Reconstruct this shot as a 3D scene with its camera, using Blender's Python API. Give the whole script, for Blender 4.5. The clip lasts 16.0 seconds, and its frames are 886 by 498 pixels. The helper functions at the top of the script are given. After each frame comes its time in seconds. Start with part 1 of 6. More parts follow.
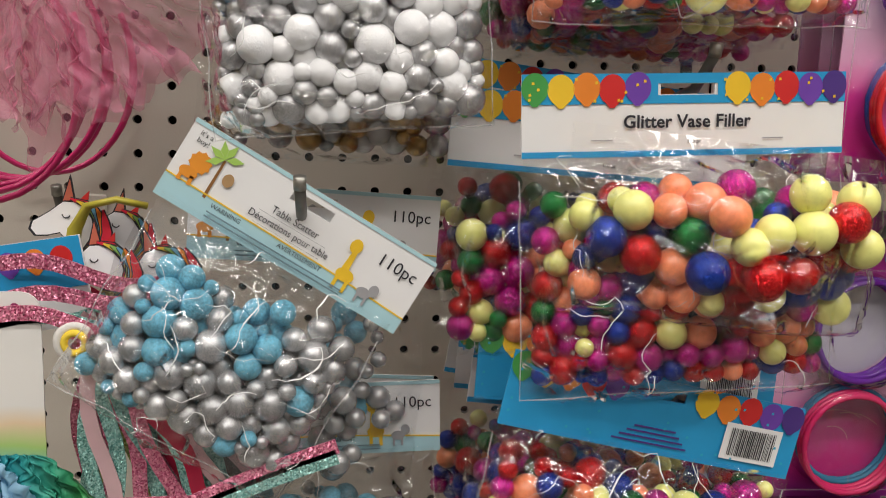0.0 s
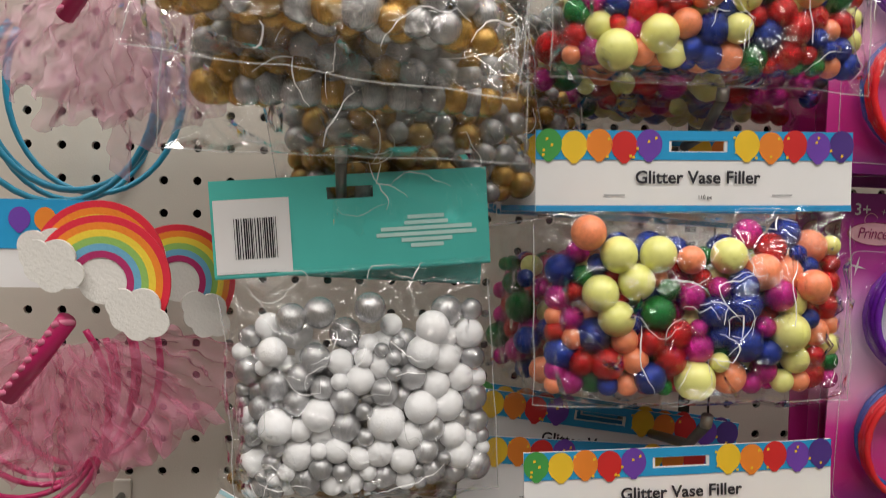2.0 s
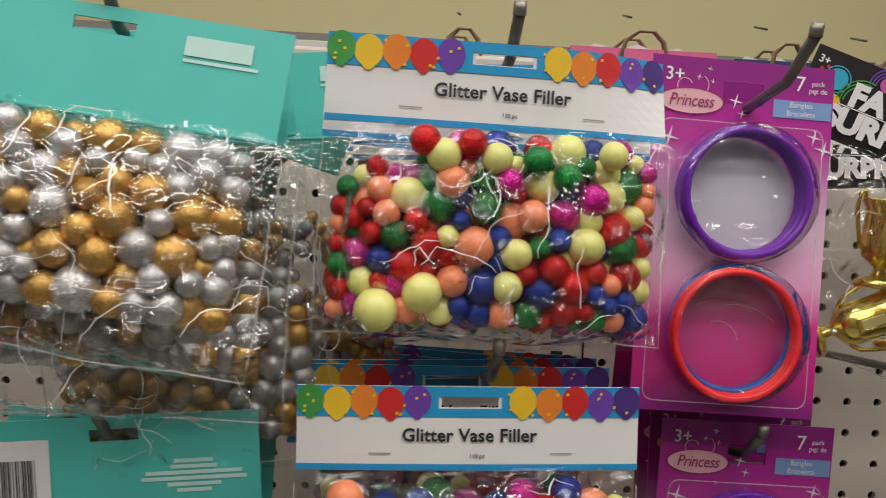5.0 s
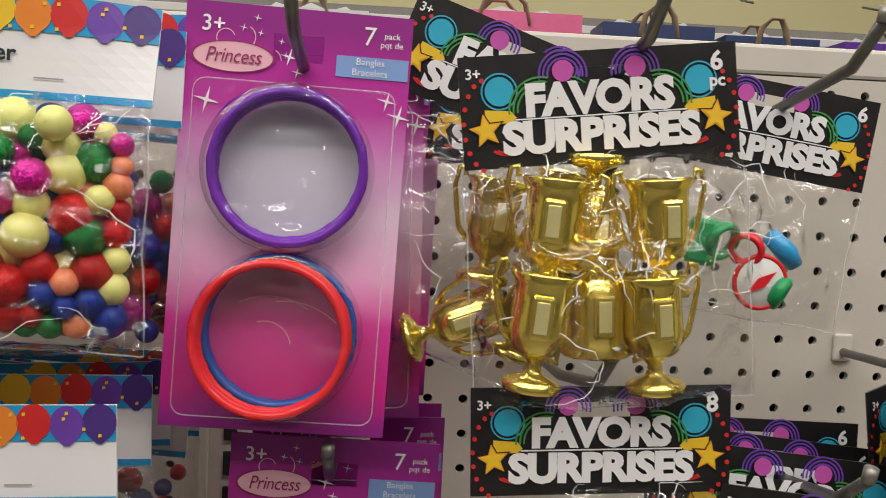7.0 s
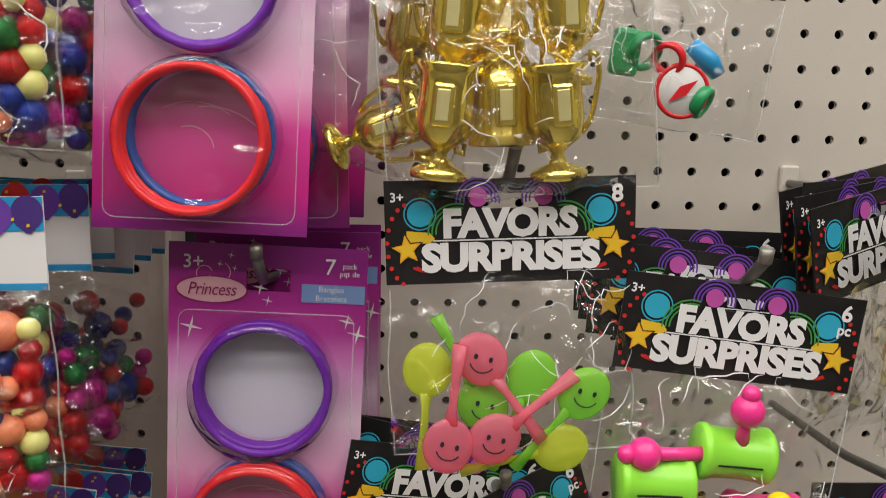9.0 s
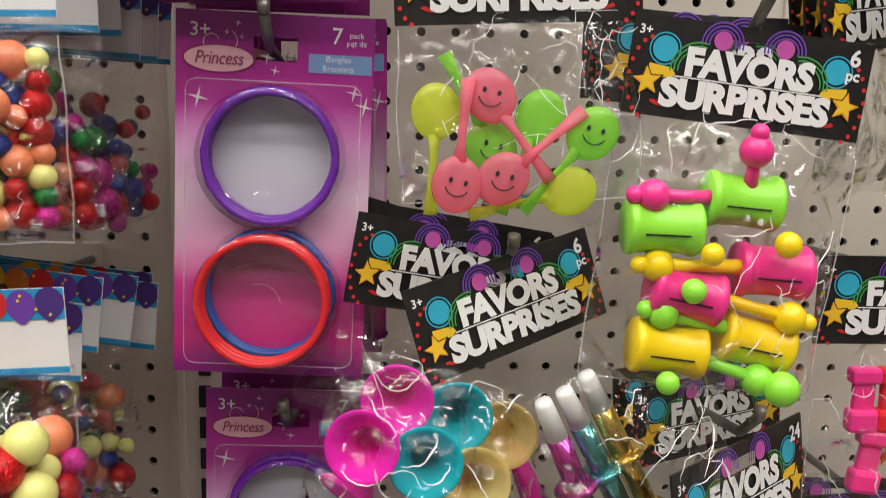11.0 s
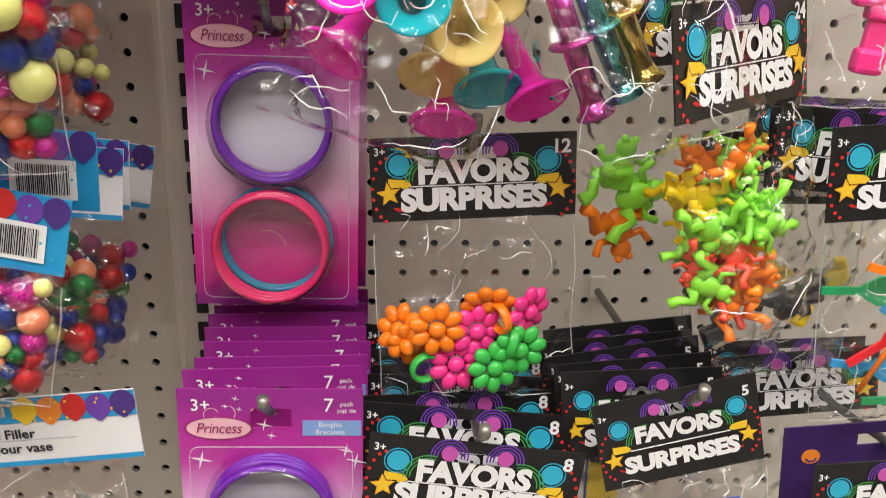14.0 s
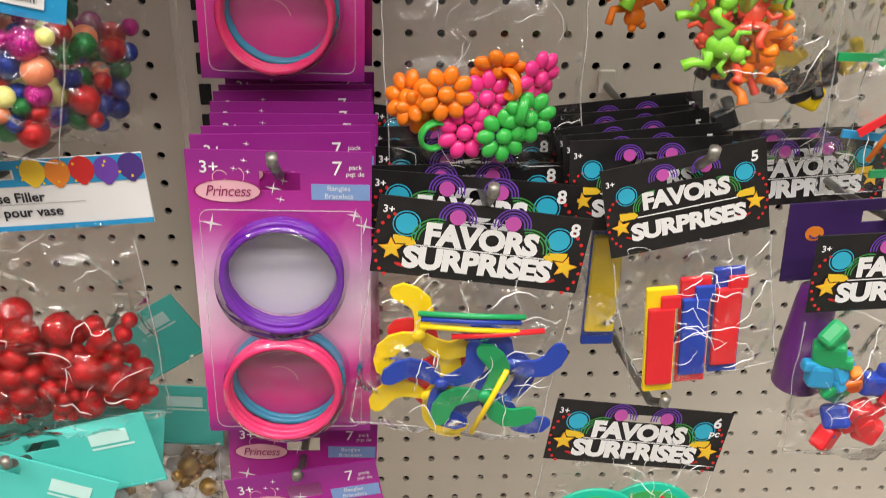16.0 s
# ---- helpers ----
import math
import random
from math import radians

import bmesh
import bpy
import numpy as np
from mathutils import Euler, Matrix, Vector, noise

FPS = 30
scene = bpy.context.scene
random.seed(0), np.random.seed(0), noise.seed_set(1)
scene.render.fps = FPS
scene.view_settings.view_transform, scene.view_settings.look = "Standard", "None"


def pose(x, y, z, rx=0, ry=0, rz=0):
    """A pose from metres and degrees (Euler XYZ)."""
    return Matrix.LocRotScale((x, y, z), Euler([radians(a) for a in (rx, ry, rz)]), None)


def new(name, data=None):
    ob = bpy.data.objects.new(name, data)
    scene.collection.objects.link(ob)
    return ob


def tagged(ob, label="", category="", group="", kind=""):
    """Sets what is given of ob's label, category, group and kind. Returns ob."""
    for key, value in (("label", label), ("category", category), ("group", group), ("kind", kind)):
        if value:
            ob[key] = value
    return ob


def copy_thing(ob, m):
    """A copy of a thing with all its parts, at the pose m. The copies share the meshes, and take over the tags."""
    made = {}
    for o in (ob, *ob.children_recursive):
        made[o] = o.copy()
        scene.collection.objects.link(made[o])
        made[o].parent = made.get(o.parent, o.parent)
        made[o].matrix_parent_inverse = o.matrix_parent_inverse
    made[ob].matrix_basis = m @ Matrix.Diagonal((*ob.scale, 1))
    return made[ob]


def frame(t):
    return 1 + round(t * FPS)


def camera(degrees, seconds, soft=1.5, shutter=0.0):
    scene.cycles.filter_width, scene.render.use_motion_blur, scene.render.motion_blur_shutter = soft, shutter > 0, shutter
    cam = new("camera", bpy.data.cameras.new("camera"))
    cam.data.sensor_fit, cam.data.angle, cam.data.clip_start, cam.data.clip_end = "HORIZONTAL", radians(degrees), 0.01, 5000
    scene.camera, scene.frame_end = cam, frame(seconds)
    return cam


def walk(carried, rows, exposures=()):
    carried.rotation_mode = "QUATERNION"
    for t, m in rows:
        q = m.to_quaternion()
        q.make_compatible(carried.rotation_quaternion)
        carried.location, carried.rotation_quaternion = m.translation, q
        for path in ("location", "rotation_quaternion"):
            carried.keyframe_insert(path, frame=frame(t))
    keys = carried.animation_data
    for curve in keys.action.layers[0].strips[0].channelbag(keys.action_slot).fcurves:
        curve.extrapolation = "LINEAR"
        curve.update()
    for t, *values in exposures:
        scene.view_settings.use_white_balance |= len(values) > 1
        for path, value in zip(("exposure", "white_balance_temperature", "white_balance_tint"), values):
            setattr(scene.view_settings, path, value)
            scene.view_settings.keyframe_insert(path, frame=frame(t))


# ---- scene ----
cam = camera(51.92, 16.0, soft=0.9, shutter=0.25)
walk(cam, [
    (0.0, pose(0.1479, -0.7071, 1.1164, 80.99, -1.64, -6.56)),
    (0.5, pose(0.1495, -0.7003, 1.1487, 80.43, -1.48, -6.47)),
    (1.0, pose(0.1513, -0.7069, 1.1873, 81.77, -1.17, -6.33)),
    (1.5, pose(0.1504, -0.7108, 1.2300, 83.98, -0.94, -5.82)),
    (2.0, pose(0.1476, -0.7239, 1.2670, 86.87, -1.25, -5.52)),
    (2.5, pose(0.1534, -0.7303, 1.2847, 88.25, -1.47, -4.82)),
    (3.0, pose(0.1591, -0.7327, 1.3107, 89.06, -2.14, -4.76)),
    (5.5, pose(0.3279, -0.6843, 1.3974, 87.54, -2.44, -3.86)),
    (6.0, pose(0.3858, -0.6259, 1.3957, 87.65, -3.25, -5.89)),
    (6.5, pose(0.4642, -0.6121, 1.4039, 86.78, -3.62, -5.38)),
    (7.0, pose(0.5242, -0.6391, 1.4074, 85.86, -2.56, -3.65)),
    (7.5, pose(0.5526, -0.6586, 1.3992, 84.81, -1.91, -0.99)),
    (8.0, pose(0.5693, -0.6593, 1.3824, 83.17, -1.61, -1.01)),
    (8.5, pose(0.5751, -0.6592, 1.3738, 82.14, -1.25, -1.70)),
    (9.0, pose(0.5751, -0.6644, 1.3560, 80.46, -1.27, -2.50)),
    (11.5, pose(0.5723, -0.6874, 1.1953, 80.36, -1.03, -2.60)),
    (12.0, pose(0.5730, -0.6892, 1.1601, 77.82, -1.03, -2.72)),
    (12.5, pose(0.5710, -0.6792, 1.1431, 75.63, -1.45, -3.13)),
    (13.0, pose(0.5733, -0.6866, 1.1228, 74.51, -1.19, -3.04)),
    (13.5, pose(0.5735, -0.6917, 1.0993, 72.88, -1.11, -3.20)),
    (14.0, pose(0.5744, -0.6981, 1.0841, 70.98, -1.03, -3.29)),
    (14.5, pose(0.5708, -0.7035, 1.0687, 68.71, -0.86, -3.01)),
    (15.0, pose(0.5705, -0.7086, 1.0581, 66.27, -0.80, -3.01)),
    (15.5, pose(0.5690, -0.7138, 1.0456, 64.74, -1.21, -3.48)),
    (16.0, pose(0.5692, -0.7175, 1.0291, 62.51, -1.37, -3.16)),
], exposures=[(0.0, 0.2), (1.5, -0.03), (3.0, -0.05), (5.5, -0.42), (7.0, -0.2), (8.0, -0.2), (9.0, -0.08), (11.5, 0.24), (13.5, 0.66), (14.5, 0.79), (16.0, 0.75)])

# ---- light: rows of fluorescent tubes under a white shop ceiling ----
world = bpy.data.worlds.new("shop_air")
world.use_nodes = True
world.node_tree.nodes["Background"].inputs[0].default_value = (0.93, 0.96, 1.0, 1)
world.node_tree.nodes["Background"].inputs[1].default_value = 0.015
scene.world = world


def strip_light(x, y, z, length, width, power):
    d = bpy.data.lights.new("tube_light", "AREA")
    d.shape, d.size, d.size_y, d.energy, d.color = "RECTANGLE", length, width, power, (1.0, 0.95, 0.89)
    ob = new("tube_light", d)
    ob.matrix_world = pose(x, y, z)
    return ob


for ly, lp in ((-0.50, 36), (-1.40, 50), (-2.3, 44), (1.5, 28)):
    strip_light(0.45, ly, 3.02, 4.4, 0.16, lp)

# ---- materials ----
MATS = {}


def mat(name, color, rough=0.5, metal=0.0, grain=0.06, scale=60.0, bump=0.0, bscale=400.0, spec=0.5, coat=0.0, trans=0.0, sss=0.0):
    """A painted, printed or moulded surface: a tone that drifts at two scales, with fine relief."""
    if name in MATS:
        return MATS[name]
    m = bpy.data.materials.new(name)
    m.use_nodes = True
    nt = m.node_tree
    b = nt.nodes["Principled BSDF"]
    b.inputs["Metallic"].default_value = metal
    b.inputs["Specular IOR Level"].default_value = spec
    b.inputs["Coat Weight"].default_value = coat
    b.inputs["Coat Roughness"].default_value = 0.08
    b.inputs["Transmission Weight"].default_value = trans
    if sss:
        b.inputs["Subsurface Weight"].default_value = sss
        b.inputs["Subsurface Radius"].default_value = (0.004, 0.003, 0.002)
    tc = nt.nodes.new("ShaderNodeTexCoord")
    n1 = nt.nodes.new("ShaderNodeTexNoise")
    n1.inputs["Scale"].default_value, n1.inputs["Detail"].default_value = scale, 6
    n2 = nt.nodes.new("ShaderNodeTexNoise")
    n2.inputs["Scale"].default_value = scale * 0.13
    nt.links.new(tc.outputs["Object"], n1.inputs["Vector"])
    nt.links.new(tc.outputs["Object"], n2.inputs["Vector"])
    add = nt.nodes.new("ShaderNodeMath")
    add.operation = "ADD"
    nt.links.new(n1.outputs["Fac"], add.inputs[0])
    nt.links.new(n2.outputs["Fac"], add.inputs[1])
    ramp = nt.nodes.new("ShaderNodeValToRGB")
    lo = [c * (1 - grain * 2) for c in color]
    hi = [min(1, c * (1 + grain) + grain * 0.02) for c in color]
    ramp.color_ramp.elements[0].position, ramp.color_ramp.elements[0].color = 0.35, (*lo, 1)
    ramp.color_ramp.elements[1].position, ramp.color_ramp.elements[1].color = 0.75, (*hi, 1)
    half = nt.nodes.new("ShaderNodeMath")
    half.operation, half.inputs[1].default_value = "MULTIPLY", 0.5
    nt.links.new(add.outputs[0], half.inputs[0])
    nt.links.new(half.outputs[0], ramp.inputs["Fac"])
    nt.links.new(ramp.outputs["Color"], b.inputs["Base Color"])
    rr = nt.nodes.new("ShaderNodeMapRange")
    rr.inputs["To Min"].default_value, rr.inputs["To Max"].default_value = max(0.02, rough - 0.08), min(1, rough + 0.1)
    nt.links.new(n1.outputs["Fac"], rr.inputs["Value"])
    nt.links.new(rr.outputs[0], b.inputs["Roughness"])
    if bump:
        nb = nt.nodes.new("ShaderNodeTexNoise")
        nb.inputs["Scale"].default_value, nb.inputs["Detail"].default_value = bscale, 4
        nt.links.new(tc.outputs["Object"], nb.inputs["Vector"])
        bp = nt.nodes.new("ShaderNodeBump")
        bp.inputs["Strength"].default_value, bp.inputs["Distance"].default_value = bump, 0.001
        nt.links.new(nb.outputs["Fac"], bp.inputs["Height"])
        nt.links.new(bp.outputs["Normal"], b.inputs["Normal"])
    MATS[name] = m
    return m


def glitter(name, color, metal=0.75, rough=0.34, flake=1.25):
    """Glitter coat: tiny flakes that each face their own way, over a coloured ball."""
    if name in MATS:
        return MATS[name]
    m = bpy.data.materials.new(name)
    m.use_nodes = True
    nt = m.node_tree
    b = nt.nodes["Principled BSDF"]
    tc = nt.nodes.new("ShaderNodeTexCoord")
    v = nt.nodes.new("ShaderNodeTexVoronoi")
    v.inputs["Scale"].default_value = 24
    nt.links.new(tc.outputs["Object"], v.inputs["Vector"])
    sep = nt.nodes.new("ShaderNodeSeparateColor")
    nt.links.new(v.outputs["Color"], sep.inputs[0])
    ramp = nt.nodes.new("ShaderNodeValToRGB")
    ramp.color_ramp.elements[0].position, ramp.color_ramp.elements[0].color = 0.0, (*[c * 0.65 for c in color], 1)
    ramp.color_ramp.elements[1].position, ramp.color_ramp.elements[1].color = 0.95, (*[min(1, c * 1.35 + 0.006) for c in color], 1)
    nt.links.new(sep.outputs[0], ramp.inputs["Fac"])
    oi = nt.nodes.new("ShaderNodeObjectInfo")
    hsv = nt.nodes.new("ShaderNodeHueSaturation")
    mr = nt.nodes.new("ShaderNodeMapRange")
    mr.inputs["To Min"].default_value, mr.inputs["To Max"].default_value = 0.8, 1.15
    nt.links.new(oi.outputs["Random"], mr.inputs["Value"])
    nt.links.new(mr.outputs[0], hsv.inputs["Value"])
    nt.links.new(ramp.outputs["Color"], hsv.inputs["Color"])
    nt.links.new(hsv.outputs["Color"], b.inputs["Base Color"])
    b.inputs["Metallic"].default_value, b.inputs["Roughness"].default_value = metal, rough
    b.inputs["Coat Weight"].default_value, b.inputs["Coat Roughness"].default_value = 0.4, 0.16
    sub = nt.nodes.new("ShaderNodeVectorMath")
    sub.operation = "SUBTRACT"
    sub.inputs[1].default_value = (0.5, 0.5, 0.5)
    nt.links.new(v.outputs["Color"], sub.inputs[0])
    sc = nt.nodes.new("ShaderNodeVectorMath")
    sc.operation, sc.inputs["Scale"].default_value = "SCALE", flake
    nt.links.new(sub.outputs[0], sc.inputs[0])
    geo = nt.nodes.new("ShaderNodeNewGeometry")
    ad = nt.nodes.new("ShaderNodeVectorMath")
    nt.links.new(geo.outputs["Normal"], ad.inputs[0])
    nt.links.new(sc.outputs[0], ad.inputs[1])
    nm = nt.nodes.new("ShaderNodeVectorMath")
    nm.operation = "NORMALIZE"
    nt.links.new(ad.outputs[0], nm.inputs[0])
    nt.links.new(nm.outputs[0], b.inputs["Normal"])
    MATS[name] = m
    return m


def clear(name, tint=(1, 1, 1), gloss=0.35, rough=0.08, wrinkle=0.4, wscale=55.0):
    """Clear packaging film: lets the light through, with a gloss that grows at glancing angles and fine creases."""
    if name in MATS:
        return MATS[name]
    m = bpy.data.materials.new(name)
    m.use_nodes = True
    nt = m.node_tree
    nt.nodes.remove(nt.nodes["Principled BSDF"])
    out = nt.nodes["Material Output"]
    tr = nt.nodes.new("ShaderNodeBsdfTransparent")
    tr.inputs["Color"].default_value = (*tint, 1)
    gl = nt.nodes.new("ShaderNodeBsdfGlossy")
    gl.inputs["Roughness"].default_value = rough
    fr = nt.nodes.new("ShaderNodeFresnel")
    fr.inputs["IOR"].default_value = 1.5
    mul = nt.nodes.new("ShaderNodeMath")
    mul.operation, mul.inputs[1].default_value, mul.use_clamp = "MULTIPLY_ADD", 1.45, True
    mul.inputs[2].default_value = gloss * 0.02
    mix = nt.nodes.new("ShaderNodeMixShader")
    tc = nt.nodes.new("ShaderNodeTexCoord")
    nz = nt.nodes.new("ShaderNodeTexNoise")
    nz.noise_type = "RIDGED_MULTIFRACTAL"
    nz.inputs["Scale"].default_value, nz.inputs["Detail"].default_value, nz.inputs["Distortion"].default_value = wscale, 2.5, 1.2
    nt.links.new(tc.outputs["Object"], nz.inputs["Vector"])
    bp = nt.nodes.new("ShaderNodeBump")
    bp.inputs["Strength"].default_value, bp.inputs["Distance"].default_value = wrinkle, 0.018
    nt.links.new(nz.outputs["Fac"], bp.inputs["Height"])
    nt.links.new(bp.outputs["Normal"], gl.inputs["Normal"])
    nt.links.new(bp.outputs["Normal"], fr.inputs["Normal"])
    nt.links.new(fr.outputs[0], mul.inputs[0])
    nt.links.new(mul.outputs[0], mix.inputs[0])
    nt.links.new(tr.outputs[0], mix.inputs[1])
    nt.links.new(gl.outputs[0], mix.inputs[2])
    nt.links.new(mix.outputs[0], out.inputs[0])
    MATS[name] = m
    return m


def tinted(name, color, rough=0.12, alpha=0.35, stain=0.65):
    """See-through coloured plastic."""
    if name in MATS:
        return MATS[name]
    m = bpy.data.materials.new(name)
    m.use_nodes = True
    nt = m.node_tree
    b = nt.nodes["Principled BSDF"]
    b.inputs["Base Color"].default_value = (*color, 1)
    b.inputs["Roughness"].default_value = rough
    tr = nt.nodes.new("ShaderNodeBsdfTransparent")
    tr.inputs["Color"].default_value = (*[1 - stain + stain * c for c in color], 1)
    mix = nt.nodes.new("ShaderNodeMixShader")
    mix.inputs[0].default_value = alpha
    nt.links.new(b.outputs[0], mix.inputs[1])
    nt.links.new(tr.outputs[0], mix.inputs[2])
    nt.links.new(mix.outputs[0], nt.nodes["Material Output"].inputs[0])
    MATS[name] = m
    return m


def fade(name, stops, rough=0.3, axis=2, lo=-0.2, hi=0.0, spec=0.5):
    """A printed colour run along one axis of the thing, with specks of print grain."""
    if name in MATS:
        return MATS[name]
    m = bpy.data.materials.new(name)
    m.use_nodes = True
    nt = m.node_tree
    b = nt.nodes["Principled BSDF"]
    b.inputs["Roughness"].default_value, b.inputs["Specular IOR Level"].default_value = rough, spec
    tc = nt.nodes.new("ShaderNodeTexCoord")
    sx = nt.nodes.new("ShaderNodeSeparateXYZ")
    nt.links.new(tc.outputs["Object"], sx.inputs[0])
    mr = nt.nodes.new("ShaderNodeMapRange")
    mr.inputs["From Min"].default_value, mr.inputs["From Max"].default_value = lo, hi
    nt.links.new(sx.outputs[axis], mr.inputs["Value"])
    nz = nt.nodes.new("ShaderNodeTexNoise")
    nz.inputs["Scale"].default_value, nz.inputs["Detail"].default_value = 30, 5
    nt.links.new(tc.outputs["Object"], nz.inputs["Vector"])
    ma = nt.nodes.new("ShaderNodeMath")
    ma.operation, ma.inputs[1].default_value = "MULTIPLY_ADD", 0.08
    nt.links.new(nz.outputs["Fac"], ma.inputs[0])
    nt.links.new(mr.outputs[0], ma.inputs[2])
    ramp = nt.nodes.new("ShaderNodeValToRGB")
    els = ramp.color_ramp.elements
    els[0].position, els[0].color = stops[0][0], (*stops[0][1], 1)
    els[1].position, els[1].color = stops[-1][0], (*stops[-1][1], 1)
    for s, c in stops[1:-1]:
        els.new(s).color = (*c, 1)
    nt.links.new(ma.outputs[0], ramp.inputs["Fac"])
    nt.links.new(ramp.outputs["Color"], b.inputs["Base Color"])
    MATS[name] = m
    return m


BOARD = mat("beige_pegboard_paint", (0.60, 0.555, 0.49), 0.45, grain=0.05, scale=9, bump=0.12, bscale=700)
METAL_BEIGE = mat("beige_steel_paint", (0.60, 0.56, 0.50), 0.38, grain=0.04, scale=14)
# Near-black that paints the shade inside board holes and post slots.
HOLE_SHADE = mat("hole_shade_black", (0.012, 0.012, 0.012), 0.9)
HOOK = mat("dull_zinc", (0.20, 0.20, 0.19), 0.38, metal=0.85, grain=0.15, scale=120)
HOOK_TIP = mat("scuffed_zinc_tip", (0.35, 0.34, 0.31), 0.45, metal=0.8, grain=0.2, scale=200)
WHITE_PL = mat("white_plastic", (0.78, 0.78, 0.77), 0.35, grain=0.02)
WHITE_PR = mat("white_print", (0.82, 0.82, 0.83), 0.45, grain=0.02, scale=40)
BLACK_PR = mat("black_card_print", (0.012, 0.011, 0.012), 0.36, grain=0.2, scale=80, bump=0.1, bscale=300)
INK = mat("dark_ink", (0.02, 0.02, 0.03), 0.5)
BLUE_PR = mat("sky_blue_print", (0.02, 0.33, 0.66), 0.4, grain=0.05)
TEAL_PR = mat("teal_card_print", (0.085, 0.56, 0.50), 0.5, grain=0.04, scale=30, bump=0.05)
PALE_BLUE = mat("pale_blue_print", (0.42, 0.66, 0.73), 0.45, grain=0.03)
YELLOW_PR = mat("yellow_print", (0.86, 0.56, 0.03), 0.42)
ORANGE_PR = mat("orange_print", (0.84, 0.25, 0.03), 0.42)
RED_PR = mat("red_print", (0.64, 0.025, 0.025), 0.42)
PURPLE_PR = mat("purple_print", (0.16, 0.055, 0.42), 0.42)
NAVY_PR = mat("violet_print", (0.07, 0.03, 0.22), 0.42)
GREEN_PR = mat("green_print", (0.06, 0.33, 0.07), 0.42)
CYAN_PR = mat("cyan_print", (0.03, 0.42, 0.62), 0.42)
MAGENTA_PR = mat("magenta_print", (0.56, 0.09, 0.42), 0.42)
PINK_PR = mat("pink_print", (0.85, 0.47, 0.55), 0.42)
TAN_PR = mat("brown_print", (0.25, 0.11, 0.03), 0.45)
GREY_PR = mat("grey_print", (0.35, 0.35, 0.37), 0.5)
FILM = clear("clear_film", gloss=0.3, rough=0.06, wrinkle=1.0, wscale=30)
SEAM = tinted("film_seam", (0.85, 0.85, 0.85), 0.15, 0.75)
# Whitish plastic that paints the glints along creases of the film.
FOLD_GLINT = tinted("film_fold", (0.95, 0.95, 0.95), 0.06, 0.4)
BLISTER = clear("clear_blister", gloss=0.6, rough=0.05, wrinkle=0.35, wscale=36)

B_RED = glitter("red_glitter", (0.62, 0.006, 0.010), 0.72, 0.27)
B_BLUE = glitter("blue_glitter", (0.006, 0.040, 0.36), 0.72, 0.27)
B_GREEN = glitter("green_glitter", (0.008, 0.22, 0.045), 0.72, 0.27)
B_MAG = glitter("magenta_glitter", (0.60, 0.010, 0.30), 0.72, 0.27)
B_YEL = mat("pale_yellow_pearl", (0.76, 0.76, 0.25), 0.3, grain=0.06, scale=2.5, coat=0.15)
B_PEACH = mat("peach_pearl", (0.93, 0.28, 0.13), 0.32, grain=0.14, scale=4, bump=0.15, bscale=14, coat=0.15)
B_SILVER = glitter("silver_glitter", (0.50, 0.50, 0.51), 0.68, 0.26, 0.45)
B_GOLD = glitter("gold_glitter", (0.56, 0.33, 0.08), 0.7, 0.26, 0.45)
B_WHITE = mat("white_foam_ball", (0.90, 0.90, 0.91), 0.42, grain=0.03, scale=3, bump=0.6, bscale=9)
B_SKY = mat("sky_blue_foam_ball", (0.16, 0.50, 0.68), 0.42, grain=0.3, scale=5, bump=0.8, bscale=10)
GLITTER_MIX = [(B_RED, 5), (B_BLUE, 5), (B_GREEN, 3), (B_MAG, 3), (B_YEL, 4), (B_PEACH, 3)]

# ---- shapes ----
CACHE = {}


def part(name, shape, material, parent=None, label="", m=None):
    """Links a bmesh or a mesh as one object under a thing or under a part."""
    if isinstance(shape, bmesh.types.BMesh):
        me = bpy.data.meshes.new(name)
        shape.to_mesh(me)
        shape.free()
    else:
        me = shape
    if material is not None and not me.materials:
        me.materials.append(material)
    ob = new(name, me)
    if material is not None and me.materials[0] != material:
        ob.material_slots[0].link = "OBJECT"
        ob.material_slots[0].material = material
    if parent is not None:
        ob.parent = parent
    if m is not None:
        ob.matrix_basis = m
    if label:
        ob["label"] = label
    if material in (FILM, BLISTER, SEAM, FOLD_GLINT):
        ob.visible_shadow = False
    return ob


def thing(name, m, label, category, group="", kind=""):
    ob = new(name)
    ob.empty_display_size = 0.01
    ob.matrix_basis = m
    return tagged(ob, label, category, group, kind)


def cached(key, make):
    if key not in CACHE:
        bm = make()
        me = bpy.data.meshes.new(key if isinstance(key, str) else str(key[0]))
        bm.to_mesh(me)
        bm.free()
        CACHE[key] = me
    return CACHE[key]


def smooth(bm):
    for f in bm.faces:
        f.smooth = True
    return bm


def box(w, d, h, bevel=0.0, c=(0, 0, 0)):
    bm = bmesh.new()
    bmesh.ops.create_cube(bm, size=1, matrix=Matrix.Translation(c) @ Matrix.Diagonal((w, d, h, 1)))
    if bevel:
        bmesh.ops.bevel(bm, geom=bm.edges[:], offset=bevel, segments=2, affect="EDGES", profile=0.5)
    return bm


def plate(pts, t=0.0004, y=0.0):
    """A flat outline in x and z, facing the aisle (-y), with thickness t behind it."""
    bm = bmesh.new()
    f = bm.faces.new([bm.verts.new((x, y, z)) for x, z in pts])
    f.normal_update()
    if f.normal.y > 0:
        f.normal_flip()
    if t:
        r = bmesh.ops.extrude_face_region(bm, geom=[f])
        for v in r["geom"]:
            if isinstance(v, bmesh.types.BMVert):
                v.co.y += t
        bmesh.ops.recalc_face_normals(bm, faces=bm.faces[:])
    return bm


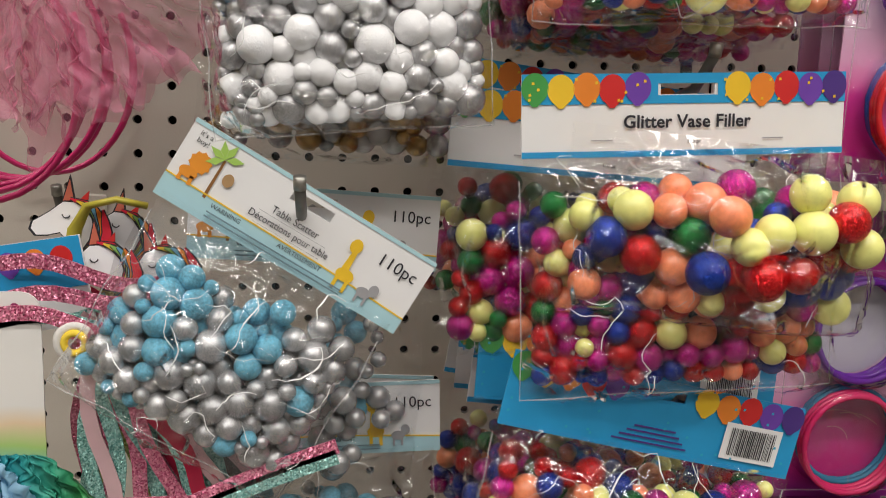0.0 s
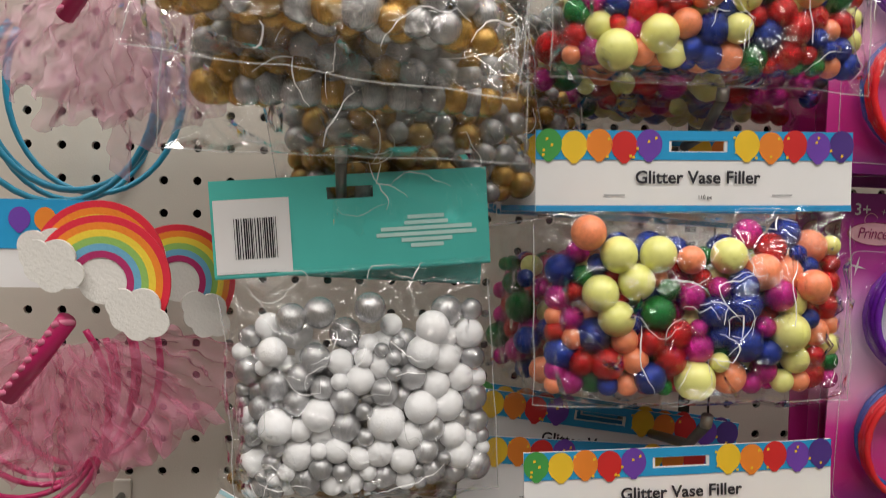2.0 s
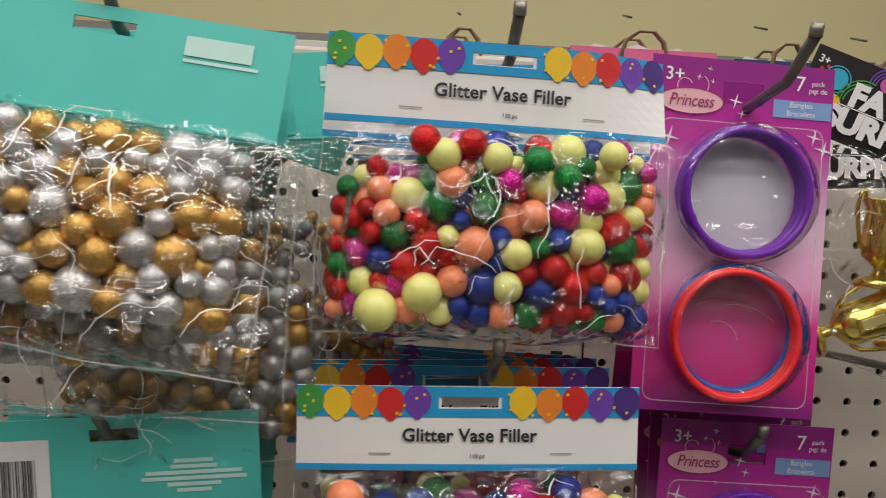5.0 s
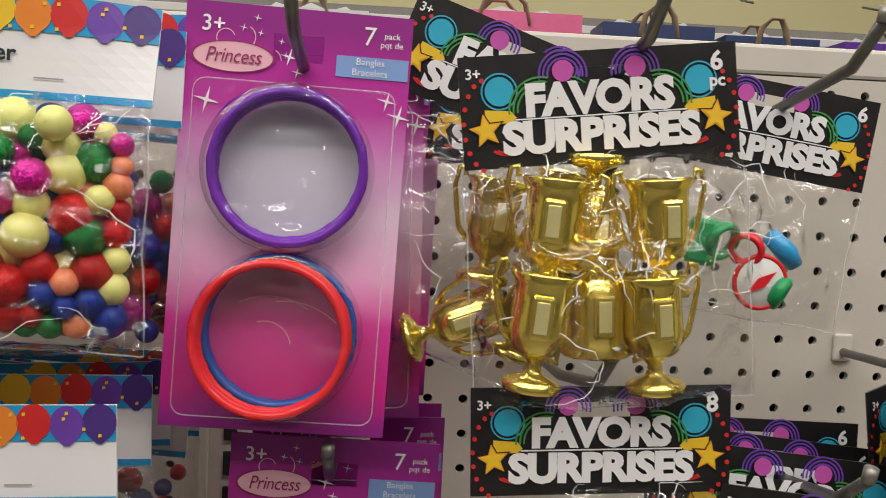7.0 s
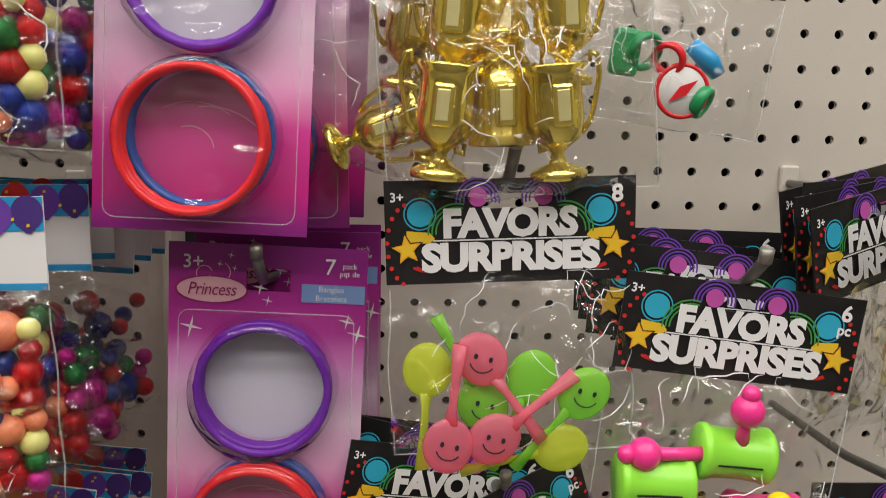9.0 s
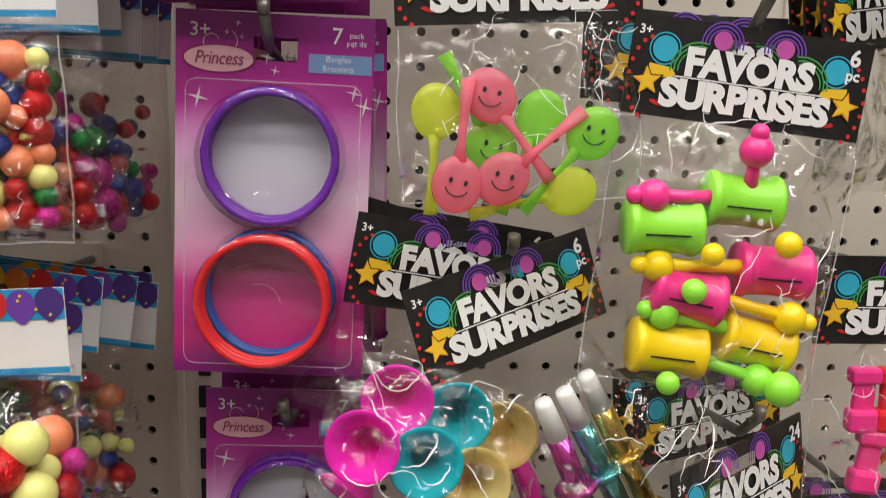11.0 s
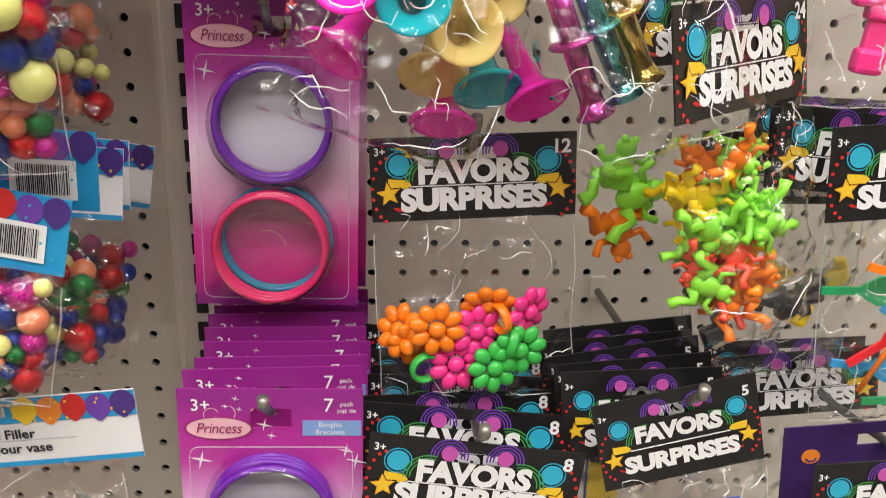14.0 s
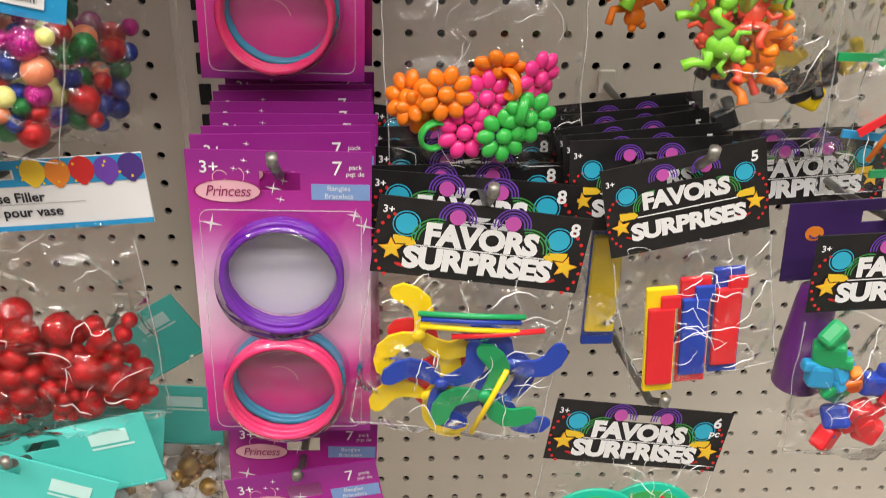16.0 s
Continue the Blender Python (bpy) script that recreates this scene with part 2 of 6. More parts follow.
def arc_pts(r, a0, a1, n=24, cx=0.0, cz=0.0, sz=1.0):
    return [(cx + r * math.cos(radians(a0 + (a1 - a0) * i / n)), cz + sz * r * math.sin(radians(a0 + (a1 - a0) * i / n))) for i in range(n + 1)]


def disc(r, sz=1.0, n=20, t=0.0003):
    return plate(arc_pts(r, 0, 360 - 360 / n, n - 1, sz=sz), t)


def band(r1, r2, a0=0, a1=360, n=28):
    """A flat ring or arc."""
    bm = bmesh.new()
    a = [bm.verts.new((x, 0, z)) for x, z in arc_pts(r1, a0, a1, n)]
    b = [bm.verts.new((x, 0, z)) for x, z in arc_pts(r2, a0, a1, n)]
    for i in range(n):
        f = bm.faces.new((a[i], a[i + 1], b[i + 1], b[i]))
        f.normal_update()
        if f.normal.y > 0:
            f.normal_flip()
    return bm


def star_pts(r, n=5, q=0.45, turn=90):
    return [((r if i % 2 == 0 else r * q) * math.cos(radians(turn + 180 / n * i)), (r if i % 2 == 0 else r * q) * math.sin(radians(turn + 180 / n * i))) for i in range(2 * n)]


def balloon_pts(r):
    p = arc_pts(r, -60, 240, 18, sz=1.12)
    return p + [(-r * 0.16, -r * 1.32), (r * 0.16, -r * 1.32)]


def round_rect(w, h, r, cx=0.0, cz=0.0):
    p = []
    for sx, sz, a in ((1, 1, 0), (-1, 1, 90), (-1, -1, 180), (1, -1, 270)):
        p += arc_pts(r, a, a + 90, 4, cx + sx * (w / 2 - r), cz + sz * (h / 2 - r))
    return p


def lettering(text, size, bold=0.0, spacing=1.0, stretch=1.0, shear=0.0):
    """Raised print in the built-in font, as a mesh facing the aisle, centred."""
    key = ("text", text, size, bold, spacing, stretch, shear)
    if key not in CACHE:
        cu = bpy.data.curves.new("text", "FONT")
        cu.body, cu.size, cu.align_x, cu.align_y = text, size, "CENTER", "CENTER"
        cu.space_character, cu.offset, cu.shear, cu.resolution_u = spacing, bold * size, shear, 3
        ob = new("text", cu)
        me = bpy.data.meshes.new_from_object(ob)
        bpy.data.objects.remove(ob)
        me.transform(Matrix.Diagonal((stretch, 1, 1, 1)))
        me.transform(pose(0, 0, 0, 90))
        me.name = "lettering"
        CACHE[key] = me
    return CACHE[key]


def lettering_to(text, w, h, bold=0.0):
    """Lettering stretched to a width and a height."""
    key = ("fit", text, w, h, bold)
    if key not in CACHE:
        me = lettering(text, 0.02, bold, 0.96).copy()
        xs, zs = [v.co.x for v in me.vertices], [v.co.z for v in me.vertices]
        me.transform(Matrix.Translation((-(max(xs) + min(xs)) / 2, 0, -(max(zs) + min(zs)) / 2)))
        me.transform(Matrix.Diagonal((w / (max(xs) - min(xs)), 1, h / (max(zs) - min(zs)), 1)))
        CACHE[key] = me
    return CACHE[key]


def face_aisle(bm):
    """Turns the faces of an open sheet towards the aisle."""
    bm.normal_update()
    if sum(f.normal.y * f.calc_area() for f in bm.faces) > 0:
        bmesh.ops.reverse_faces(bm, faces=bm.faces[:])
    return bm


def lathe(profile, seg=28):
    """Turned about z: profile of (radius, height)."""
    bm = bmesh.new()
    rings = []
    for r, z in profile:
        rings.append([bm.verts.new((max(r, 1e-5) * math.cos(2 * math.pi * i / seg), max(r, 1e-5) * math.sin(2 * math.pi * i / seg), z)) for i in range(seg)])
    for a, b in zip(rings, rings[1:]):
        for i in range(seg):
            bm.faces.new((a[i], a[(i + 1) % seg], b[(i + 1) % seg], b[i]))
    bmesh.ops.remove_doubles(bm, verts=bm.verts[:], dist=1e-5)
    bmesh.ops.recalc_face_normals(bm, faces=bm.faces[:])
    return smooth(bm)


def torus(R, r, seg=48, sec=10, flat=1.0, knobs=0, knob=1.0):
    """A ring in the x-z plane; knobs: raised nodes along it."""
    bm = bmesh.new()
    rows = []
    for i in range(seg):
        a = 2 * math.pi * i / seg
        k = 1.0
        if knobs:
            ph = (a / (2 * math.pi) * knobs) % 1.0
            k = knob if min(ph, 1 - ph) < 0.09 else 1.0
        rows.append([bm.verts.new(((R + r * k * math.cos(b)) * math.cos(a), r * k * flat * math.sin(b), (R + r * k * math.cos(b)) * math.sin(a))) for b in [2 * math.pi * j / sec for j in range(sec)]])
    for i in range(seg):
        for j in range(sec):
            bm.faces.new((rows[i][j], rows[(i + 1) % seg][j], rows[(i + 1) % seg][(j + 1) % sec], rows[i][(j + 1) % sec]))
    bmesh.ops.recalc_face_normals(bm, faces=bm.faces[:])
    return smooth(bm)


def sweep(pts, r, sec=8, taper=None, flat=1.0):
    """A rod along points; taper: radius factors along it."""
    bm = bmesh.new()
    P = [Vector(p) for p in pts]
    rings = []
    up = Vector((0.13, 0.21, 0.97))
    for i, p in enumerate(P):
        d = (P[min(i + 1, len(P) - 1)] - P[max(i - 1, 0)]).normalized()
        a = d.cross(up)
        a = a.normalized() if a.length > 1e-4 else d.cross(Vector((1, 0, 0))).normalized()
        b = d.cross(a)
        k = r * (taper[i] if taper else 1.0)
        rings.append([bm.verts.new(p + a * k * math.cos(2 * math.pi * j / sec) + b * k * flat * math.sin(2 * math.pi * j / sec)) for j in range(sec)])
    for u, v in zip(rings, rings[1:]):
        for j in range(sec):
            bm.faces.new((u[j], u[(j + 1) % sec], v[(j + 1) % sec], v[j]))
    bm.faces.new(rings[0])
    bm.faces.new(rings[-1])
    bmesh.ops.recalc_face_normals(bm, faces=bm.faces[:])
    return smooth(bm)


def blade(line, widths, t=0.0024):
    """A flat moulded blade: a centre line in x and z with half widths, rounded ends, thickness t."""
    L, R = [], []
    for i, (x, z) in enumerate(line):
        x0, z0 = line[max(i - 1, 0)]
        x1, z1 = line[min(i + 1, len(line) - 1)]
        d = math.hypot(x1 - x0, z1 - z0)
        nx, nz = -(z1 - z0) / d, (x1 - x0) / d
        L.append((x + nx * widths[i], z + nz * widths[i]))
        R.append((x - nx * widths[i], z - nz * widths[i]))
    bm = bmesh.new()
    a, b = [bm.verts.new((x, 0, z)) for x, z in L], [bm.verts.new((x, 0, z)) for x, z in R]
    for i in range(len(line) - 1):
        bm.faces.new((a[i], a[i + 1], b[i + 1], b[i]))
    ret = bmesh.ops.extrude_face_region(bm, geom=bm.faces[:])
    for g in ret["geom"]:
        if isinstance(g, bmesh.types.BMVert):
            g.co.y += t
    bmesh.ops.recalc_face_normals(bm, faces=bm.faces[:])
    return bm


def ball(seg=20):
    bm = bmesh.new()
    bmesh.ops.create_uvsphere(bm, u_segments=seg, v_segments=seg * 2 // 3, radius=1)
    return smooth(bm)


def merge(bm, other, m=None):
    """Adds one bmesh to another and frees it."""
    me = bpy.data.meshes.new("tmp")
    if m is not None:
        other.transform(m)
    other.to_mesh(me)
    other.free()
    bm.from_mesh(me)
    bpy.data.meshes.remove(me)
    return bm


def film_sheet(w, h, depth, seed, nx=44, nz=40, crumple=0.0024, flat_top=0.12, sag=0.0, side=-1):
    """One wall of a bag: hangs from z=0 down, bulges towards the aisle and is creased."""
    bm = bmesh.new()
    rows = []
    for j in range(nz + 1):
        v = j / nz
        row = []
        for i in range(nx + 1):
            u = 2 * i / nx - 1
            bulge = max(0.0, 1 - abs(u) ** 3.2) * max(0.0, min(1, (v - flat_top * 0.3) / 0.4)) ** 0.7 * (1 - max(0.0, (v - 0.9) / 0.1) ** 2 * 0.85)
            p = Vector((u * w * 9 + seed * 3.1, v * h * 16, seed * 1.7))
            ridge = max(0.0, 1 - abs(noise.noise(p * 1.7)) * 2.0) ** 5 + 0.7 * max(0.0, 1 - abs(noise.noise(p * 3.1 + Vector((5, 1, 2)))) * 2.0) ** 5
            n = crumple * (1.5 * ridge + 0.8 * noise.noise(p * 2.3) + 0.35 * noise.noise(p * 7.0))
            ex = 0.0035 * noise.noise(Vector((seed, v * 5, (1 if u > 0 else -1) * 3.0))) * abs(u) ** 4
            ez = 0.004 * noise.noise(Vector((u * 2.5, seed, 7.0))) * v ** 3
            row.append(bm.verts.new((u * w / 2 * (1 - 0.05 * bulge * 0.5) + ex, side * (depth * bulge + n * (0.35 + 0.65 * min(1, v * 4))), -v * h + ez - sag * v * (1 - u * u))))
        rows.append(row)
    for a, b in zip(rows, rows[1:]):
        for i in range(nx):
            bm.faces.new((a[i], b[i], b[i + 1], a[i + 1]))
    return smooth(bm)


def fold_glint_lines(w, h, depth, seed, n=12):
    """White threads laid over the film as painted glints along its folds: short wandering ridges."""
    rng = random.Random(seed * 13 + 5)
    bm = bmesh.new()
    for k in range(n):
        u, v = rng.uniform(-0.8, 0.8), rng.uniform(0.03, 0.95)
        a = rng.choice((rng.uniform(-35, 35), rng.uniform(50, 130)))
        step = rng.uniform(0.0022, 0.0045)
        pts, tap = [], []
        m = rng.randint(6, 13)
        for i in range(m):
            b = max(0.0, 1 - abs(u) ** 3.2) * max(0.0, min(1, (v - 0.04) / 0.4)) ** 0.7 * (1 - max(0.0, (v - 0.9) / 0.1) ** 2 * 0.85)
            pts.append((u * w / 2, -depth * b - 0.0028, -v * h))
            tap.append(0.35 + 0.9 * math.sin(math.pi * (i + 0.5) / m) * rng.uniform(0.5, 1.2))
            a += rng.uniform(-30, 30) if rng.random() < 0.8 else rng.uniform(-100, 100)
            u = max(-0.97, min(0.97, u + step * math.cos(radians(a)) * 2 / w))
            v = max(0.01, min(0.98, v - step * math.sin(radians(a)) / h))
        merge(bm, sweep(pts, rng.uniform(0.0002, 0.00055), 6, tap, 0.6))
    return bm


def seam_line(w, h, seed, r=0.00045):
    """The welded edge of a bag: down one side, along the foot and up the other."""
    pts = []
    for x, z in [(-w / 2, -h * i / 10) for i in range(1, 11)] + [(-w / 2 + w * i / 12, -h) for i in range(1, 12)] + [(w / 2, -h + h * i / 10) for i in range(0, 10)]:
        q = Vector((x * 40, z * 40, seed))
        pts.append((x + 0.0022 * noise.noise(q), -0.001 + 0.002 * noise.noise(q + Vector((3, 0, 0))), z + 0.0022 * noise.noise(q + Vector((0, 5, 0)))))
    return sweep(pts, r, 5)


def bent_card(w, h, t=0.0012, bow=0.0, curl=0.0, nx=16, nz=6, slot=True, r=0.004):
    """A folded header card hanging from z=0 down, a little bowed, with the fold rounded along its top and a hang slot cut in it."""
    bm = bmesh.new()
    xs = [-w / 2 + w * i / nx for i in range(nx + 1)]
    zs = [-h * j / nz for j in range(nz + 1)]
    grid = [[bm.verts.new((x, -t / 2 - card_y(x, z, w, h, bow, curl), z)) for x in xs] for z in zs]
    for j in range(nz):
        for i in range(nx):
            if slot and abs((xs[i] + xs[i + 1]) / 2) < w * 0.09 and j == 1:
                continue
            bm.faces.new((grid[j][i], grid[j + 1][i], grid[j + 1][i + 1], grid[j][i + 1]))
    bmesh.ops.recalc_face_normals(bm, faces=bm.faces[:])
    ret = bmesh.ops.extrude_face_region(bm, geom=bm.faces[:])
    for g in ret["geom"]:
        if isinstance(g, bmesh.types.BMVert):
            g.co.y += t
    bmesh.ops.recalc_face_normals(bm, faces=bm.faces[:])
    return bm


def card_y(x, z, w, h, bow, curl):
    """How far a bowed card stands out towards the aisle at x, z."""
    u = 2 * x / w
    return bow * (1 - u * u) + curl * max(0.0, u) ** 3 * (0.3 + 0.7 * max(0.0, 1 + z / h))


def pack(rng, inside, n, sizes, d, first=(), tight=0.9):
    """Balls settled into a pouch: inside(x, z) gives the pouch's half depth there, or 0 outside it. They are pushed apart and sink until they lie close."""
    x0, x1, z0, z1 = d
    pts = [list(f[:4]) for f in first]
    k = len(pts)
    radii = sorted((rng.uniform(*rng.choice(sizes)) for _ in range(n)), reverse=True)
    for r in radii:
        for _ in range(60):
            x, z = rng.uniform(x0 + r, x1 - r), rng.uniform(z0 + r, z1 - r)
            th = inside(x, z)
            if th > r * 0.6:
                pts.append([x, -rng.uniform(-0.25, 1.0) * max(0.0, th - r), z, r])
                break
    P = np.array(pts)
    R = P[:, 3]
    free = (np.arange(len(P)) >= k)[:, None]
    for step in range(70):
        D = P[:, None, :3] - P[None, :, :3]
        L = np.sqrt((D ** 2).sum(2)) + 1e-9
        over = np.clip(tight * (R[:, None] + R[None, :]) - L, 0, None)
        np.fill_diagonal(over, 0)
        push = (D / L[..., None] * over[..., None] * 0.45).sum(1)
        push[:, 2] -= 0.00035 if step < 50 else 0.0
        P[:, :3] += np.clip(push, -0.004, 0.004) * free
        for q in range(k, len(P)):
            r = R[q]
            P[q, 0] = min(max(P[q, 0], x0 + r), x1 - r)
            P[q, 2] = min(max(P[q, 2], z0 + r), z1 - r * 0.5)
            th = max(0.0, inside(P[q, 0], P[q, 2]) - r)
            P[q, 1] = min(max(P[q, 1], -th), th * 0.35)
    return [tuple(float(v) for v in q) for q in P]


def pick(rng, mix):
    k = rng.random() * sum(w for _, w in mix)
    for m, w in mix:
        k -= w
        if k <= 0:
            return m
    return mix[-1][0]

# ---- the shelf run: two pegboard bays, upright, top rail, shop behind ----
PITCH = 0.0254


def pegboard(name, x0, z0, c0, c1, r0, r1, left, right, top, bottom, label):
    """A board with a real hole at every grid point; (c, r) counts holes from x0, z0 to the right and down."""
    bm = bmesh.new()
    hr, n, th = 0.0034, 12, 0.005
    ring = [(hr * math.cos(2 * math.pi * (k + 0.5) / n), hr * math.sin(2 * math.pi * (k + 0.5) / n)) for k in range(n)]
    half = PITCH / 2
    for c in range(c0, c1 + 1):
        for r in range(r0, r1 + 1):
            cx, cz = x0 + c * PITCH, z0 - r * PITCH
            xl, xr = (left if c == c0 else cx - half), (right if c == c1 else cx + half)
            zt, zb = (top if r == r0 else cz + half), (bottom if r == r1 else cz - half)
            corner = [bm.verts.new((x, 0, z)) for x, z in ((xr, zt), (xl, zt), (xl, zb), (xr, zb))]
            f0 = [bm.verts.new((cx + a, 0, cz + b)) for a, b in ring]
            f1 = [bm.verts.new((cx + a, th, cz + b)) for a, b in ring]
            for q in range(4):
                seq = [f0[(q * 3 + k) % n] for k in range(4)]
                bm.faces.new([corner[q]] + [seq[0], seq[1], seq[2]][::1])
                bm.faces.new([corner[q], seq[2], seq[3]])
                bm.faces.new([corner[q], seq[3], corner[(q + 1) % 4]])
            for k in range(n):
                bm.faces.new((f0[k], f0[(k + 1) % n], f1[(k + 1) % n], f1[k]))
    for f in bm.faces:
        f.normal_update()
        if abs(f.normal.y) > 0.5 and f.normal.y > 0:
            f.normal_flip()
    bmesh.ops.remove_doubles(bm, verts=bm.verts[:], dist=1e-5)
    ob = part(name, bm, BOARD)
    tagged(ob, label, "pegboard", kind="structure")
    # Dark sheet added behind the holes to paint their shade.
    back = part("board_backing", box(right - left, 0.004, top - bottom, 0, ((left + right) / 2, 0.012, (top + bottom) / 2)), HOLE_SHADE, ob)
    return ob


pegboard("pegboard_1", 0.0, 1.15, -14, 15, -13, 35, -0.372, 0.4015, 1.494, 0.25, "beige painted steel pegboard with round holes")
pegboard("pegboard_2", 0.5608, 1.1778, -4, 25, -12, 35, 0.444, 1.215, 1.494, 0.25, "beige painted steel pegboard with round holes")

upright = tagged(part("upright_post", box(0.040, 0.03, 1.5, 0.0015, (0.4235, 0.0165, 0.75)), METAL_BEIGE), "beige steel upright post with a row of black slots", "shelf upright", kind="structure")
# The slots are dark boxes, painting the shade of openings.
for k in range(48):
    part("slot", cached("slot", lambda: box(0.0095, 0.002, 0.0175, 0.0008)), HOLE_SHADE, upright, m=pose(0.4225, 0.0012, 1.482 - k * PITCH))
part("edge_strip", box(0.006, 0.006, 1.5, 0.001, (0.4045, -0.001, 0.75)), METAL_BEIGE, upright)
tagged(part("top_rail", box(1.60, 0.03, 0.022, 0.003, (0.42, 0.016, 1.5055)), METAL_BEIGE), "beige steel top rail capping the pegboard", "shelf rail", kind="structure")
tagged(part("base_deck", box(1.60, 0.42, 0.16, 0.006, (0.42, -0.19, 0.08)), METAL_BEIGE), "beige steel base deck of the shelving", "shelf base", kind="structure")

FLOOR = mat("vinyl_floor", (0.22, 0.205, 0.185), 0.3, grain=0.06, scale=5)
PAINT = mat("cream_wall_paint", (0.80, 0.73, 0.42), 0.6, grain=0.02, scale=3)
CEIL = mat("grey_white_ceiling_tile", (0.50, 0.50, 0.49), 0.8, grain=0.04, scale=20)
SLAT = mat("white_slatwall_laminate", (0.80, 0.79, 0.77), 0.35, grain=0.02, scale=10)
tagged(part("floor", box(9, 9, 0.1, 0, (0.4, -0.8, -0.05)), FLOOR), "pale vinyl shop floor", "floor", kind="structure")
tagged(part("ceiling", box(9, 9, 0.1, 0, (0.4, -0.8, 3.25)), CEIL), "white shop ceiling", "ceiling", kind="structure")
tagged(part("wall_north", box(9, 0.1, 3.2, 0, (0.4, 2.6, 1.6)), PAINT), "cream painted shop wall", "wall", kind="structure")
# Unseen wall, added near and dark so less light bounces back.
tagged(part("wall_south", box(9, 0.1, 3.2, 0, (0.4, -2.6, 1.6)), mat("dim_unseen_wall", (0.22, 0.20, 0.19), 0.7, grain=0.2, scale=4)), "unseen dim wall standing in for shelves across the aisle", "wall", kind="structure")
tagged(part("wall_west", box(0.1, 7.7, 3.2, 0, (-4.05, -1.3, 1.6)), PAINT), "cream painted shop wall", "wall", kind="structure")
tagged(part("wall_east", box(0.1, 7.7, 3.2, 0, (4.85, -1.3, 1.6)), PAINT), "cream painted shop wall", "wall", kind="structure")

slatwall = thing("slatwall_display", pose(0.6, 0.9, 0), "white slatwall panel with dark grooves behind the pegboard", "slatwall", kind="structure")
for k in range(9):
    part("slat", cached("slat", lambda: box(3.2, 0.018, 0.068, 0.002)), SLAT, slatwall, m=pose(0, 0.012, 1.633 - k * 0.0762))
# Backing is grey so the grooves' shade lies in its colour.
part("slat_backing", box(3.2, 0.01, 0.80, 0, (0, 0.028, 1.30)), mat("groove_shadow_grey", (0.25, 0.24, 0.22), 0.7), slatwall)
part("slat_cap", box(3.2, 0.03, 0.014, 0.002, (0, 0.014, 1.676)), SLAT, slatwall)


def gift_bag(x, top, w, h, color, label):
    g = thing("gift_bag", pose(x, 0.80, top), label, "gift bag", "gift bags on the slatwall")
    bm = bmesh.new()
    d = 0.09
    xs = (-w / 2, w / 2)
    v = [bm.verts.new(p) for p in ((-w / 2, -d / 2, 0), (w / 2, -d / 2, 0), (w / 2, d / 2, 0), (-w / 2, d / 2, 0), (-w / 2, -d / 2, -h), (w / 2, -d / 2, -h), (w / 2, d / 2, -h), (-w / 2, d / 2, -h))]
    for a in ((0, 1, 5, 4), (1, 2, 6, 5), (2, 3, 7, 6), (3, 0, 4, 7), (4, 5, 6, 7)):
        bm.faces.new([v[i] for i in a])
    bmesh.ops.recalc_face_normals(bm, faces=bm.faces[:])
    body = part("bag_body", bm, color, g)
    sol = body.modifiers.new("paper", "SOLIDIFY")
    sol.thickness = 0.001
    for s, zz in ((-1, 0.0), (1, 0.004)):
        part("ribbon_handle", sweep([(-w * 0.16, s * d / 2, -0.02), (-w * 0.13, s * d / 2, 0.012), (-w * 0.05, s * d / 2 - 0.01, 0.026 + zz), (w * 0.05, s * d / 2 - 0.01, 0.026 + zz), (w * 0.13, s * d / 2, 0.012), (w * 0.16, s * d / 2, -0.02)], 0.006, 6, flat=0.25), mat("kraft_ribbon", (0.50, 0.36, 0.24), 0.6), g)
    part("tissue", plate([(-w * 0.4, 0), (-w * 0.3, 0.014), (-w * 0.12, 0.006), (0, 0.016), (w * 0.15, 0.005), (w * 0.3, 0.013), (w * 0.4, 0)], 0.002), WHITE_PR, g)
    part("slat_hook", sweep([(0, d / 2, 0.07), (0, 0.1, 0.085)], 0.002), HOOK, g)
    return g


gift_bag(0.695, 1.672, 0.24, 0.26, mat("hot_pink_paper", (0.85, 0.16, 0.36), 0.4), "hot pink paper gift bag with ribbon handles")
gift_bag(0.935, 1.665, 0.175, 0.22, mat("navy_paper", (0.025, 0.045, 0.15), 0.4), "navy blue paper gift bag with kraft handles")
gift_bag(1.115, 1.655, 0.15, 0.2, mat("navy_paper", (0.025, 0.045, 0.15), 0.4), "navy blue paper gift bag with kraft handles")
gift_bag(1.33, 1.655, 0.20, 0.24, mat("purple_paper", (0.13, 0.03, 0.36), 0.4), "purple paper gift bag with ribbon handles")
gift_bag(0.40, 1.66, 0.18, 0.24, mat("white_paper", (0.75, 0.75, 0.75), 0.4), "white paper gift bag with ribbon handles")


def peg_hook(x, z, reach, label="grey zinc peg hook with an upturned tip", lean=6.0):
    """A rod out of the board, rising a little to its end, with a bent tip."""
    h = thing("peg_hook", pose(x, 0, z), label, "peg hook", "peg hooks in the board")
    up = math.tan(radians(lean))
    part("rod", sweep([(0, 0.004, 0), (0, -0.01, 0), (0, -reach * 0.55, reach * 0.5 * up * 0.5), (0, -reach * 0.9, reach * 0.8 * up), (0, -reach, reach * up + 0.012)], 0.003, 10), HOOK, h)
    part("tip", sweep([(0, -reach, reach * up + 0.0115), (0, -reach - 0.002, reach * up + 0.018)], 0.0034, 10), HOOK_TIP, h)
    part("base_clip", box(0.014, 0.004, 0.020, 0.0015, (0, -0.002, 0.003)), METAL_BEIGE, h)
    return h


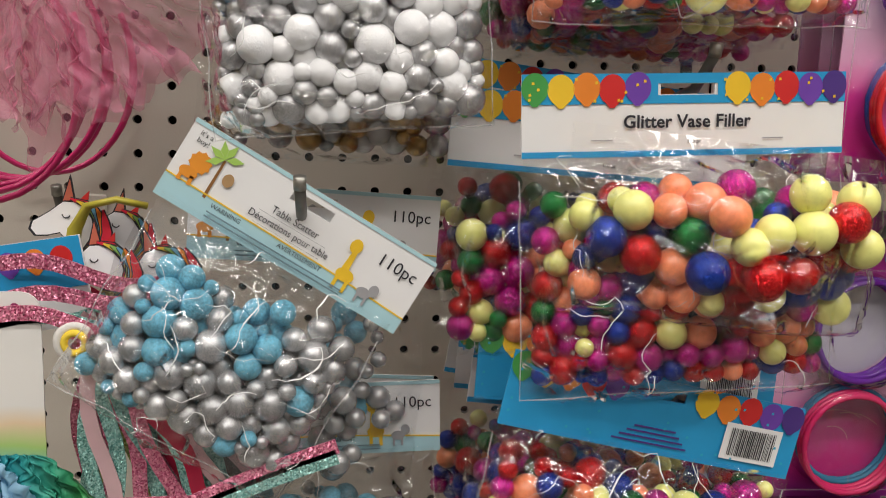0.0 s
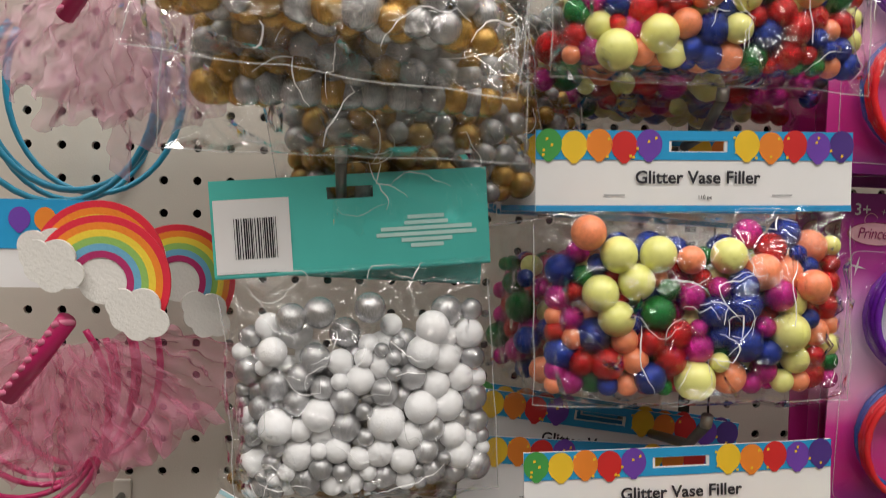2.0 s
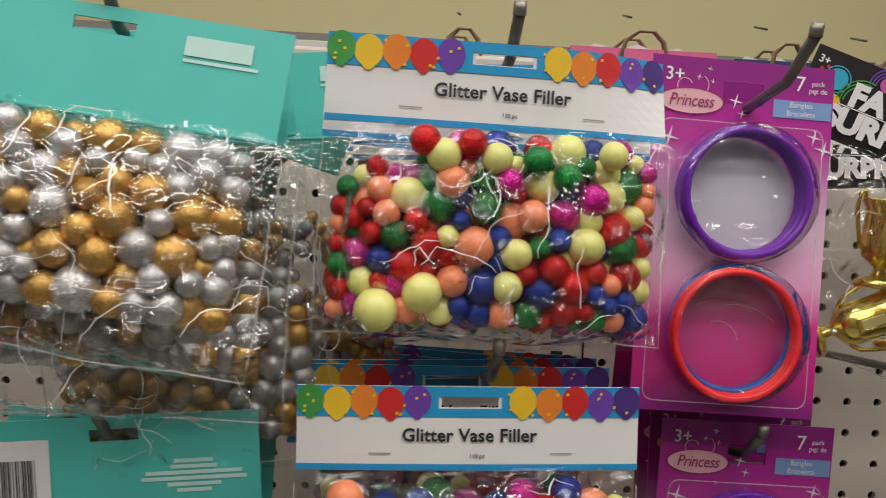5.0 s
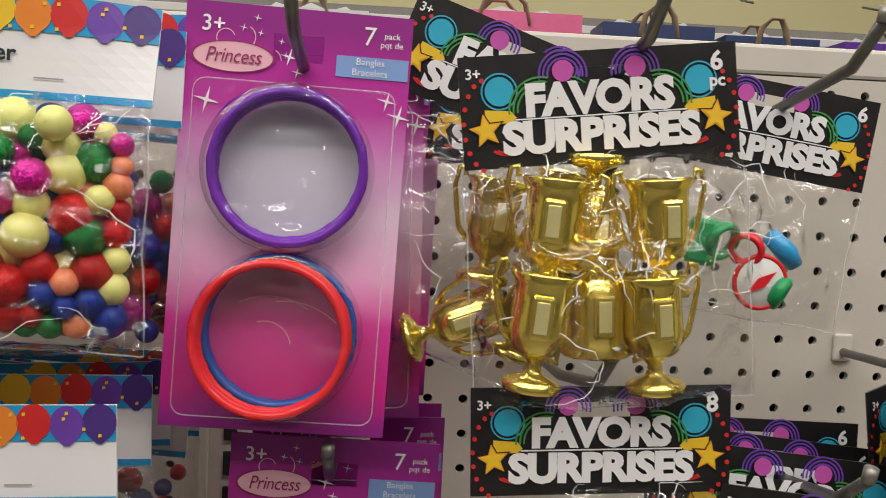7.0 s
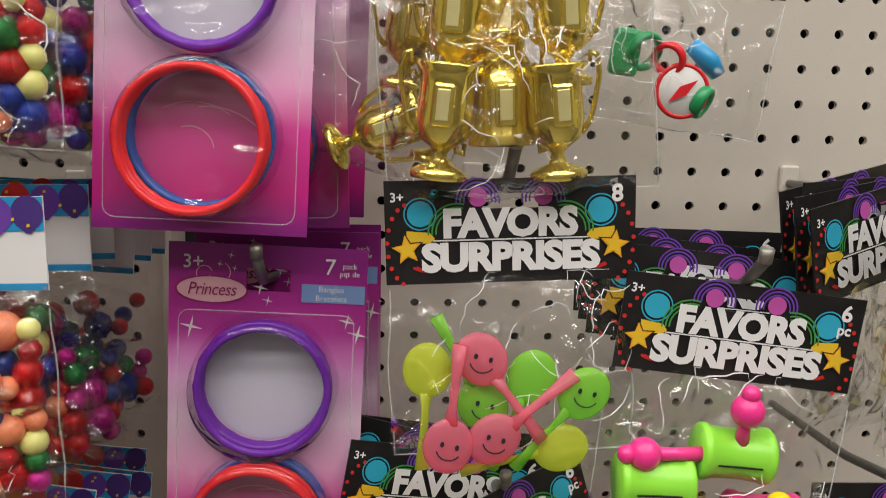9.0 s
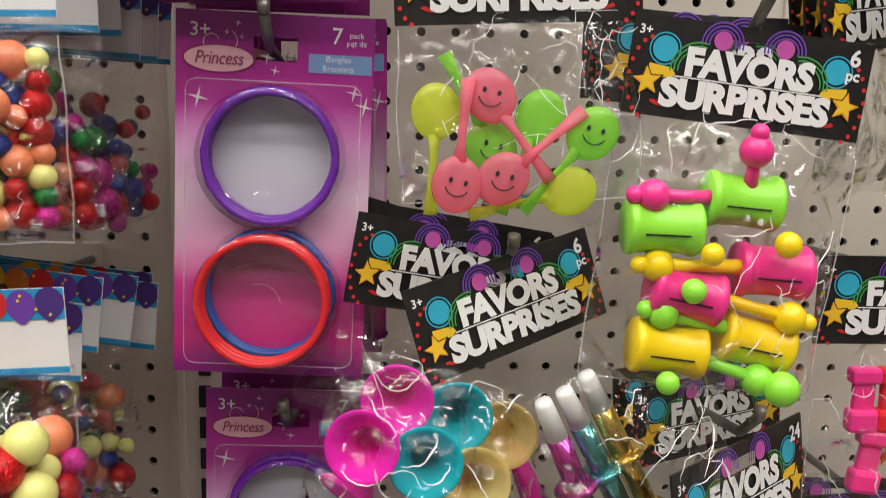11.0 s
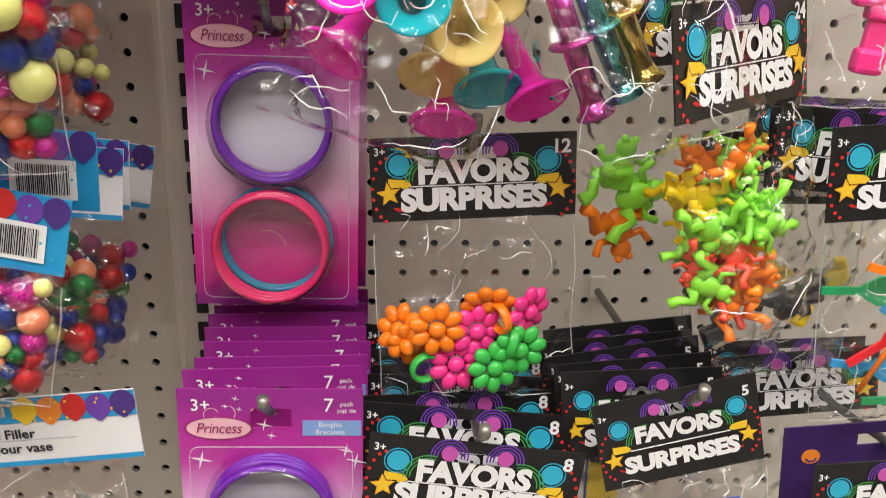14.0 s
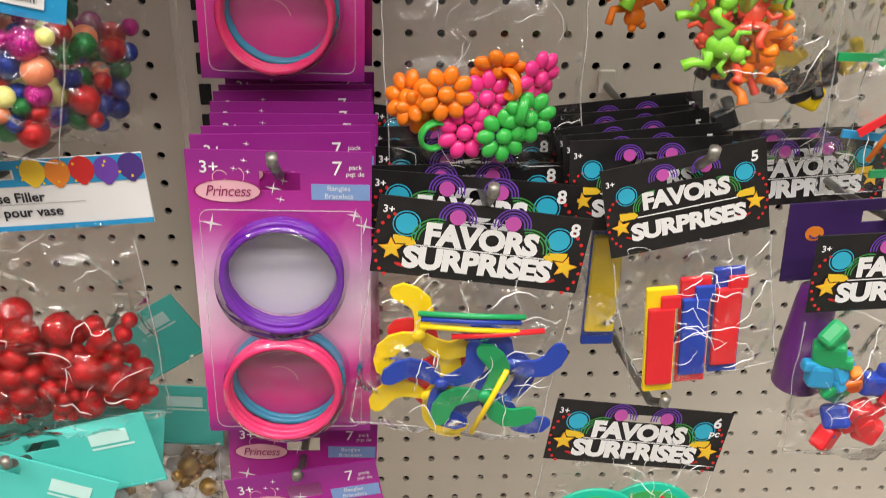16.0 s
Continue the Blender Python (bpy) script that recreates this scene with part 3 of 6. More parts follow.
# ---- printed header of the party favours ----
def favor_header(parent, count, w=0.12, h=0.05, unit="", m=None, slot=True):
    hd = part("header_card", cached(("favor_card", w, h), lambda: bent_card(w, h, 0.0012, slot=True, nx=18, nz=7)), BLACK_PR, parent, "black printed header card", m)
    y = -0.0011
    def put(name, key, make, material, x, z, dy=0.0, ry=0.0):
        return part(name, cached(key, make), material, hd, m=pose(x * w, y - dy, z * h, 0, ry, 0))
    s = w / 0.12
    for sx in (-1, 1):
        put("blue_disc", ("d", 0.0062 * s), lambda: disc(0.0062 * s), CYAN_PR, sx * 0.36, -0.32, 0.0002)
        put("blue_ring", ("b", 0.0072 * s), lambda: band(0.0072 * s, 0.0079 * s), CYAN_PR, sx * 0.36, -0.32)
        put("pink_disc", ("d", 0.0046 * s), lambda: disc(0.0046 * s), MAGENTA_PR, sx * 0.13, -0.17, 0.0002)
        for rr in (0.0062, 0.0080, 0.0098):
            put("purple_arc", ("ba", rr * s), lambda rr=rr: band(rr * s, (rr + 0.0009) * s, -10, 190), PURPLE_PR, sx * 0.13, -0.20)
        for rr in (0.0096, 0.0114, 0.0132):
            put("green_arc", ("bg", rr * s, sx), lambda rr=rr: band(rr * s, (rr + 0.0008) * s, *((-5, 105) if sx > 0 else (75, 185))), GREEN_PR, sx * 0.215, -0.50, 0.0003)
        put("yellow_ribbon", ("yr", s, sx), lambda: plate([(sx * a * s, b * s) for a, b in ((0.0, 0.0040), (-0.011, 0.0030), (-0.0135, 0.0), (-0.011, -0.0020), (0.0, -0.0022))], 0.0002), YELLOW_PR, sx * 0.415, -0.56, 0.0001)
        put("star_edge", ("st", 0.0088 * s), lambda: plate(star_pts(0.0088 * s), 0.0002), BLACK_PR, sx * 0.415, -0.66, 0.0003, sx * 8)
        put("star", ("st", 0.0074 * s), lambda: plate(star_pts(0.0074 * s), 0.0003), mat("deep_yellow_print", (0.86, 0.42, 0.02), 0.42), sx * 0.415, -0.66, 0.0004, sx * 8)
        put("star_face", ("st", 0.0056 * s), lambda: plate(star_pts(0.0056 * s), 0.0003), YELLOW_PR, sx * 0.415, -0.66, 0.0007, sx * 8)
        put("red_arc", ("ra", s, sx), lambda: band(0.010 * s, 0.0112 * s, 235, 300), RED_PR, sx * 0.34, -0.66)
        put("red_arc", ("rb", s, sx), lambda: band(0.0075 * s, 0.0088 * s, 235, 305), RED_PR, sx * 0.34, -0.70)
        bm = bmesh.new()
        for k in range(9):
            a = radians(100 + 19 * k) if sx < 0 else radians(80 - 19 * k)
            merge(bm, disc(0.0011 * s, n=8, t=0.0002), Matrix.Translation((0.0105 * s * math.cos(a), 0, 0.0195 * s * math.sin(a) - 0.002)))
        dots = put("red_dots", ("rd", s, sx), lambda bm=bm: bm, RED_PR, sx * 0.405, -0.58)
        dots["kind"] = "stuff"
    k = w / 0.12
    part("lettering", lettering_to("FAVORS", 0.0645 * k, 0.0147 * k, 0.055), WHITE_PR, hd, "white capital lettering", pose(0, y - 0.0006, -0.415 * h))
    part("lettering", lettering_to("SURPRISES", 0.086 * k, 0.0147 * k, 0.055), WHITE_PR, hd, "white capital lettering", pose(0, y - 0.0006, -0.742 * h))
    part("rule_line", cached(("rule", w), lambda: plate([(-0.31 * w, -0.0003), (0.31 * w, -0.0003), (0.31 * w, 0.0003), (-0.31 * w, 0.0003)], 0.0002)), WHITE_PR, hd, m=pose(0, y - 0.0006, -0.578 * h))
    part("age_mark", lettering("3+", 0.0062 * k, 0.02), WHITE_PR, hd, m=pose(-0.45 * w, y - 0.0004, -0.16 * h))
    part("count_mark", lettering(count, 0.0112 * k, 0.03), WHITE_PR, hd, m=pose(0.425 * w, y - 0.0004, -0.17 * h))
    if unit:
        part("count_mark", lettering(unit, 0.0075 * k, 0.03), WHITE_PR, hd, m=pose(0.425 * w, y - 0.0004, -0.34 * h))
    return hd


def favor_bag(m, count, label, bag_h=0.11, w=0.12, h=0.05, depth=0.012, seed=1, unit="", bag_w=None, group="party favour bags"):
    t = thing("party_favor_bag", m, label, "toy bag", group)
    favor_header(t, count, w, h, unit)
    bw = bag_w or w
    if bag_h > 0:
        part("film_front", film_sheet(bw, bag_h, depth, seed), FILM, t, "creased clear plastic film", pose(0, 0.001, -h + 0.006))
        part("film_back", film_sheet(bw, bag_h, depth * 0.3, seed + 40, nx=16, nz=14, side=1), FILM, t, "creased clear plastic film", pose(0, 0.003, -h + 0.006))
        part("film_fold", fold_glint_lines(bw, bag_h, depth, seed, 22), FOLD_GLINT, t, "white threads drawing glints along film folds", pose(0, 0.001, -h + 0.006))["kind"] = "stuff"
        part("seal_seam", seam_line(bw - 0.001, bag_h, seed), SEAM, t, "", pose(0, 0, -h + 0.006))
    return t


def favor_stack(x, y, z, n, count, step=0.010, ry=0.0, rz=0.0, w=0.12, h=0.05, seed=0, drop=0.0015, bag_h=0.0):
    """More of the same bags on the hook behind the first, headers showing."""
    rng = random.Random(seed)
    for k in range(1, n + 1):
        t = thing("party_favor_bag", pose(x + rng.uniform(-0.004, 0.004), y + k * step, z + k * drop + rng.uniform(-0.001, 0.001), -4, ry + rng.uniform(-4, 4), rz + rng.uniform(-5, 5)), "black favour header further back on the hook", "toy bag", "party favour bags")
        favor_header(t, count, w, h)
        part("film_front", film_sheet(w, max(bag_h, 0.08), 0.006, seed + k, nx=12, nz=10), FILM, t, m=pose(0, 0.001, -h + 0.006))


# ---- bags of decorative balls ----
def laid(me, w, h, bow, curl):
    """Presses flat print onto a bowed card."""
    me = me.copy()
    for v in me.vertices:
        v.co.y -= card_y(v.co.x, v.co.z, w, h, bow, curl)
    return me


def grid_plate(x0, x1, z0, z1, y, n=16):
    bm = bmesh.new()
    a = [bm.verts.new((x0 + (x1 - x0) * i / n, y, z1)) for i in range(n + 1)]
    b = [bm.verts.new((x0 + (x1 - x0) * i / n, y, z0)) for i in range(n + 1)]
    for i in range(n):
        bm.faces.new((a[i], b[i], b[i + 1], a[i + 1]))
    return bm


def vase_header(t, front=True, w=0.183, h=0.045, bow=0.002, curl=0.0, french=False):
    """Printed header: a row of balloons on blue over a white panel with a title, or its blue back with a bar code."""
    hd = part("header_card", bent_card(w, h, 0.0014, bow, curl, nx=24, nz=8), WHITE_PR if front else BLUE_PR, t, "white card with a blue balloon border" if front else "blue back of the header card with a bar code")
    def put(name, bm, material):
        me = bpy.data.meshes.new(name)
        bm.to_mesh(me)
        bm.free()
        me2 = laid(me, w, h, bow, curl)
        bpy.data.meshes.remove(me)
        return part(name, me2, material, hd)
    if front:
        bm = grid_plate(-w / 2, -w * 0.092, -h * 0.36, 0, -0.0012)
        merge(bm, grid_plate(w * 0.092, w / 2, -h * 0.36, 0, -0.0012))
        merge(bm, grid_plate(-w * 0.092, w * 0.092, -h * 0.12, 0, -0.0012))
        merge(bm, grid_plate(-w * 0.092, w * 0.092, -h * 0.36, -h * 0.26, -0.0012))
        put("blue_border", bm, BLUE_PR)
        put("blue_edge", grid_plate(-w / 2, w / 2, -h * 0.995, -h * 0.92, -0.0012), BLUE_PR)
    cols = (GREEN_PR, YELLOW_PR, ORANGE_PR, RED_PR, PURPLE_PR, NAVY_PR, None, GREEN_PR, YELLOW_PR, ORANGE_PR, RED_PR, PURPLE_PR, NAVY_PR)
    for k, c in enumerate(cols):
        if c is None:
            continue
        x = -w / 2 + w * (k + 0.5) / len(cols)
        if abs(x) < w * 0.1:
            continue
        bm = plate([(x + a, -0.0075 + b - 0.001 * (k % 2)) for a, b in balloon_pts(0.0074)], 0.0, -0.0016)
        put("balloon", bm, c)
    rng = random.Random(5)
    conf = bmesh.new()
    for k in range(26):
        x, z = rng.uniform(-w * 0.48, w * 0.48), -rng.uniform(0.002, h * (0.34 if front else 0.9))
        if abs(x) < w * 0.11 and z > -h * 0.3:
            continue
        merge(conf, plate([(x - 0.0008, z - 0.0008), (x + 0.0008, z - 0.0005), (x + 0.0006, z + 0.0009), (x - 0.0007, z + 0.0007)], 0.0, -0.0019))
    put("confetti", conf, YELLOW_PR if front else CYAN_PR)["kind"] = "stuff"
    def text(s, size, x, z, bold=0.02, stretch=1.0):
        me = lettering(s, size, bold, 1.02, stretch).copy()
        me.transform(Matrix.Translation((x, -0.0017, z)))
        me2 = laid(me, w, h, bow, curl)
        part("lettering", me2, INK, hd)
    if front and not french:
        text("Glitter Vase Filler", 0.0098, 0, -h * 0.58, 0.022, 1.0)
        text("110 pc", 0.003, 0.004, -h * 0.82)
        for sx in (-0.26, 0.27):
            put("fine_print_bar", grid_plate(w * sx - 0.006, w * sx + 0.006, -h * 0.80, -h * 0.785, -0.0015, 2), GREY_PR)
    elif front:
        text("Glitter Vase Filler", 0.0086, 0, -h * 0.52, 0.022)
        text("Remplissage pour vase", 0.0086, 0, -h * 0.73, 0.022)
        put("fine_print_bar", grid_plate(-w * 0.3, w * 0.3, -h * 0.615, -h * 0.608, -0.0015, 2), GREY_PR)
    else:
        put("code_label", grid_plate(w * 0.24, w * 0.44, -h * 0.86, -h * 0.36, -0.0019, 4), WHITE_PR)
        bars = bmesh.new()
        x = w * 0.262
        while x < w * 0.42:
            wd = rng.choice((0.0003, 0.0005, 0.0008))
            merge(bars, plate([(x, -h * 0.80), (x + wd, -h * 0.80), (x + wd, -h * 0.42), (x, -h * 0.42)], 0.0, -0.0024))
            x += wd + rng.choice((0.0004, 0.0006, 0.0009))
        put("barcode", bars, INK)["kind"] = "stuff"
        for k in range(4):
            put("fine_print_bar", grid_plate(-0.012 - 0.004 * k, 0.014 + 0.003 * k, -h * (0.66 + 0.07 * k), -h * (0.635 + 0.07 * k), -0.0016, 4), NAVY_PR)
    return hd


def teal_header(t, code=True, w=0.15, h=0.052, bow=0.0):
    hd = part("header_card", bent_card(w, h, 0.0014, bow, 0, nx=24, nz=8), TEAL_PR, t, "plain teal header card")
    part("fold_edge", box(w, 0.0022, 0.002, 0.0006, (0, -bow * 0.7, -h)), mat("teal_fold", (0.05, 0.42, 0.38), 0.5), hd)
    if code:
        part("code_label", grid_plate(-w * 0.49, -w * 0.22, -h * 0.97, -h * 0.2, -0.0012, 3), WHITE_PR, hd)
        rng = random.Random(3)
        bars, x = bmesh.new(), -w * 0.42
        while x < -w * 0.27:
            wd = rng.choice((0.0003, 0.0005, 0.0008))
            merge(bars, plate([(x, -h * 0.82), (x + wd, -h * 0.82), (x + wd, -h * 0.4), (x, -h * 0.4)], 0.0, -0.0016))
            x += wd + rng.choice((0.0004, 0.0006, 0.0009))
        part("barcode", bars, INK, hd)["kind"] = "stuff"
        for k, q in enumerate((0.02, 0.024, 0.05, 0.055, 0.028, 0.018)):
            part("fine_print_bar", grid_plate(w * 0.27 - q / 2, w * 0.27 + q / 2, -h * (0.5 + 0.06 * k), -h * (0.46 + 0.06 * k), -0.0012, 3), mat("pale_teal_print", (0.55, 0.82, 0.78), 0.5), hd)
    else:
        part("pale_mark", grid_plate(w * 0.22, w * 0.40, -h * 0.34, -h * 0.16, -0.0012, 3), mat("pale_teal_print", (0.55, 0.82, 0.78), 0.5), hd)
        part("pale_mark", grid_plate(w * 0.22, w * 0.42, -h * 0.40, -h * 0.37, -0.0012, 3), mat("pale_teal_print", (0.55, 0.82, 0.78), 0.5), hd)
    return hd


BALL = ball(22)
BALL_ME = bpy.data.meshes.new("ball")
BALL.to_mesh(BALL_ME)
BALL.free()
BALL_LOW = ball(12)
BALL_LOW_ME = bpy.data.meshes.new("ball_low")
BALL_LOW.to_mesh(BALL_LOW_ME)
BALL_LOW.free()
BALL_ME.materials.append(B_RED)
BALL_LOW_ME.materials.append(B_RED)


def fill(t, seed, mix, n, sizes, w, h, depth, top, keep=0.0, first=(), skew=0.0, low=False):
    """Fills a pouch of width w, from top down to top - h, with balls; first: (x, z, radius, material) of balls that lie at the front."""
    rng = random.Random(seed)
    def inside(x, z):
        v = (top - z) / h
        u = 2 * (x - skew * v * w) / w
        if v < 0 or v > 1 or abs(u) > 1:
            return 0.0
        return depth * (1 - abs(u) ** 4) * min(1.0, 0.45 + 1.4 * v) * (1 - max(0.0, v - 0.85) * 3)
    front = [(x, -max(0.0, depth - r * 0.7), z, r) for x, z, r, _ in first]
    got = pack(rng, inside, n, sizes, (-w / 2 - abs(skew) * w, w / 2 + abs(skew) * w, top - h, top - keep * h), front)
    for k, (x, y, z, r) in enumerate(got):
        m = first[k][3] if k < len(first) else pick(rng, mix(x, z) if callable(mix) else mix)
        b = part("ball", BALL_LOW_ME if low else BALL_ME, m, t, m=Matrix.Translation((x, y, z)) @ Matrix.Rotation(rng.uniform(0, 6.28), 4, (rng.random(), rng.random(), rng.random() + 0.1)) @ Matrix.Scale(r, 4))


def pouch(t, w, h, depth, top, seed, back=True, crumple=0.0028, m=None):
    q = pose(0, 0, top) if m is None else m
    part("film_front", film_sheet(w, h, depth, seed, crumple=crumple * 1.3, nx=60, nz=54), FILM, t, "creased clear plastic film", q @ pose(0, -0.003, 0))
    if back:
        part("film_fold", fold_glint_lines(w, h, depth, seed, 22), FOLD_GLINT, t, "white threads drawing glints along film folds", q @ pose(0, -0.003, 0))["kind"] = "stuff"
        part("film_back", film_sheet(w, h, depth * 0.6, seed + 30, nx=16, nz=14, side=1), FILM, t, "creased clear plastic film", q @ pose(0, 0.003, 0))
        part("seal_seam", seam_line(w, h, seed), SEAM, t, "welded bag edge", q)


VASE_SIZES = [(0.0078, 0.0102), (0.0062, 0.0082), (0.005, 0.0066)]


def vase_bag(m, label, seed, front=True, n=150, low=False, sizes=VASE_SIZES, french=False, mix=GLITTER_MIX, ph=0.112, pw=0.172, depth=0.02, curl=0.0, first=(), keep=0.06):
    t = thing("vase_filler_bag", m, label, "ball bag", "bags of vase filler balls")
    vase_header(t, front, curl=curl, french=french)
    fill(t, seed, mix, n, sizes, pw, ph - 0.012, depth, -0.047, keep, first, low=low)
    pouch(t, pw + 0.012, ph, depth + 0.004, -0.042, seed, back=not low)
    return t


GLB = "bag of multicoloured glitter balls with balloon header"
def ball_row(*q):
    return [(x, z, r, m) for x, z, r, m in q]


vase_bag(pose(0.338, -0.252, 1.478, 0, 1.0, 2) @ Matrix.Scale(0.96, 4), GLB + ", on the top hook", 11, curl=-0.02, depth=0.022, n=190, keep=0.02, first=ball_row(
    (-0.037, -0.130, 0.0105, B_YEL), (-0.060, -0.140, 0.0112, B_YEL), (0.006, -0.125, 0.0082, B_YEL), (0.010, -0.108, 0.0082, B_YEL), (0.046, -0.102, 0.0098, B_YEL), (0.017, -0.088, 0.0085, B_PEACH), (-0.012, -0.105, 0.0105, B_PEACH), (-0.025, -0.073, 0.0085, B_PEACH),
    (-0.030, -0.060, 0.0088, B_YEL), (-0.003, -0.060, 0.0082, B_YEL), (0.057, -0.055, 0.0076, B_YEL), (-0.007, -0.085, 0.0088, B_GREEN), (0.018, -0.060, 0.008, B_GREEN), (0.034, -0.068, 0.0078, B_GREEN), (0.048, -0.078, 0.0085, B_MAG), (0.004, -0.072, 0.0078, B_MAG), (-0.016, -0.053, 0.0075, B_RED), (-0.040, -0.053, 0.008, B_RED), (0.030, -0.115, 0.0085, B_RED), (0.040, -0.123, 0.009, B_RED)))
vase_bag(pose(0.328, -0.252, 1.3060, 0, -1.2, 0) @ Matrix.Scale(0.95, 4), GLB + ", on the second hook", 12, depth=0.022, first=ball_row(
    (-0.065, -0.056, 0.0098, B_PEACH), (-0.048, -0.068, 0.0102, B_YEL), (-0.026, -0.068, 0.0102, B_YEL), (-0.038, -0.083, 0.0102, B_YEL), (-0.058, -0.089, 0.0102, B_YEL), (-0.049, -0.103, 0.0102, B_YEL), (0.014, -0.069, 0.0102, B_YEL), (0.050, -0.112, 0.0112, B_YEL), (-0.004, -0.138, 0.0115, B_YEL), (0.034, -0.078, 0.0102, B_PEACH),
    (0.063, -0.086, 0.0092, B_PEACH), (-0.008, -0.071, 0.0078, B_PEACH), (0.023, -0.096, 0.0102, B_BLUE), (0.022, -0.085, 0.009, B_BLUE), (0.006, -0.100, 0.0092, B_BLUE), (-0.026, -0.100, 0.0098, B_GREEN), (-0.008, -0.091, 0.008, B_MAG), (0.043, -0.091, 0.0092, B_MAG), (0.024, -0.118, 0.0102, B_BLUE), (-0.030, -0.136, 0.009, B_BLUE)))
b3 = vase_bag(pose(0.3255, -0.250, 1.136, 0, -2.4, 0) @ Matrix.Scale(0.94, 4), GLB + ", pouch folded up", 13, n=155, ph=0.138, first=ball_row(
    (-0.060, -0.075, 0.0085, B_YEL), (-0.040, -0.067, 0.0075, B_YEL), (-0.01, -0.142, 0.009, B_YEL)))
vase_bag(pose(0.3290, -0.240, 0.9700, 0, 12.0, 0) @ Matrix.Scale(0.94, 4), "bag of glitter balls, blue header turned back to front", 14, front=False, n=95, ph=0.086)
vase_bag(pose(0.334, -0.212, 0.8245, 0, -3.6, 0), "bag of red glitter balls under a balloon-printed header", 15, french=True, mix=[(B_RED, 1)], ph=0.145, n=90, keep=0.3, pw=0.142, depth=0.026, sizes=[(0.0098, 0.0118), (0.0065, 0.0085), (0.0042, 0.0055)])

# the folded-up front of the third bag
def folded_lump(m):
    rng = random.Random(77)
    def inside(x, z):
        u = (x / 0.082) ** 2 + (z / 0.043) ** 2
        return 0.02 * (1 - u) ** 0.5 + 0.008 if u < 1 else 0.0
    first = [(0.033, -0.036, 0.009, 0.0118), (0.052, -0.034, 0.016, 0.0112), (-0.012, -0.034, 0.012, 0.0108), (0.012, -0.036, 0.006, 0.0105), (0.0, -0.037, -0.002, 0.010), (-0.020, -0.036, -0.018, 0.0115), (0.01, -0.037, -0.018, 0.0118), (0.03, -0.036, -0.014, 0.0098), (0.066, -0.028, 0.003, 0.011), (0.03, -0.031, 0.028, 0.0105), (0.06, -0.026, 0.027, 0.011)]
    mats = [B_YEL, B_RED, B_PEACH, B_YEL, B_YEL, B_BLUE, B_RED, B_RED, B_YEL, B_YEL, B_YEL]
    for k, (x, y, z, r) in enumerate(pack(rng, inside, 62, [(0.0092, 0.0118), (0.0072, 0.0095)], (-0.082, 0.082, -0.045, 0.045), first)):
        part("ball", BALL_ME, mats[k] if k < len(mats) else pick(rng, [(B_YEL, 3), (B_RED, 3), (B_BLUE, 3), (B_GREEN, 1), (B_PEACH, 3), (B_MAG, 2)]), b3, m=m @ pose(x, y, z) @ Matrix.Scale(r, 4))
    bm = film_sheet(0.185, 0.1, 0.046, 5, crumple=0.0025, flat_top=-0.8)
    part("folded_film", bm, FILM, b3, "creased clear plastic film", m @ pose(0, 0.0, 0.05))


folded_lump(pose(0.018, -0.012, -0.087, 0, 8, 0))

# Weighted to darker balls, standing in for shade further back on the hooks.
BACK_MIX = [(B_RED, 5), (B_BLUE, 5), (B_GREEN, 4), (B_MAG, 5), (B_YEL, 3), (B_PEACH, 2)]
BACK = "clear bag of glitter balls further back on the hook"
for bx, by, bz, n, sd in ((0.335, -0.203, 1.483, 5, 21), (0.333, -0.195, 1.308, 5, 31)):
    for k in range(n):
        rg = random.Random(sd + k)
        vase_bag(pose(bx + (rg.uniform(-0.010, 0.006) if bz < 1.4 else rg.uniform(0.0, 0.02)), by + 0.030 * k, bz - rg.uniform(0.0, 0.012), 0, rg.uniform(-4, 5), rg.uniform(-6, 6)), BACK, sd + k, mix=BACK_MIX, n=58, low=True, depth=0.013)
for k, (bx, by, bz, ry, rz) in enumerate(((0.3045, -0.185, 1.1209, 4, 4), (0.3095, -0.15, 1.1359, 7, -4), (0.3195, -0.125, 1.1329, 9, 3), (0.3245, -0.085, 1.1169, 5, -6), (0.3085, -0.055, 1.1189, 8, 5))):
    vase_bag(pose(bx, by, bz, 0, ry, rz), BACK, 41 + k, mix=BACK_MIX, n=62, low=True, depth=0.014, pw=0.165)
for k, (bx, by, bz, ry, rz) in enumerate(((0.3245, -0.195, 0.9842, 3, -3), (0.3255, -0.16, 0.9692, 6, 4), (0.3225, -0.125, 0.9662, 4, -4), (0.3235, -0.075, 0.9572, 9, 2))):
    vase_bag(pose(bx, by, bz, 0, ry, rz), BACK, 51 + k, mix=BACK_MIX, n=60, low=True, depth=0.013, front=k > 0, ph=0.105)


def pearl_bag(m, label, seed, mix, n=90, w=0.15, ph=0.115, depth=0.018, low=False, sizes=((0.0075, 0.0095), (0.0055, 0.0075), (0.004, 0.0052)), code=True, keep=0.15, first=(), hem=0.0):
    t = thing("pearl_ball_bag", m, label, "ball bag", "bags of pearl balls")
    teal_header(t, code, w)
    fill(t, seed, mix, n, list(sizes), w * 0.92, ph - 0.012, depth, -0.056, keep, first, low=low)
    pouch(t, w * 0.97 + hem, ph + hem, depth + 0.004, -0.049, seed, back=not low)
    return t


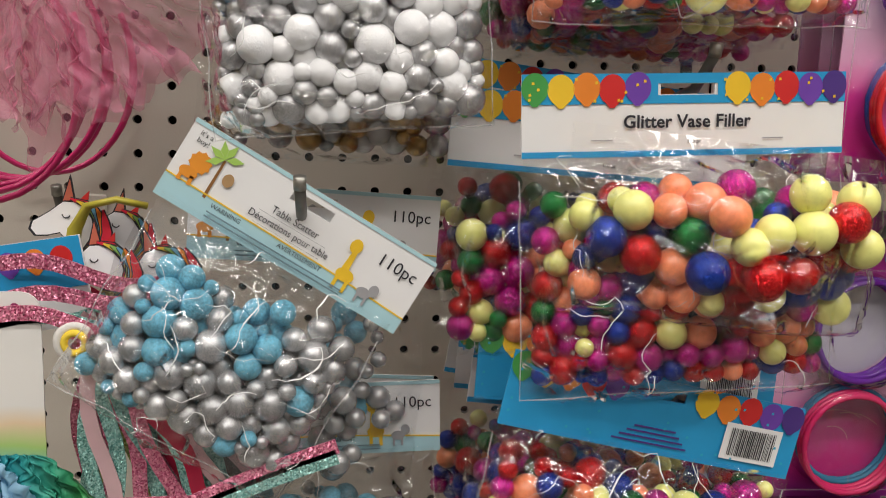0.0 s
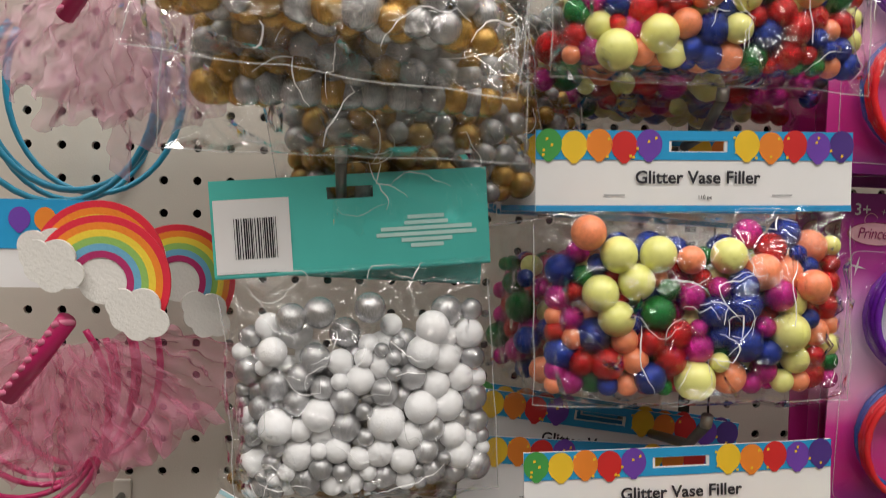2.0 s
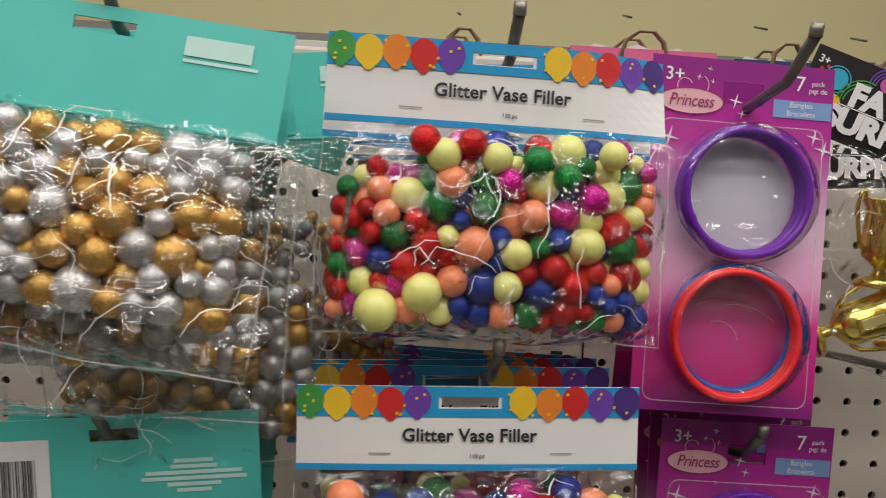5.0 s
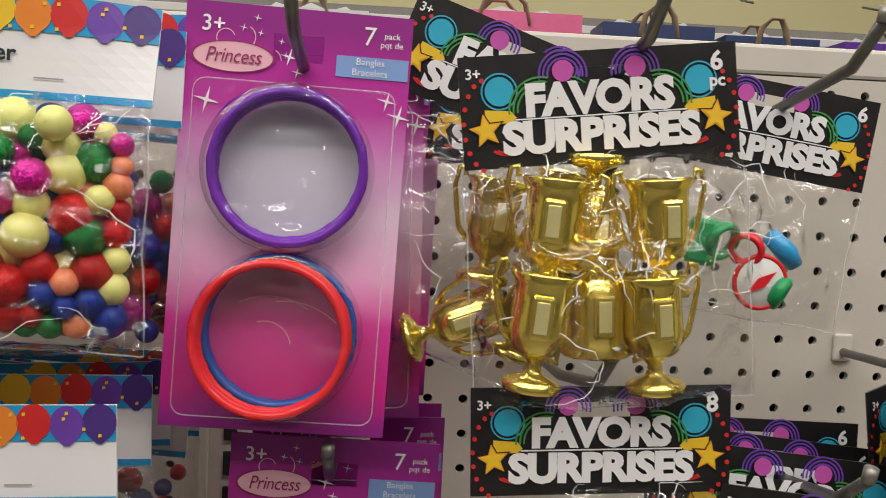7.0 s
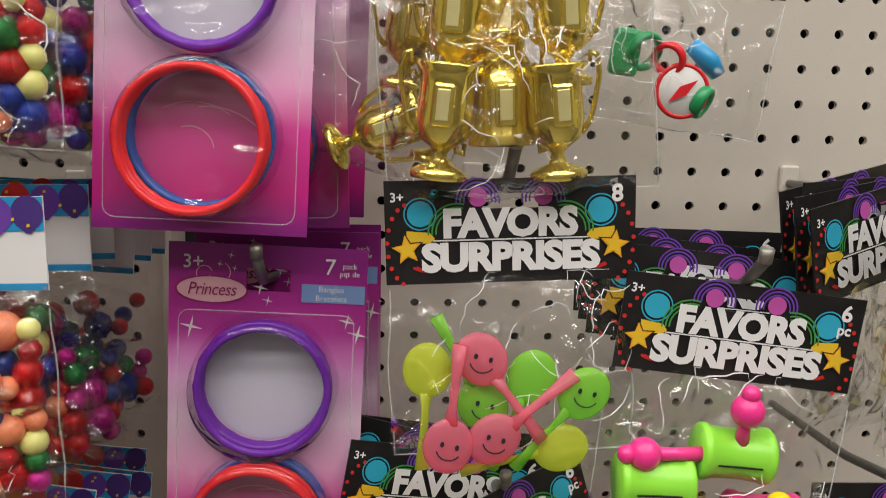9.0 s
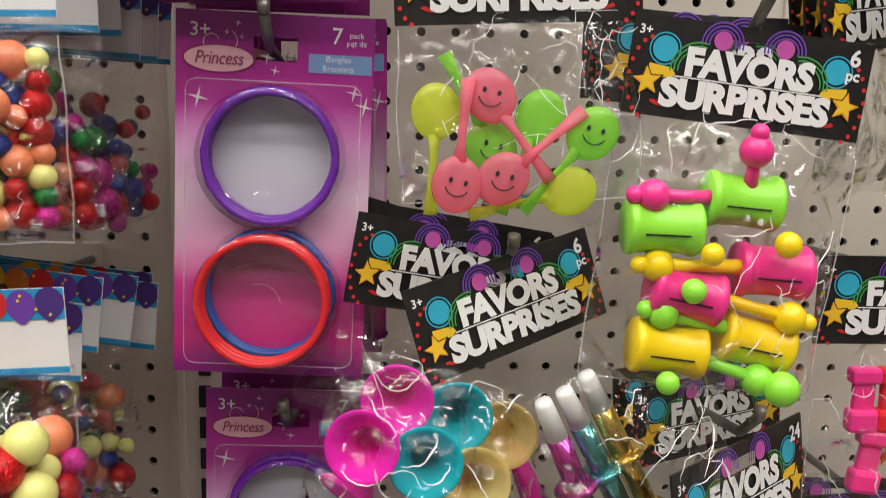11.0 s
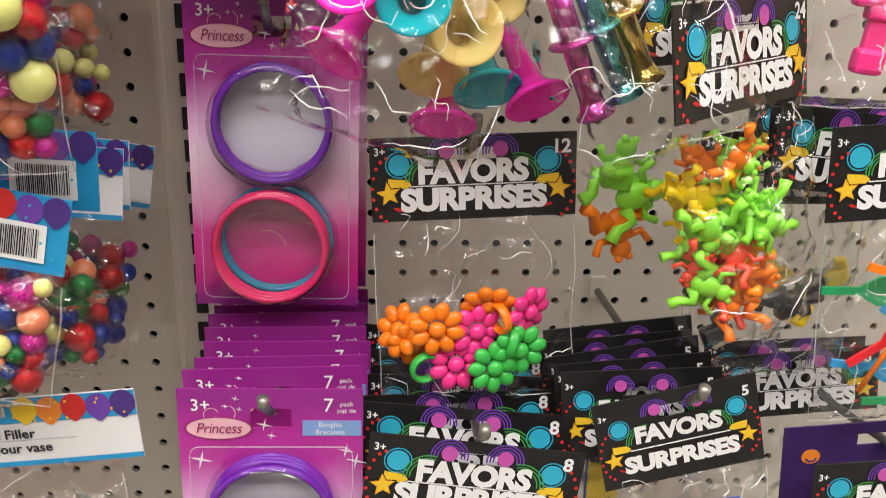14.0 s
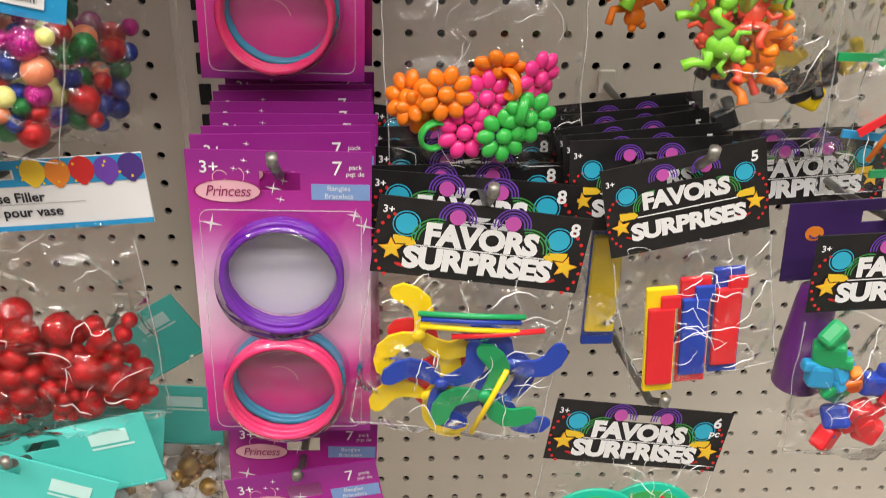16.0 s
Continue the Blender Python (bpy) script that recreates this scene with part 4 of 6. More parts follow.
WHITE_MIX = [(B_WHITE, 4), (B_SILVER, 5)]
GOLD_MIX = [(B_GOLD, 5), (B_SILVER, 5)]
pearl_bag(pose(0.144, -0.226, 1.2795, 0, -4.5, 0), "bag of white and silver balls, teal header with bar code", 61, WHITE_MIX, 150, ph=0.13, first=ball_row(
    (0.040, -0.085, 0.0092, B_WHITE), (0.031, -0.128, 0.0092, B_WHITE), (0.012, -0.135, 0.0105, B_WHITE), (-0.047, -0.133, 0.0098, B_WHITE), (-0.024, -0.128, 0.0092, B_WHITE), (0.034, -0.098, 0.009, B_WHITE), (0.012, -0.118, 0.008, B_SILVER), (-0.024, -0.097, 0.0085, B_SILVER), (-0.046, -0.092, 0.008, B_WHITE), (-0.02, -0.073, 0.0088, B_SILVER), (0.007, -0.072, 0.0085, B_SILVER), (-0.035, -0.075, 0.0085, B_SILVER)))
pearl_bag(pose(0.150, -0.185, 1.272, 0, 2, 0), "clear bag of gold and silver balls further back on the hook", 62, GOLD_MIX, 60, low=True, ph=0.14, keep=0.3)
pearl_bag(pose(0.150, -0.272, 1.482, -9, 6.5, -4), "clear bag of gold and silver balls under a teal header", 63, GOLD_MIX, 135, w=0.175, ph=0.098, depth=0.024, code=False, keep=0.02, hem=0.014, sizes=((0.0088, 0.0112), (0.0074, 0.0092), (0.006, 0.0076)))
pearl_bag(pose(0.146, -0.246, 1.476, -4, 1.0, 0), "bag of gold and silver balls behind another on hook", 64, GOLD_MIX, 110, w=0.172, ph=0.122, code=False, keep=0.42, hem=0.018, sizes=((0.0085, 0.0105), (0.0075, 0.009)))
pearl_bag(pose(0.150, -0.205, 1.472, 0, -9, 0), "bag of gold and silver balls behind another on hook", 67, GOLD_MIX, 110, w=0.150, ph=0.172, code=False, keep=0.5, hem=0.008, sizes=((0.0075, 0.0088), (0.006, 0.0075)))
pearl_bag(pose(0.205, -0.150, 1.484, 0, -6, 10), "bag of gold and silver balls behind another on hook", 65, GOLD_MIX, 110, w=0.15, ph=0.15, code=False, keep=0.15)
pearl_bag(pose(0.195, -0.105, 1.486, 0, 17, -8), "bag of gold and silver balls behind another on hook", 66, GOLD_MIX, 60, w=0.15, ph=0.14, code=False, low=True, keep=0.2)


def scatter_bag(m, label, seed, n=85, low=False, ph=0.15, tilt=0.0):
    """White header with safari prints, over a pouch of sky blue and silver balls."""
    w, h = 0.146, 0.045
    t = thing("table_scatter_bag", m, label, "ball bag", "bags of table scatter balls")
    hd = part("header_card", cached("scatter_card", lambda: bent_card(w, h, 0.0014, 0, 0, nx=24, nz=8)), WHITE_PR, t, "white card with a pale blue foot and animal prints")
    lift = [0.0]
    def put(name, bm, material, x=0, z=0, y=-0.0011):
        lift[0] += 0.00005
        return part(name, bm, material, hd, m=pose(x, y - lift[0], z))
    put("blue_foot", plate([(-w / 2, -h + 0.013), (-w / 2, -h), (w / 2, -h), (w / 2, -h + 0.009), (0.02, -h + 0.0115)], 0.0003), PALE_BLUE)
    put("blue_fold", plate([(-w / 2, 0), (w / 2, 0), (w / 2, -0.0022), (-w / 2, -0.0022)], 0.0003), PALE_BLUE)
    put("yellow_rule", plate([(-w / 2, -h + 0.0138), (0.02, -h + 0.0123), (w / 2, -h + 0.0098), (w / 2, -h + 0.009), (0.02, -h + 0.0115), (-w / 2, -h + 0.013)], 0.0003), YELLOW_PR, y=-0.0013)
    put("palm_trunk", plate([(-0.0008, -0.014), (0.001, -0.014), (0.0006, 0.008), (-0.0006, 0.008)], 0.0002), TAN_PR, -0.050, -0.020)
    for a in (20, 75, 120, 165, 215):
        put("palm_leaf", plate([(0.010 * u * math.cos(radians(a)) - v * math.sin(radians(a)), 0.010 * u * math.sin(radians(a)) + v * math.cos(radians(a))) for u, v in ((0, 0), (0.5, 0.0022), (1, 0), (0.5, -0.0018))], 0.0002), mat("leaf_green_print", (0.38, 0.60, 0.12), 0.45), -0.0502, -0.0115, -0.0014)
    LION = mat("lion_orange_print", (0.80, 0.30, 0.03), 0.45)
    put("lion_mane", plate(star_pts(0.0062, 10, 0.85), 0.0002), LION, -0.060, -0.0195)
    put("lion_body", disc(0.005, 0.62), LION, -0.063, -0.0265, -0.0012)
    put("lion_leg", plate([(-0.001, 0), (0.001, 0), (0.001, -0.005), (-0.001, -0.005)], 0.0002), LION, -0.066, -0.0275)
    put("lion_leg", plate([(-0.001, 0), (0.001, 0), (0.001, -0.005), (-0.001, -0.005)], 0.0002), LION, -0.060, -0.0275)
    put("monkey", disc(0.0030, 1.2), mat("tan_print", (0.42, 0.26, 0.12), 0.5), -0.0435, -0.020)
    GIR = mat("giraffe_yellow_print", (0.86, 0.55, 0.03), 0.45)
    put("giraffe_head", disc(0.0034, 1.2), GIR, 0.031, -0.0145)
    put("giraffe_neck", plate([(-0.0012, 0.008), (0.0012, 0.008), (0.0022, -0.008), (-0.0022, -0.008)], 0.0002), GIR, 0.032, -0.0225)
    put("giraffe_body", disc(0.0052, 0.7), GIR, 0.0335, -0.031)
    for x in (0.0305, 0.0365):
        put("giraffe_leg", plate([(-0.001, 0), (0.001, 0), (0.001, -0.008), (-0.001, -0.008)], 0.0002), GIR, x, -0.032)
    put("zebra_body", disc(0.0042, 0.7), GREY_PR, 0.047, -0.034)
    put("zebra_head", disc(0.0028, 1.2), GREY_PR, 0.0515, -0.0305)
    for x in (0.0445, 0.0495):
        put("zebra_leg", plate([(-0.0007, 0), (0.0007, 0), (0.0007, -0.005), (-0.0007, -0.005)], 0.0002), GREY_PR, x, -0.0355)
    def text(s, size, x, z, st=1.0):
        part("lettering", lettering(s, size, 0.0, 1.0, st), INK, hd, m=pose(x, -0.0014, z))
    text("110pc", 0.0098, 0.056, -0.0135)
    text("Table Scatter", 0.0058, -0.003, -0.0205, 0.9)
    text("Décorations pour table", 0.0056, -0.003, -0.0275, 0.9)
    text("it's a\nboy!", 0.004, -0.064, -0.0075)
    for q in (-0.024, -0.031):
        put("rule_line", plate([(-0.02, 0), (0.02, 0), (0.02, 0.0002), (-0.02, 0.0002)], 0.0001), GREY_PR, -0.003, q, -0.0013)
    text("WARNING", 0.0036, -0.036, -0.0355)
    text("AVERTISSEMENT", 0.0036, 0.008, -0.0355)
    for k in range(2):
        put("fine_print_bar", plate([(-0.045, 0), (0.036, 0), (0.036, 0.0008), (-0.045, 0.0008)], 0.0001), mat("slate_print", (0.16, 0.25, 0.30), 0.5), 0, -0.0395 - 0.0025 * k, -0.0014)
    def mix(x, z):
        return [(B_SKY, 6), (B_SILVER, 2)] if z > -0.105 + 0.35 * x and x < 0.03 else [(B_SKY, 1), (B_SILVER, 6)]
    fill(t, seed, mix, n, [(0.0078, 0.0102), (0.006, 0.008), (0.0035, 0.0055)], w * 0.86, ph - 0.02, 0.02, -0.05, 0.02, low=low, skew=-tilt * 0.0)
    pouch(t, w * 0.94, ph, 0.024, -0.041, seed, back=not low)
    return t


scatter_bag(pose(0.140, -0.226, 1.069, 0, 31, 0), "bag of sky blue and silver balls hanging askew, animal header", 71, 125, ph=0.118)
scatter_bag(pose(0.137, -0.172, 1.066, 0, 3, 0), "clear bag of blue and silver balls further back on the hook", 72, 60, low=True)
scatter_bag(pose(0.139, -0.172, 0.9475, 0, -2, 0), "bag of blue and silver balls under animal-printed header", 73, 80, ph=0.13)
scatter_bag(pose(0.139, -0.14, 0.945, 0, 2, 0), "clear bag of blue and silver balls further back on the hook", 74, 55, low=True)

# bags under teal headers at the foot of the first bay
TW = [(B_WHITE, 5), (B_GOLD, 4)]
pearl_bag(pose(0.342, -0.20, 0.642, -8, 7, 0), "clear bag of white and gold balls under a teal header", 81, TW, 60, w=0.145, code=False, low=True)
pearl_bag(pose(0.338, -0.23, 0.640, -8, -13, 0), "clear bag of white and gold balls under a teal header", 82, TW, 60, w=0.145, code=False, low=True)
pearl_bag(pose(0.325, -0.25, 0.640, -8, 21, 0), "clear bag of white and gold balls under a teal header", 83, TW, 60, w=0.145, code=False)
pearl_bag(pose(0.355, -0.135, 0.655, 0, -32, 0), "bag of white and gold balls, askew teal header", 84, TW, 60, w=0.13, code=False, low=True)
pearl_bag(pose(0.375, -0.165, 0.632, 0, 4, 0), "clear bag of white and gold balls further back on the hook", 85, TW, 80, w=0.145, code=False, keep=0.05)

# ---- bangle cards ----
# Printed colours; the pale middle stops also hold the blister's sheen.
CARD = fade("bangle_card_print_sheen", [(0.0, (0.10, 0.015, 0.14)), (0.07, (0.30, 0.02, 0.24)), (0.14, (0.62, 0.02, 0.27)), (0.30, (0.66, 0.05, 0.33)), (0.42, (0.80, 0.42, 0.64)), (0.56, (0.82, 0.60, 0.76)), (0.70, (0.66, 0.29, 0.58)), (0.80, (0.48, 0.04, 0.34)), (0.90, (0.44, 0.025, 0.30)), (1.0, (0.28, 0.02, 0.24))], 0.3)
BANGLE_PURPLE = tinted("purple_bangle_plastic", (0.20, 0.02, 0.46), 0.2, 0.22)
BANGLE_RED = tinted("coral_red_bangle_plastic", (0.88, 0.035, 0.045), 0.2, 0.22)
BANGLE_PINK = tinted("hot_pink_bangle_plastic", (0.90, 0.05, 0.22), 0.2, 0.22)
BANGLE_BLUE = mat("blue_bangle_plastic", (0.02, 0.10, 0.42), 0.22)
BANGLE_TEAL = mat("teal_bangle_plastic", (0.03, 0.25, 0.42), 0.22)
DISC_GREY = fade("pale_violet_disc_print", [(0.0, (0.60, 0.55, 0.66)), (1.0, (0.68, 0.68, 0.74))], 0.25, lo=-0.03, hi=0.03)
DISC_PINK = fade("deep_pink_disc_print", [(0.0, (0.55, 0.012, 0.22)), (0.6, (0.66, 0.08, 0.34)), (1.0, (0.68, 0.28, 0.5))], 0.25, lo=-0.03, hi=0.03)


def bangle_card(m, label, lower=BANGLE_RED, second=BANGLE_BLUE, full=True, w=0.106, h=0.2):
    t = thing("bangle_card", m, label, "toy card", "bangle cards on the hooks")
    bk = part("backing_card", cached("bangle_backing", lambda: bent_card(w, h, 0.0012, 0, 0, nx=18, nz=16)), CARD, t, "purple to pink printed backing card")
    y = -0.0010
    part("age_mark", lettering("3+", 0.0105, 0.008), WHITE_PR, bk, m=pose(-0.040, y, -0.0105))
    part("count_mark", lettering("7", 0.0125, 0.0), WHITE_PR, bk, m=pose(0.033, y, -0.0105))
    part("count_word", lettering("pack\npqt de", 0.0042, 0.0), WHITE_PR, bk, m=pose(0.0435, y, -0.0115))
    logo = part("logo_oval", cached("logo_oval", lambda: disc(0.0185, 0.38, 28)), PINK_PR, bk, m=pose(-0.030, y - 0.0002, -0.025))
    part("logo_rim", cached("logo_rim", lambda: (lambda b: (b.transform(Matrix.Diagonal((1, 1, 0.38, 1))), b)[1])(band(0.0185, 0.0195, 0, 360, 32))), mat("maroon_print", (0.30, 0.02, 0.12), 0.4), bk, m=pose(-0.030, y - 0.0005, -0.025))
    part("lettering", lettering("Princess", 0.0098, 0.0, 0.95, 0.85, 0.25), mat("maroon_print", (0.30, 0.02, 0.12), 0.4), bk, m=pose(-0.030, y - 0.0008, -0.025))
    part("blue_panel", cached("blue_panel", lambda: plate([(0.018, -0.030), (0.052, -0.030), (0.052, -0.020), (0.018, -0.020)], 0.0002)), mat("cornflower_print", (0.22, 0.36, 0.68), 0.4), bk, m=pose(0, y, 0))
    part("lettering", lettering("Bangles", 0.0046, 0.0), WHITE_PR, bk, m=pose(0.034, y - 0.0004, -0.0225))
    part("lettering", lettering("Bracelets", 0.0046, 0.0), WHITE_PR, bk, m=pose(0.034, y - 0.0004, -0.0275))
    for x, z, r in ((-0.004, -0.023, 0.0045), (0.0, -0.030, 0.003), (-0.041, -0.046, 0.0065), (0.043, -0.040, 0.005), (0.049, -0.047, 0.006), (-0.02, -0.006, 0.002), (-0.026, -0.011, 0.002), (-0.018, -0.013, 0.0018)):
        part("sparkle", cached(("sparkle", r), lambda r=r: plate(star_pts(r, 4, 0.16), 0.0002)), WHITE_PR, bk, m=pose(x, y, z, 0, 12, 0))
    part("scroll_print", cached("scroll", lambda: merge(band(0.004, 0.0045, 20, 300), band(0.0055, 0.006, 200, 420), Matrix.Translation((0.008, 0, 0.001)))), PINK_PR, bk, m=pose(-0.034, y, -0.0165))
    if not full:
        return t
    part("grey_disc", cached("grey_disc", lambda: disc(0.0325, 1, 40)), DISC_GREY, bk, m=pose(0, y, -0.076))
    part("pink_disc", cached("pink_disc", lambda: disc(0.0325, 1, 40)), DISC_PINK, bk, m=pose(0, y, -0.153))
    for R, a0, a1, x, z in ((0.030, 55, 120, -0.004, -0.166), (0.034, 48, 100, 0.004, -0.172), (0.012, 10, 110, -0.006, -0.160)):
        part("swirl_print", cached(("swirl", R), lambda R=R, a0=a0, a1=a1: band(R, R + 0.0005, a0, a1)), PINK_PR, bk, m=pose(x, y - 0.0004, z))
    for k in range(4):
        part("bangle", cached("bangle", lambda: torus(0.0345, 0.0019, 72, 10, 1.0, knobs=12, knob=1.22)), BANGLE_PURPLE, t, "purple plastic bangle", pose(0.0005 * (k % 2), -0.004 - 0.0044 * k, -0.076 + 0.0007 * (k % 3), 0, 11 * k, 0))
    for k in range(2):
        part("bangle", cached("bangle", lambda: None), second, t, "blue plastic bangle", pose(0.0008, -0.004 - 0.0042 * k, -0.1515, 0, 5 + 12 * k, 0))
    for k in range(2, 5):
        part("bangle", cached("bangle", lambda: None), lower, t, "bright plastic bangle", pose(-0.0005 * k, -0.004 - 0.0042 * k, -0.153 - 0.0003 * k, 0, 17 * k, 0))
    bl = bmesh.new()
    for cz in (-0.076, -0.153):
        prof = [(0.0400, 0.0), (0.0388, 0.018), (0.0375, 0.0235), (0.034, 0.0245), (0.028, 0.0225), (0.0, 0.022)]
        merge(bl, face_aisle((lambda q: (q.transform(pose(0, -0.001, cz, 90)), q)[1])(lathe(prof, 40))))
    part("blister", bl, BLISTER, t, "clear moulded blister over the bangles")
    # Pale rod paints the bright line along the rim of the blister.
    part("blister_edge", cached("blister_edge", lambda: sweep([(x, 0, z) for x, z in round_rect(0.094, 0.158, 0.006, 0, -0.115)] + [(0.047, 0, -0.042)], 0.00035, 5)), SEAM, t, "edge of the blister, a pale rod drawing its highlight", pose(0, -0.0035, 0))
    part("blister_flange", film_sheet(0.094, 0.156, 0.0, 7, nx=14, nz=20, crumple=0.0007), BLISTER, t, "clear flange of the blister", pose(0, -0.0022, -0.036))
    return t


BC = "purple pink card of bangles under clear blister"
bangle_card(pose(0.482, -0.200, 1.486, -3, 2.0, 0), BC + ", on the top hook")
bangle_card(pose(0.505, -0.180, 1.275, 0, 2.0, 0), BC + ", on the second hook")
bangle_card(pose(0.505, -0.130, 1.049, 0, 1.2, 0), BC + ", on the third hook", BANGLE_PINK, BANGLE_TEAL)
bangle_card(pose(0.507, -0.228, 0.8375, 0, 1.0, 0), BC + ", before more cards", BANGLE_PINK, BANGLE_TEAL)
bangle_card(pose(0.507, -0.225, 0.600, 0, -9, 0), BC + ", on the lowest hook", BANGLE_PINK, BANGLE_TEAL)
bangle_card(pose(0.508, -0.195, 0.617, 0, 2, 0), BC + ", on the lowest hook", BANGLE_PINK, BANGLE_TEAL, full=False)
rg = random.Random(8)
for k in range(7):
    bangle_card(pose(0.507 + rg.uniform(-0.003, 0.003), -0.205 + 0.021 * k, 0.8375 + rg.uniform(-0.001, 0.002), 0, rg.uniform(-1.2, 1.2), 0), "bangle card further back on the hook", full=False)
for k in range(3):
    bangle_card(pose(0.489 + 0.007 * k, -0.165 + 0.03 * k, 1.482, 0, rg.uniform(-2, 3), rg.uniform(-3, 3)), "bangle card further back on the hook", full=k == 0)
for k in range(2):
    bangle_card(pose(0.510, -0.14 + 0.03 * k, 1.277, 0, rg.uniform(-1, 1), 0), "bangle card further back on the hook", full=k == 0)
bangle_card(pose(0.509, -0.10, 1.051, 0, 1, 0), "bangle card further back on the hook", full=False)

# ---- hooks ----
for hx, hz, reach in ((0.343, 1.452, 0.262), (0.342, 1.285, 0.25), (0.342, 1.108, 0.245), (0.342, 0.922, 0.236), (0.340, 0.795, 0.235), (0.33, 0.60, 0.26),
                      (0.15, 1.452, 0.285), (0.140, 1.248, 0.245), (0.130, 1.035, 0.25), (0.139, 0.915, 0.19), (-0.02, 1.40, 0.10), (-0.02, 1.20, 0.10), (-0.03, 1.03, 0.10),
                      (0.484, 1.444, 0.28), (0.502, 1.240, 0.205), (0.504, 1.018, 0.16), (0.506, 0.800, 0.25), (0.507, 0.570, 0.24)):
    peg_hook(hx, hz, reach)

# ---- party favour bags and what is in them ----
GOLD = mat("gold_chrome_plastic", (1.0, 0.80, 0.20), 0.15, metal=0.92, grain=0.04, scale=40)


def plas(name, c, rough=0.3):
    return mat(name, c, rough, grain=0.05, scale=35, sss=0.05)


P_GREEN, P_PINK, P_YELLOW = plas("lime_green_plastic", (0.30, 0.80, 0.06)), plas("hot_pink_plastic", (0.88, 0.04, 0.28)), plas("sun_yellow_plastic", (0.92, 0.66, 0.01))
P_ORANGE, P_DGREEN, P_RED = plas("orange_plastic", (0.92, 0.22, 0.01)), plas("emerald_plastic", (0.015, 0.33, 0.11)), plas("red_plastic", (0.75, 0.02, 0.03))
P_BLUE, P_CYAN, P_PURPLE = plas("royal_blue_plastic", (0.02, 0.06, 0.42)), plas("azure_plastic", (0.03, 0.32, 0.62)), plas("purple_plastic", (0.17, 0.025, 0.25))
P_LEAF = plas("leaf_green_toy_plastic", (0.05, 0.50, 0.08))
P_BLACK = plas("black_plastic", (0.015, 0.015, 0.02))
T_GREEN, T_PINK, T_YELLOW = tinted("clear_lime_plastic", (0.38, 0.88, 0.10), alpha=0.6), tinted("clear_pink_plastic", (0.96, 0.26, 0.36), alpha=0.6), tinted("clear_yellow_plastic", (0.80, 0.90, 0.10), alpha=0.6)
C_MAG = tinted("magenta_mirror_plastic", (0.90, 0.03, 0.55), 0.05, 0.42)
C_TEAL = tinted("teal_mirror_plastic", (0.01, 0.50, 0.58), 0.05, 0.42)
C_GOLD = tinted("amber_mirror_plastic", (0.88, 0.72, 0.30), 0.05, 0.6)
M_MAG = mat("magenta_foil", (0.75, 0.10, 0.48), 0.14, metal=0.9)
M_TEAL = mat("teal_foil", (0.15, 0.50, 0.52), 0.14, metal=0.9)
M_GOLD = mat("gold_foil", (0.75, 0.52, 0.12), 0.14, metal=0.9)


def trophy_mesh():
    return lathe([(0.0, -0.022), (0.0135, -0.022), (0.014, -0.0195), (0.011, -0.0178), (0.0045, -0.016), (0.0032, -0.012), (0.006, -0.010), (0.0115, -0.007), (0.0138, 0.0), (0.0135, 0.010), (0.0138, 0.017), (0.0168, 0.0205), (0.0160, 0.0215), (0.0125, 0.017), (0.0118, 0.002), (0.0, -0.004)], 24)


def trophy(t, m):
    """A cup on a foot, with two ear handles and a raised plaque."""
    cup = part("trophy", cached("trophy", trophy_mesh), GOLD, t, "shiny gold plastic toy trophy", m)
    for s in (-1, 1):
        part("trophy_handle", cached(("trophy_handle", s), lambda: sweep([(s * 0.0125, 0, -0.005), (s * 0.0175, 0, -0.001), (s * 0.0205, 0, 0.007), (s * 0.0232, 0, 0.016), (s * 0.0225, 0, 0.0235), (s * 0.019, 0, 0.0245), (s * 0.0185, 0, 0.0205)], 0.0014, 8)), GOLD, cup)
    part("plaque", cached("plaque", lambda: box(0.0105, 0.003, 0.016, 0.0012, (0, -0.0132, 0.006))), GOLD, cup)
    part("plaque_face", cached("plaque_face", lambda: box(0.0060, 0.001, 0.0115, 0.0003, (0, -0.0146, 0.006))), mat("pale_gold_plastic", (1.0, 0.88, 0.42), 0.3, metal=0.7), cup)
    return cup


FB = "clear favour bag, black header, "
TROPHY_SIZE = Matrix.Diagonal((0.95, 0.95, 1.2, 1))
t = favor_bag(pose(0.6165, -0.232, 1.470, 0, -6.5, 0), "6", FB + "holding six gold toy trophies", 0.118, 0.126, 0.05, 0.027, 1, "pc", 0.13)
inv = t.matrix_basis.inverted()
for x, y, z, ry, rz in ((0.5985, -0.242, 1.386, 4, -10), (0.619, -0.230, 1.397, 180, 6), (0.647, -0.242, 1.388, -5, 10), (0.594, -0.248, 1.345, 5, -8), (0.620, -0.242, 1.360, 177, 4), (0.645, -0.248, 1.346, -6, 8)):
    trophy(t, inv @ pose(x, y, z, 0, ry, rz) @ TROPHY_SIZE)
t = favor_bag(pose(0.597, -0.182, 1.482, 0, 21, -10), "6", FB + "holding gold trophies, behind another", 0.125, 0.126, 0.05, 0.02, 2, "pc")
inv = t.matrix_basis.inverted()
for x, y, z, ry, rz in ((0.563, -0.186, 1.338, 68, -10), (0.578, -0.186, 1.385, 8, 10), (0.610, -0.182, 1.39, 190, 0), (0.60, -0.182, 1.345, 20, 0)):
    trophy(t, inv @ pose(x, y, z, 0, ry, rz) @ TROPHY_SIZE)
favor_stack(0.605, -0.15, 1.47, 2, "6", seed=3, step=0.03)

# smiling spoons
t = favor_bag(pose(0.6265, -0.236, 1.3185, 0, -2.5, 0), "8", FB + "holding clear neon smiling-face spoons", 0.092, 0.12, 0.05, 0.012, 4)
inv = t.matrix_basis.inverted()


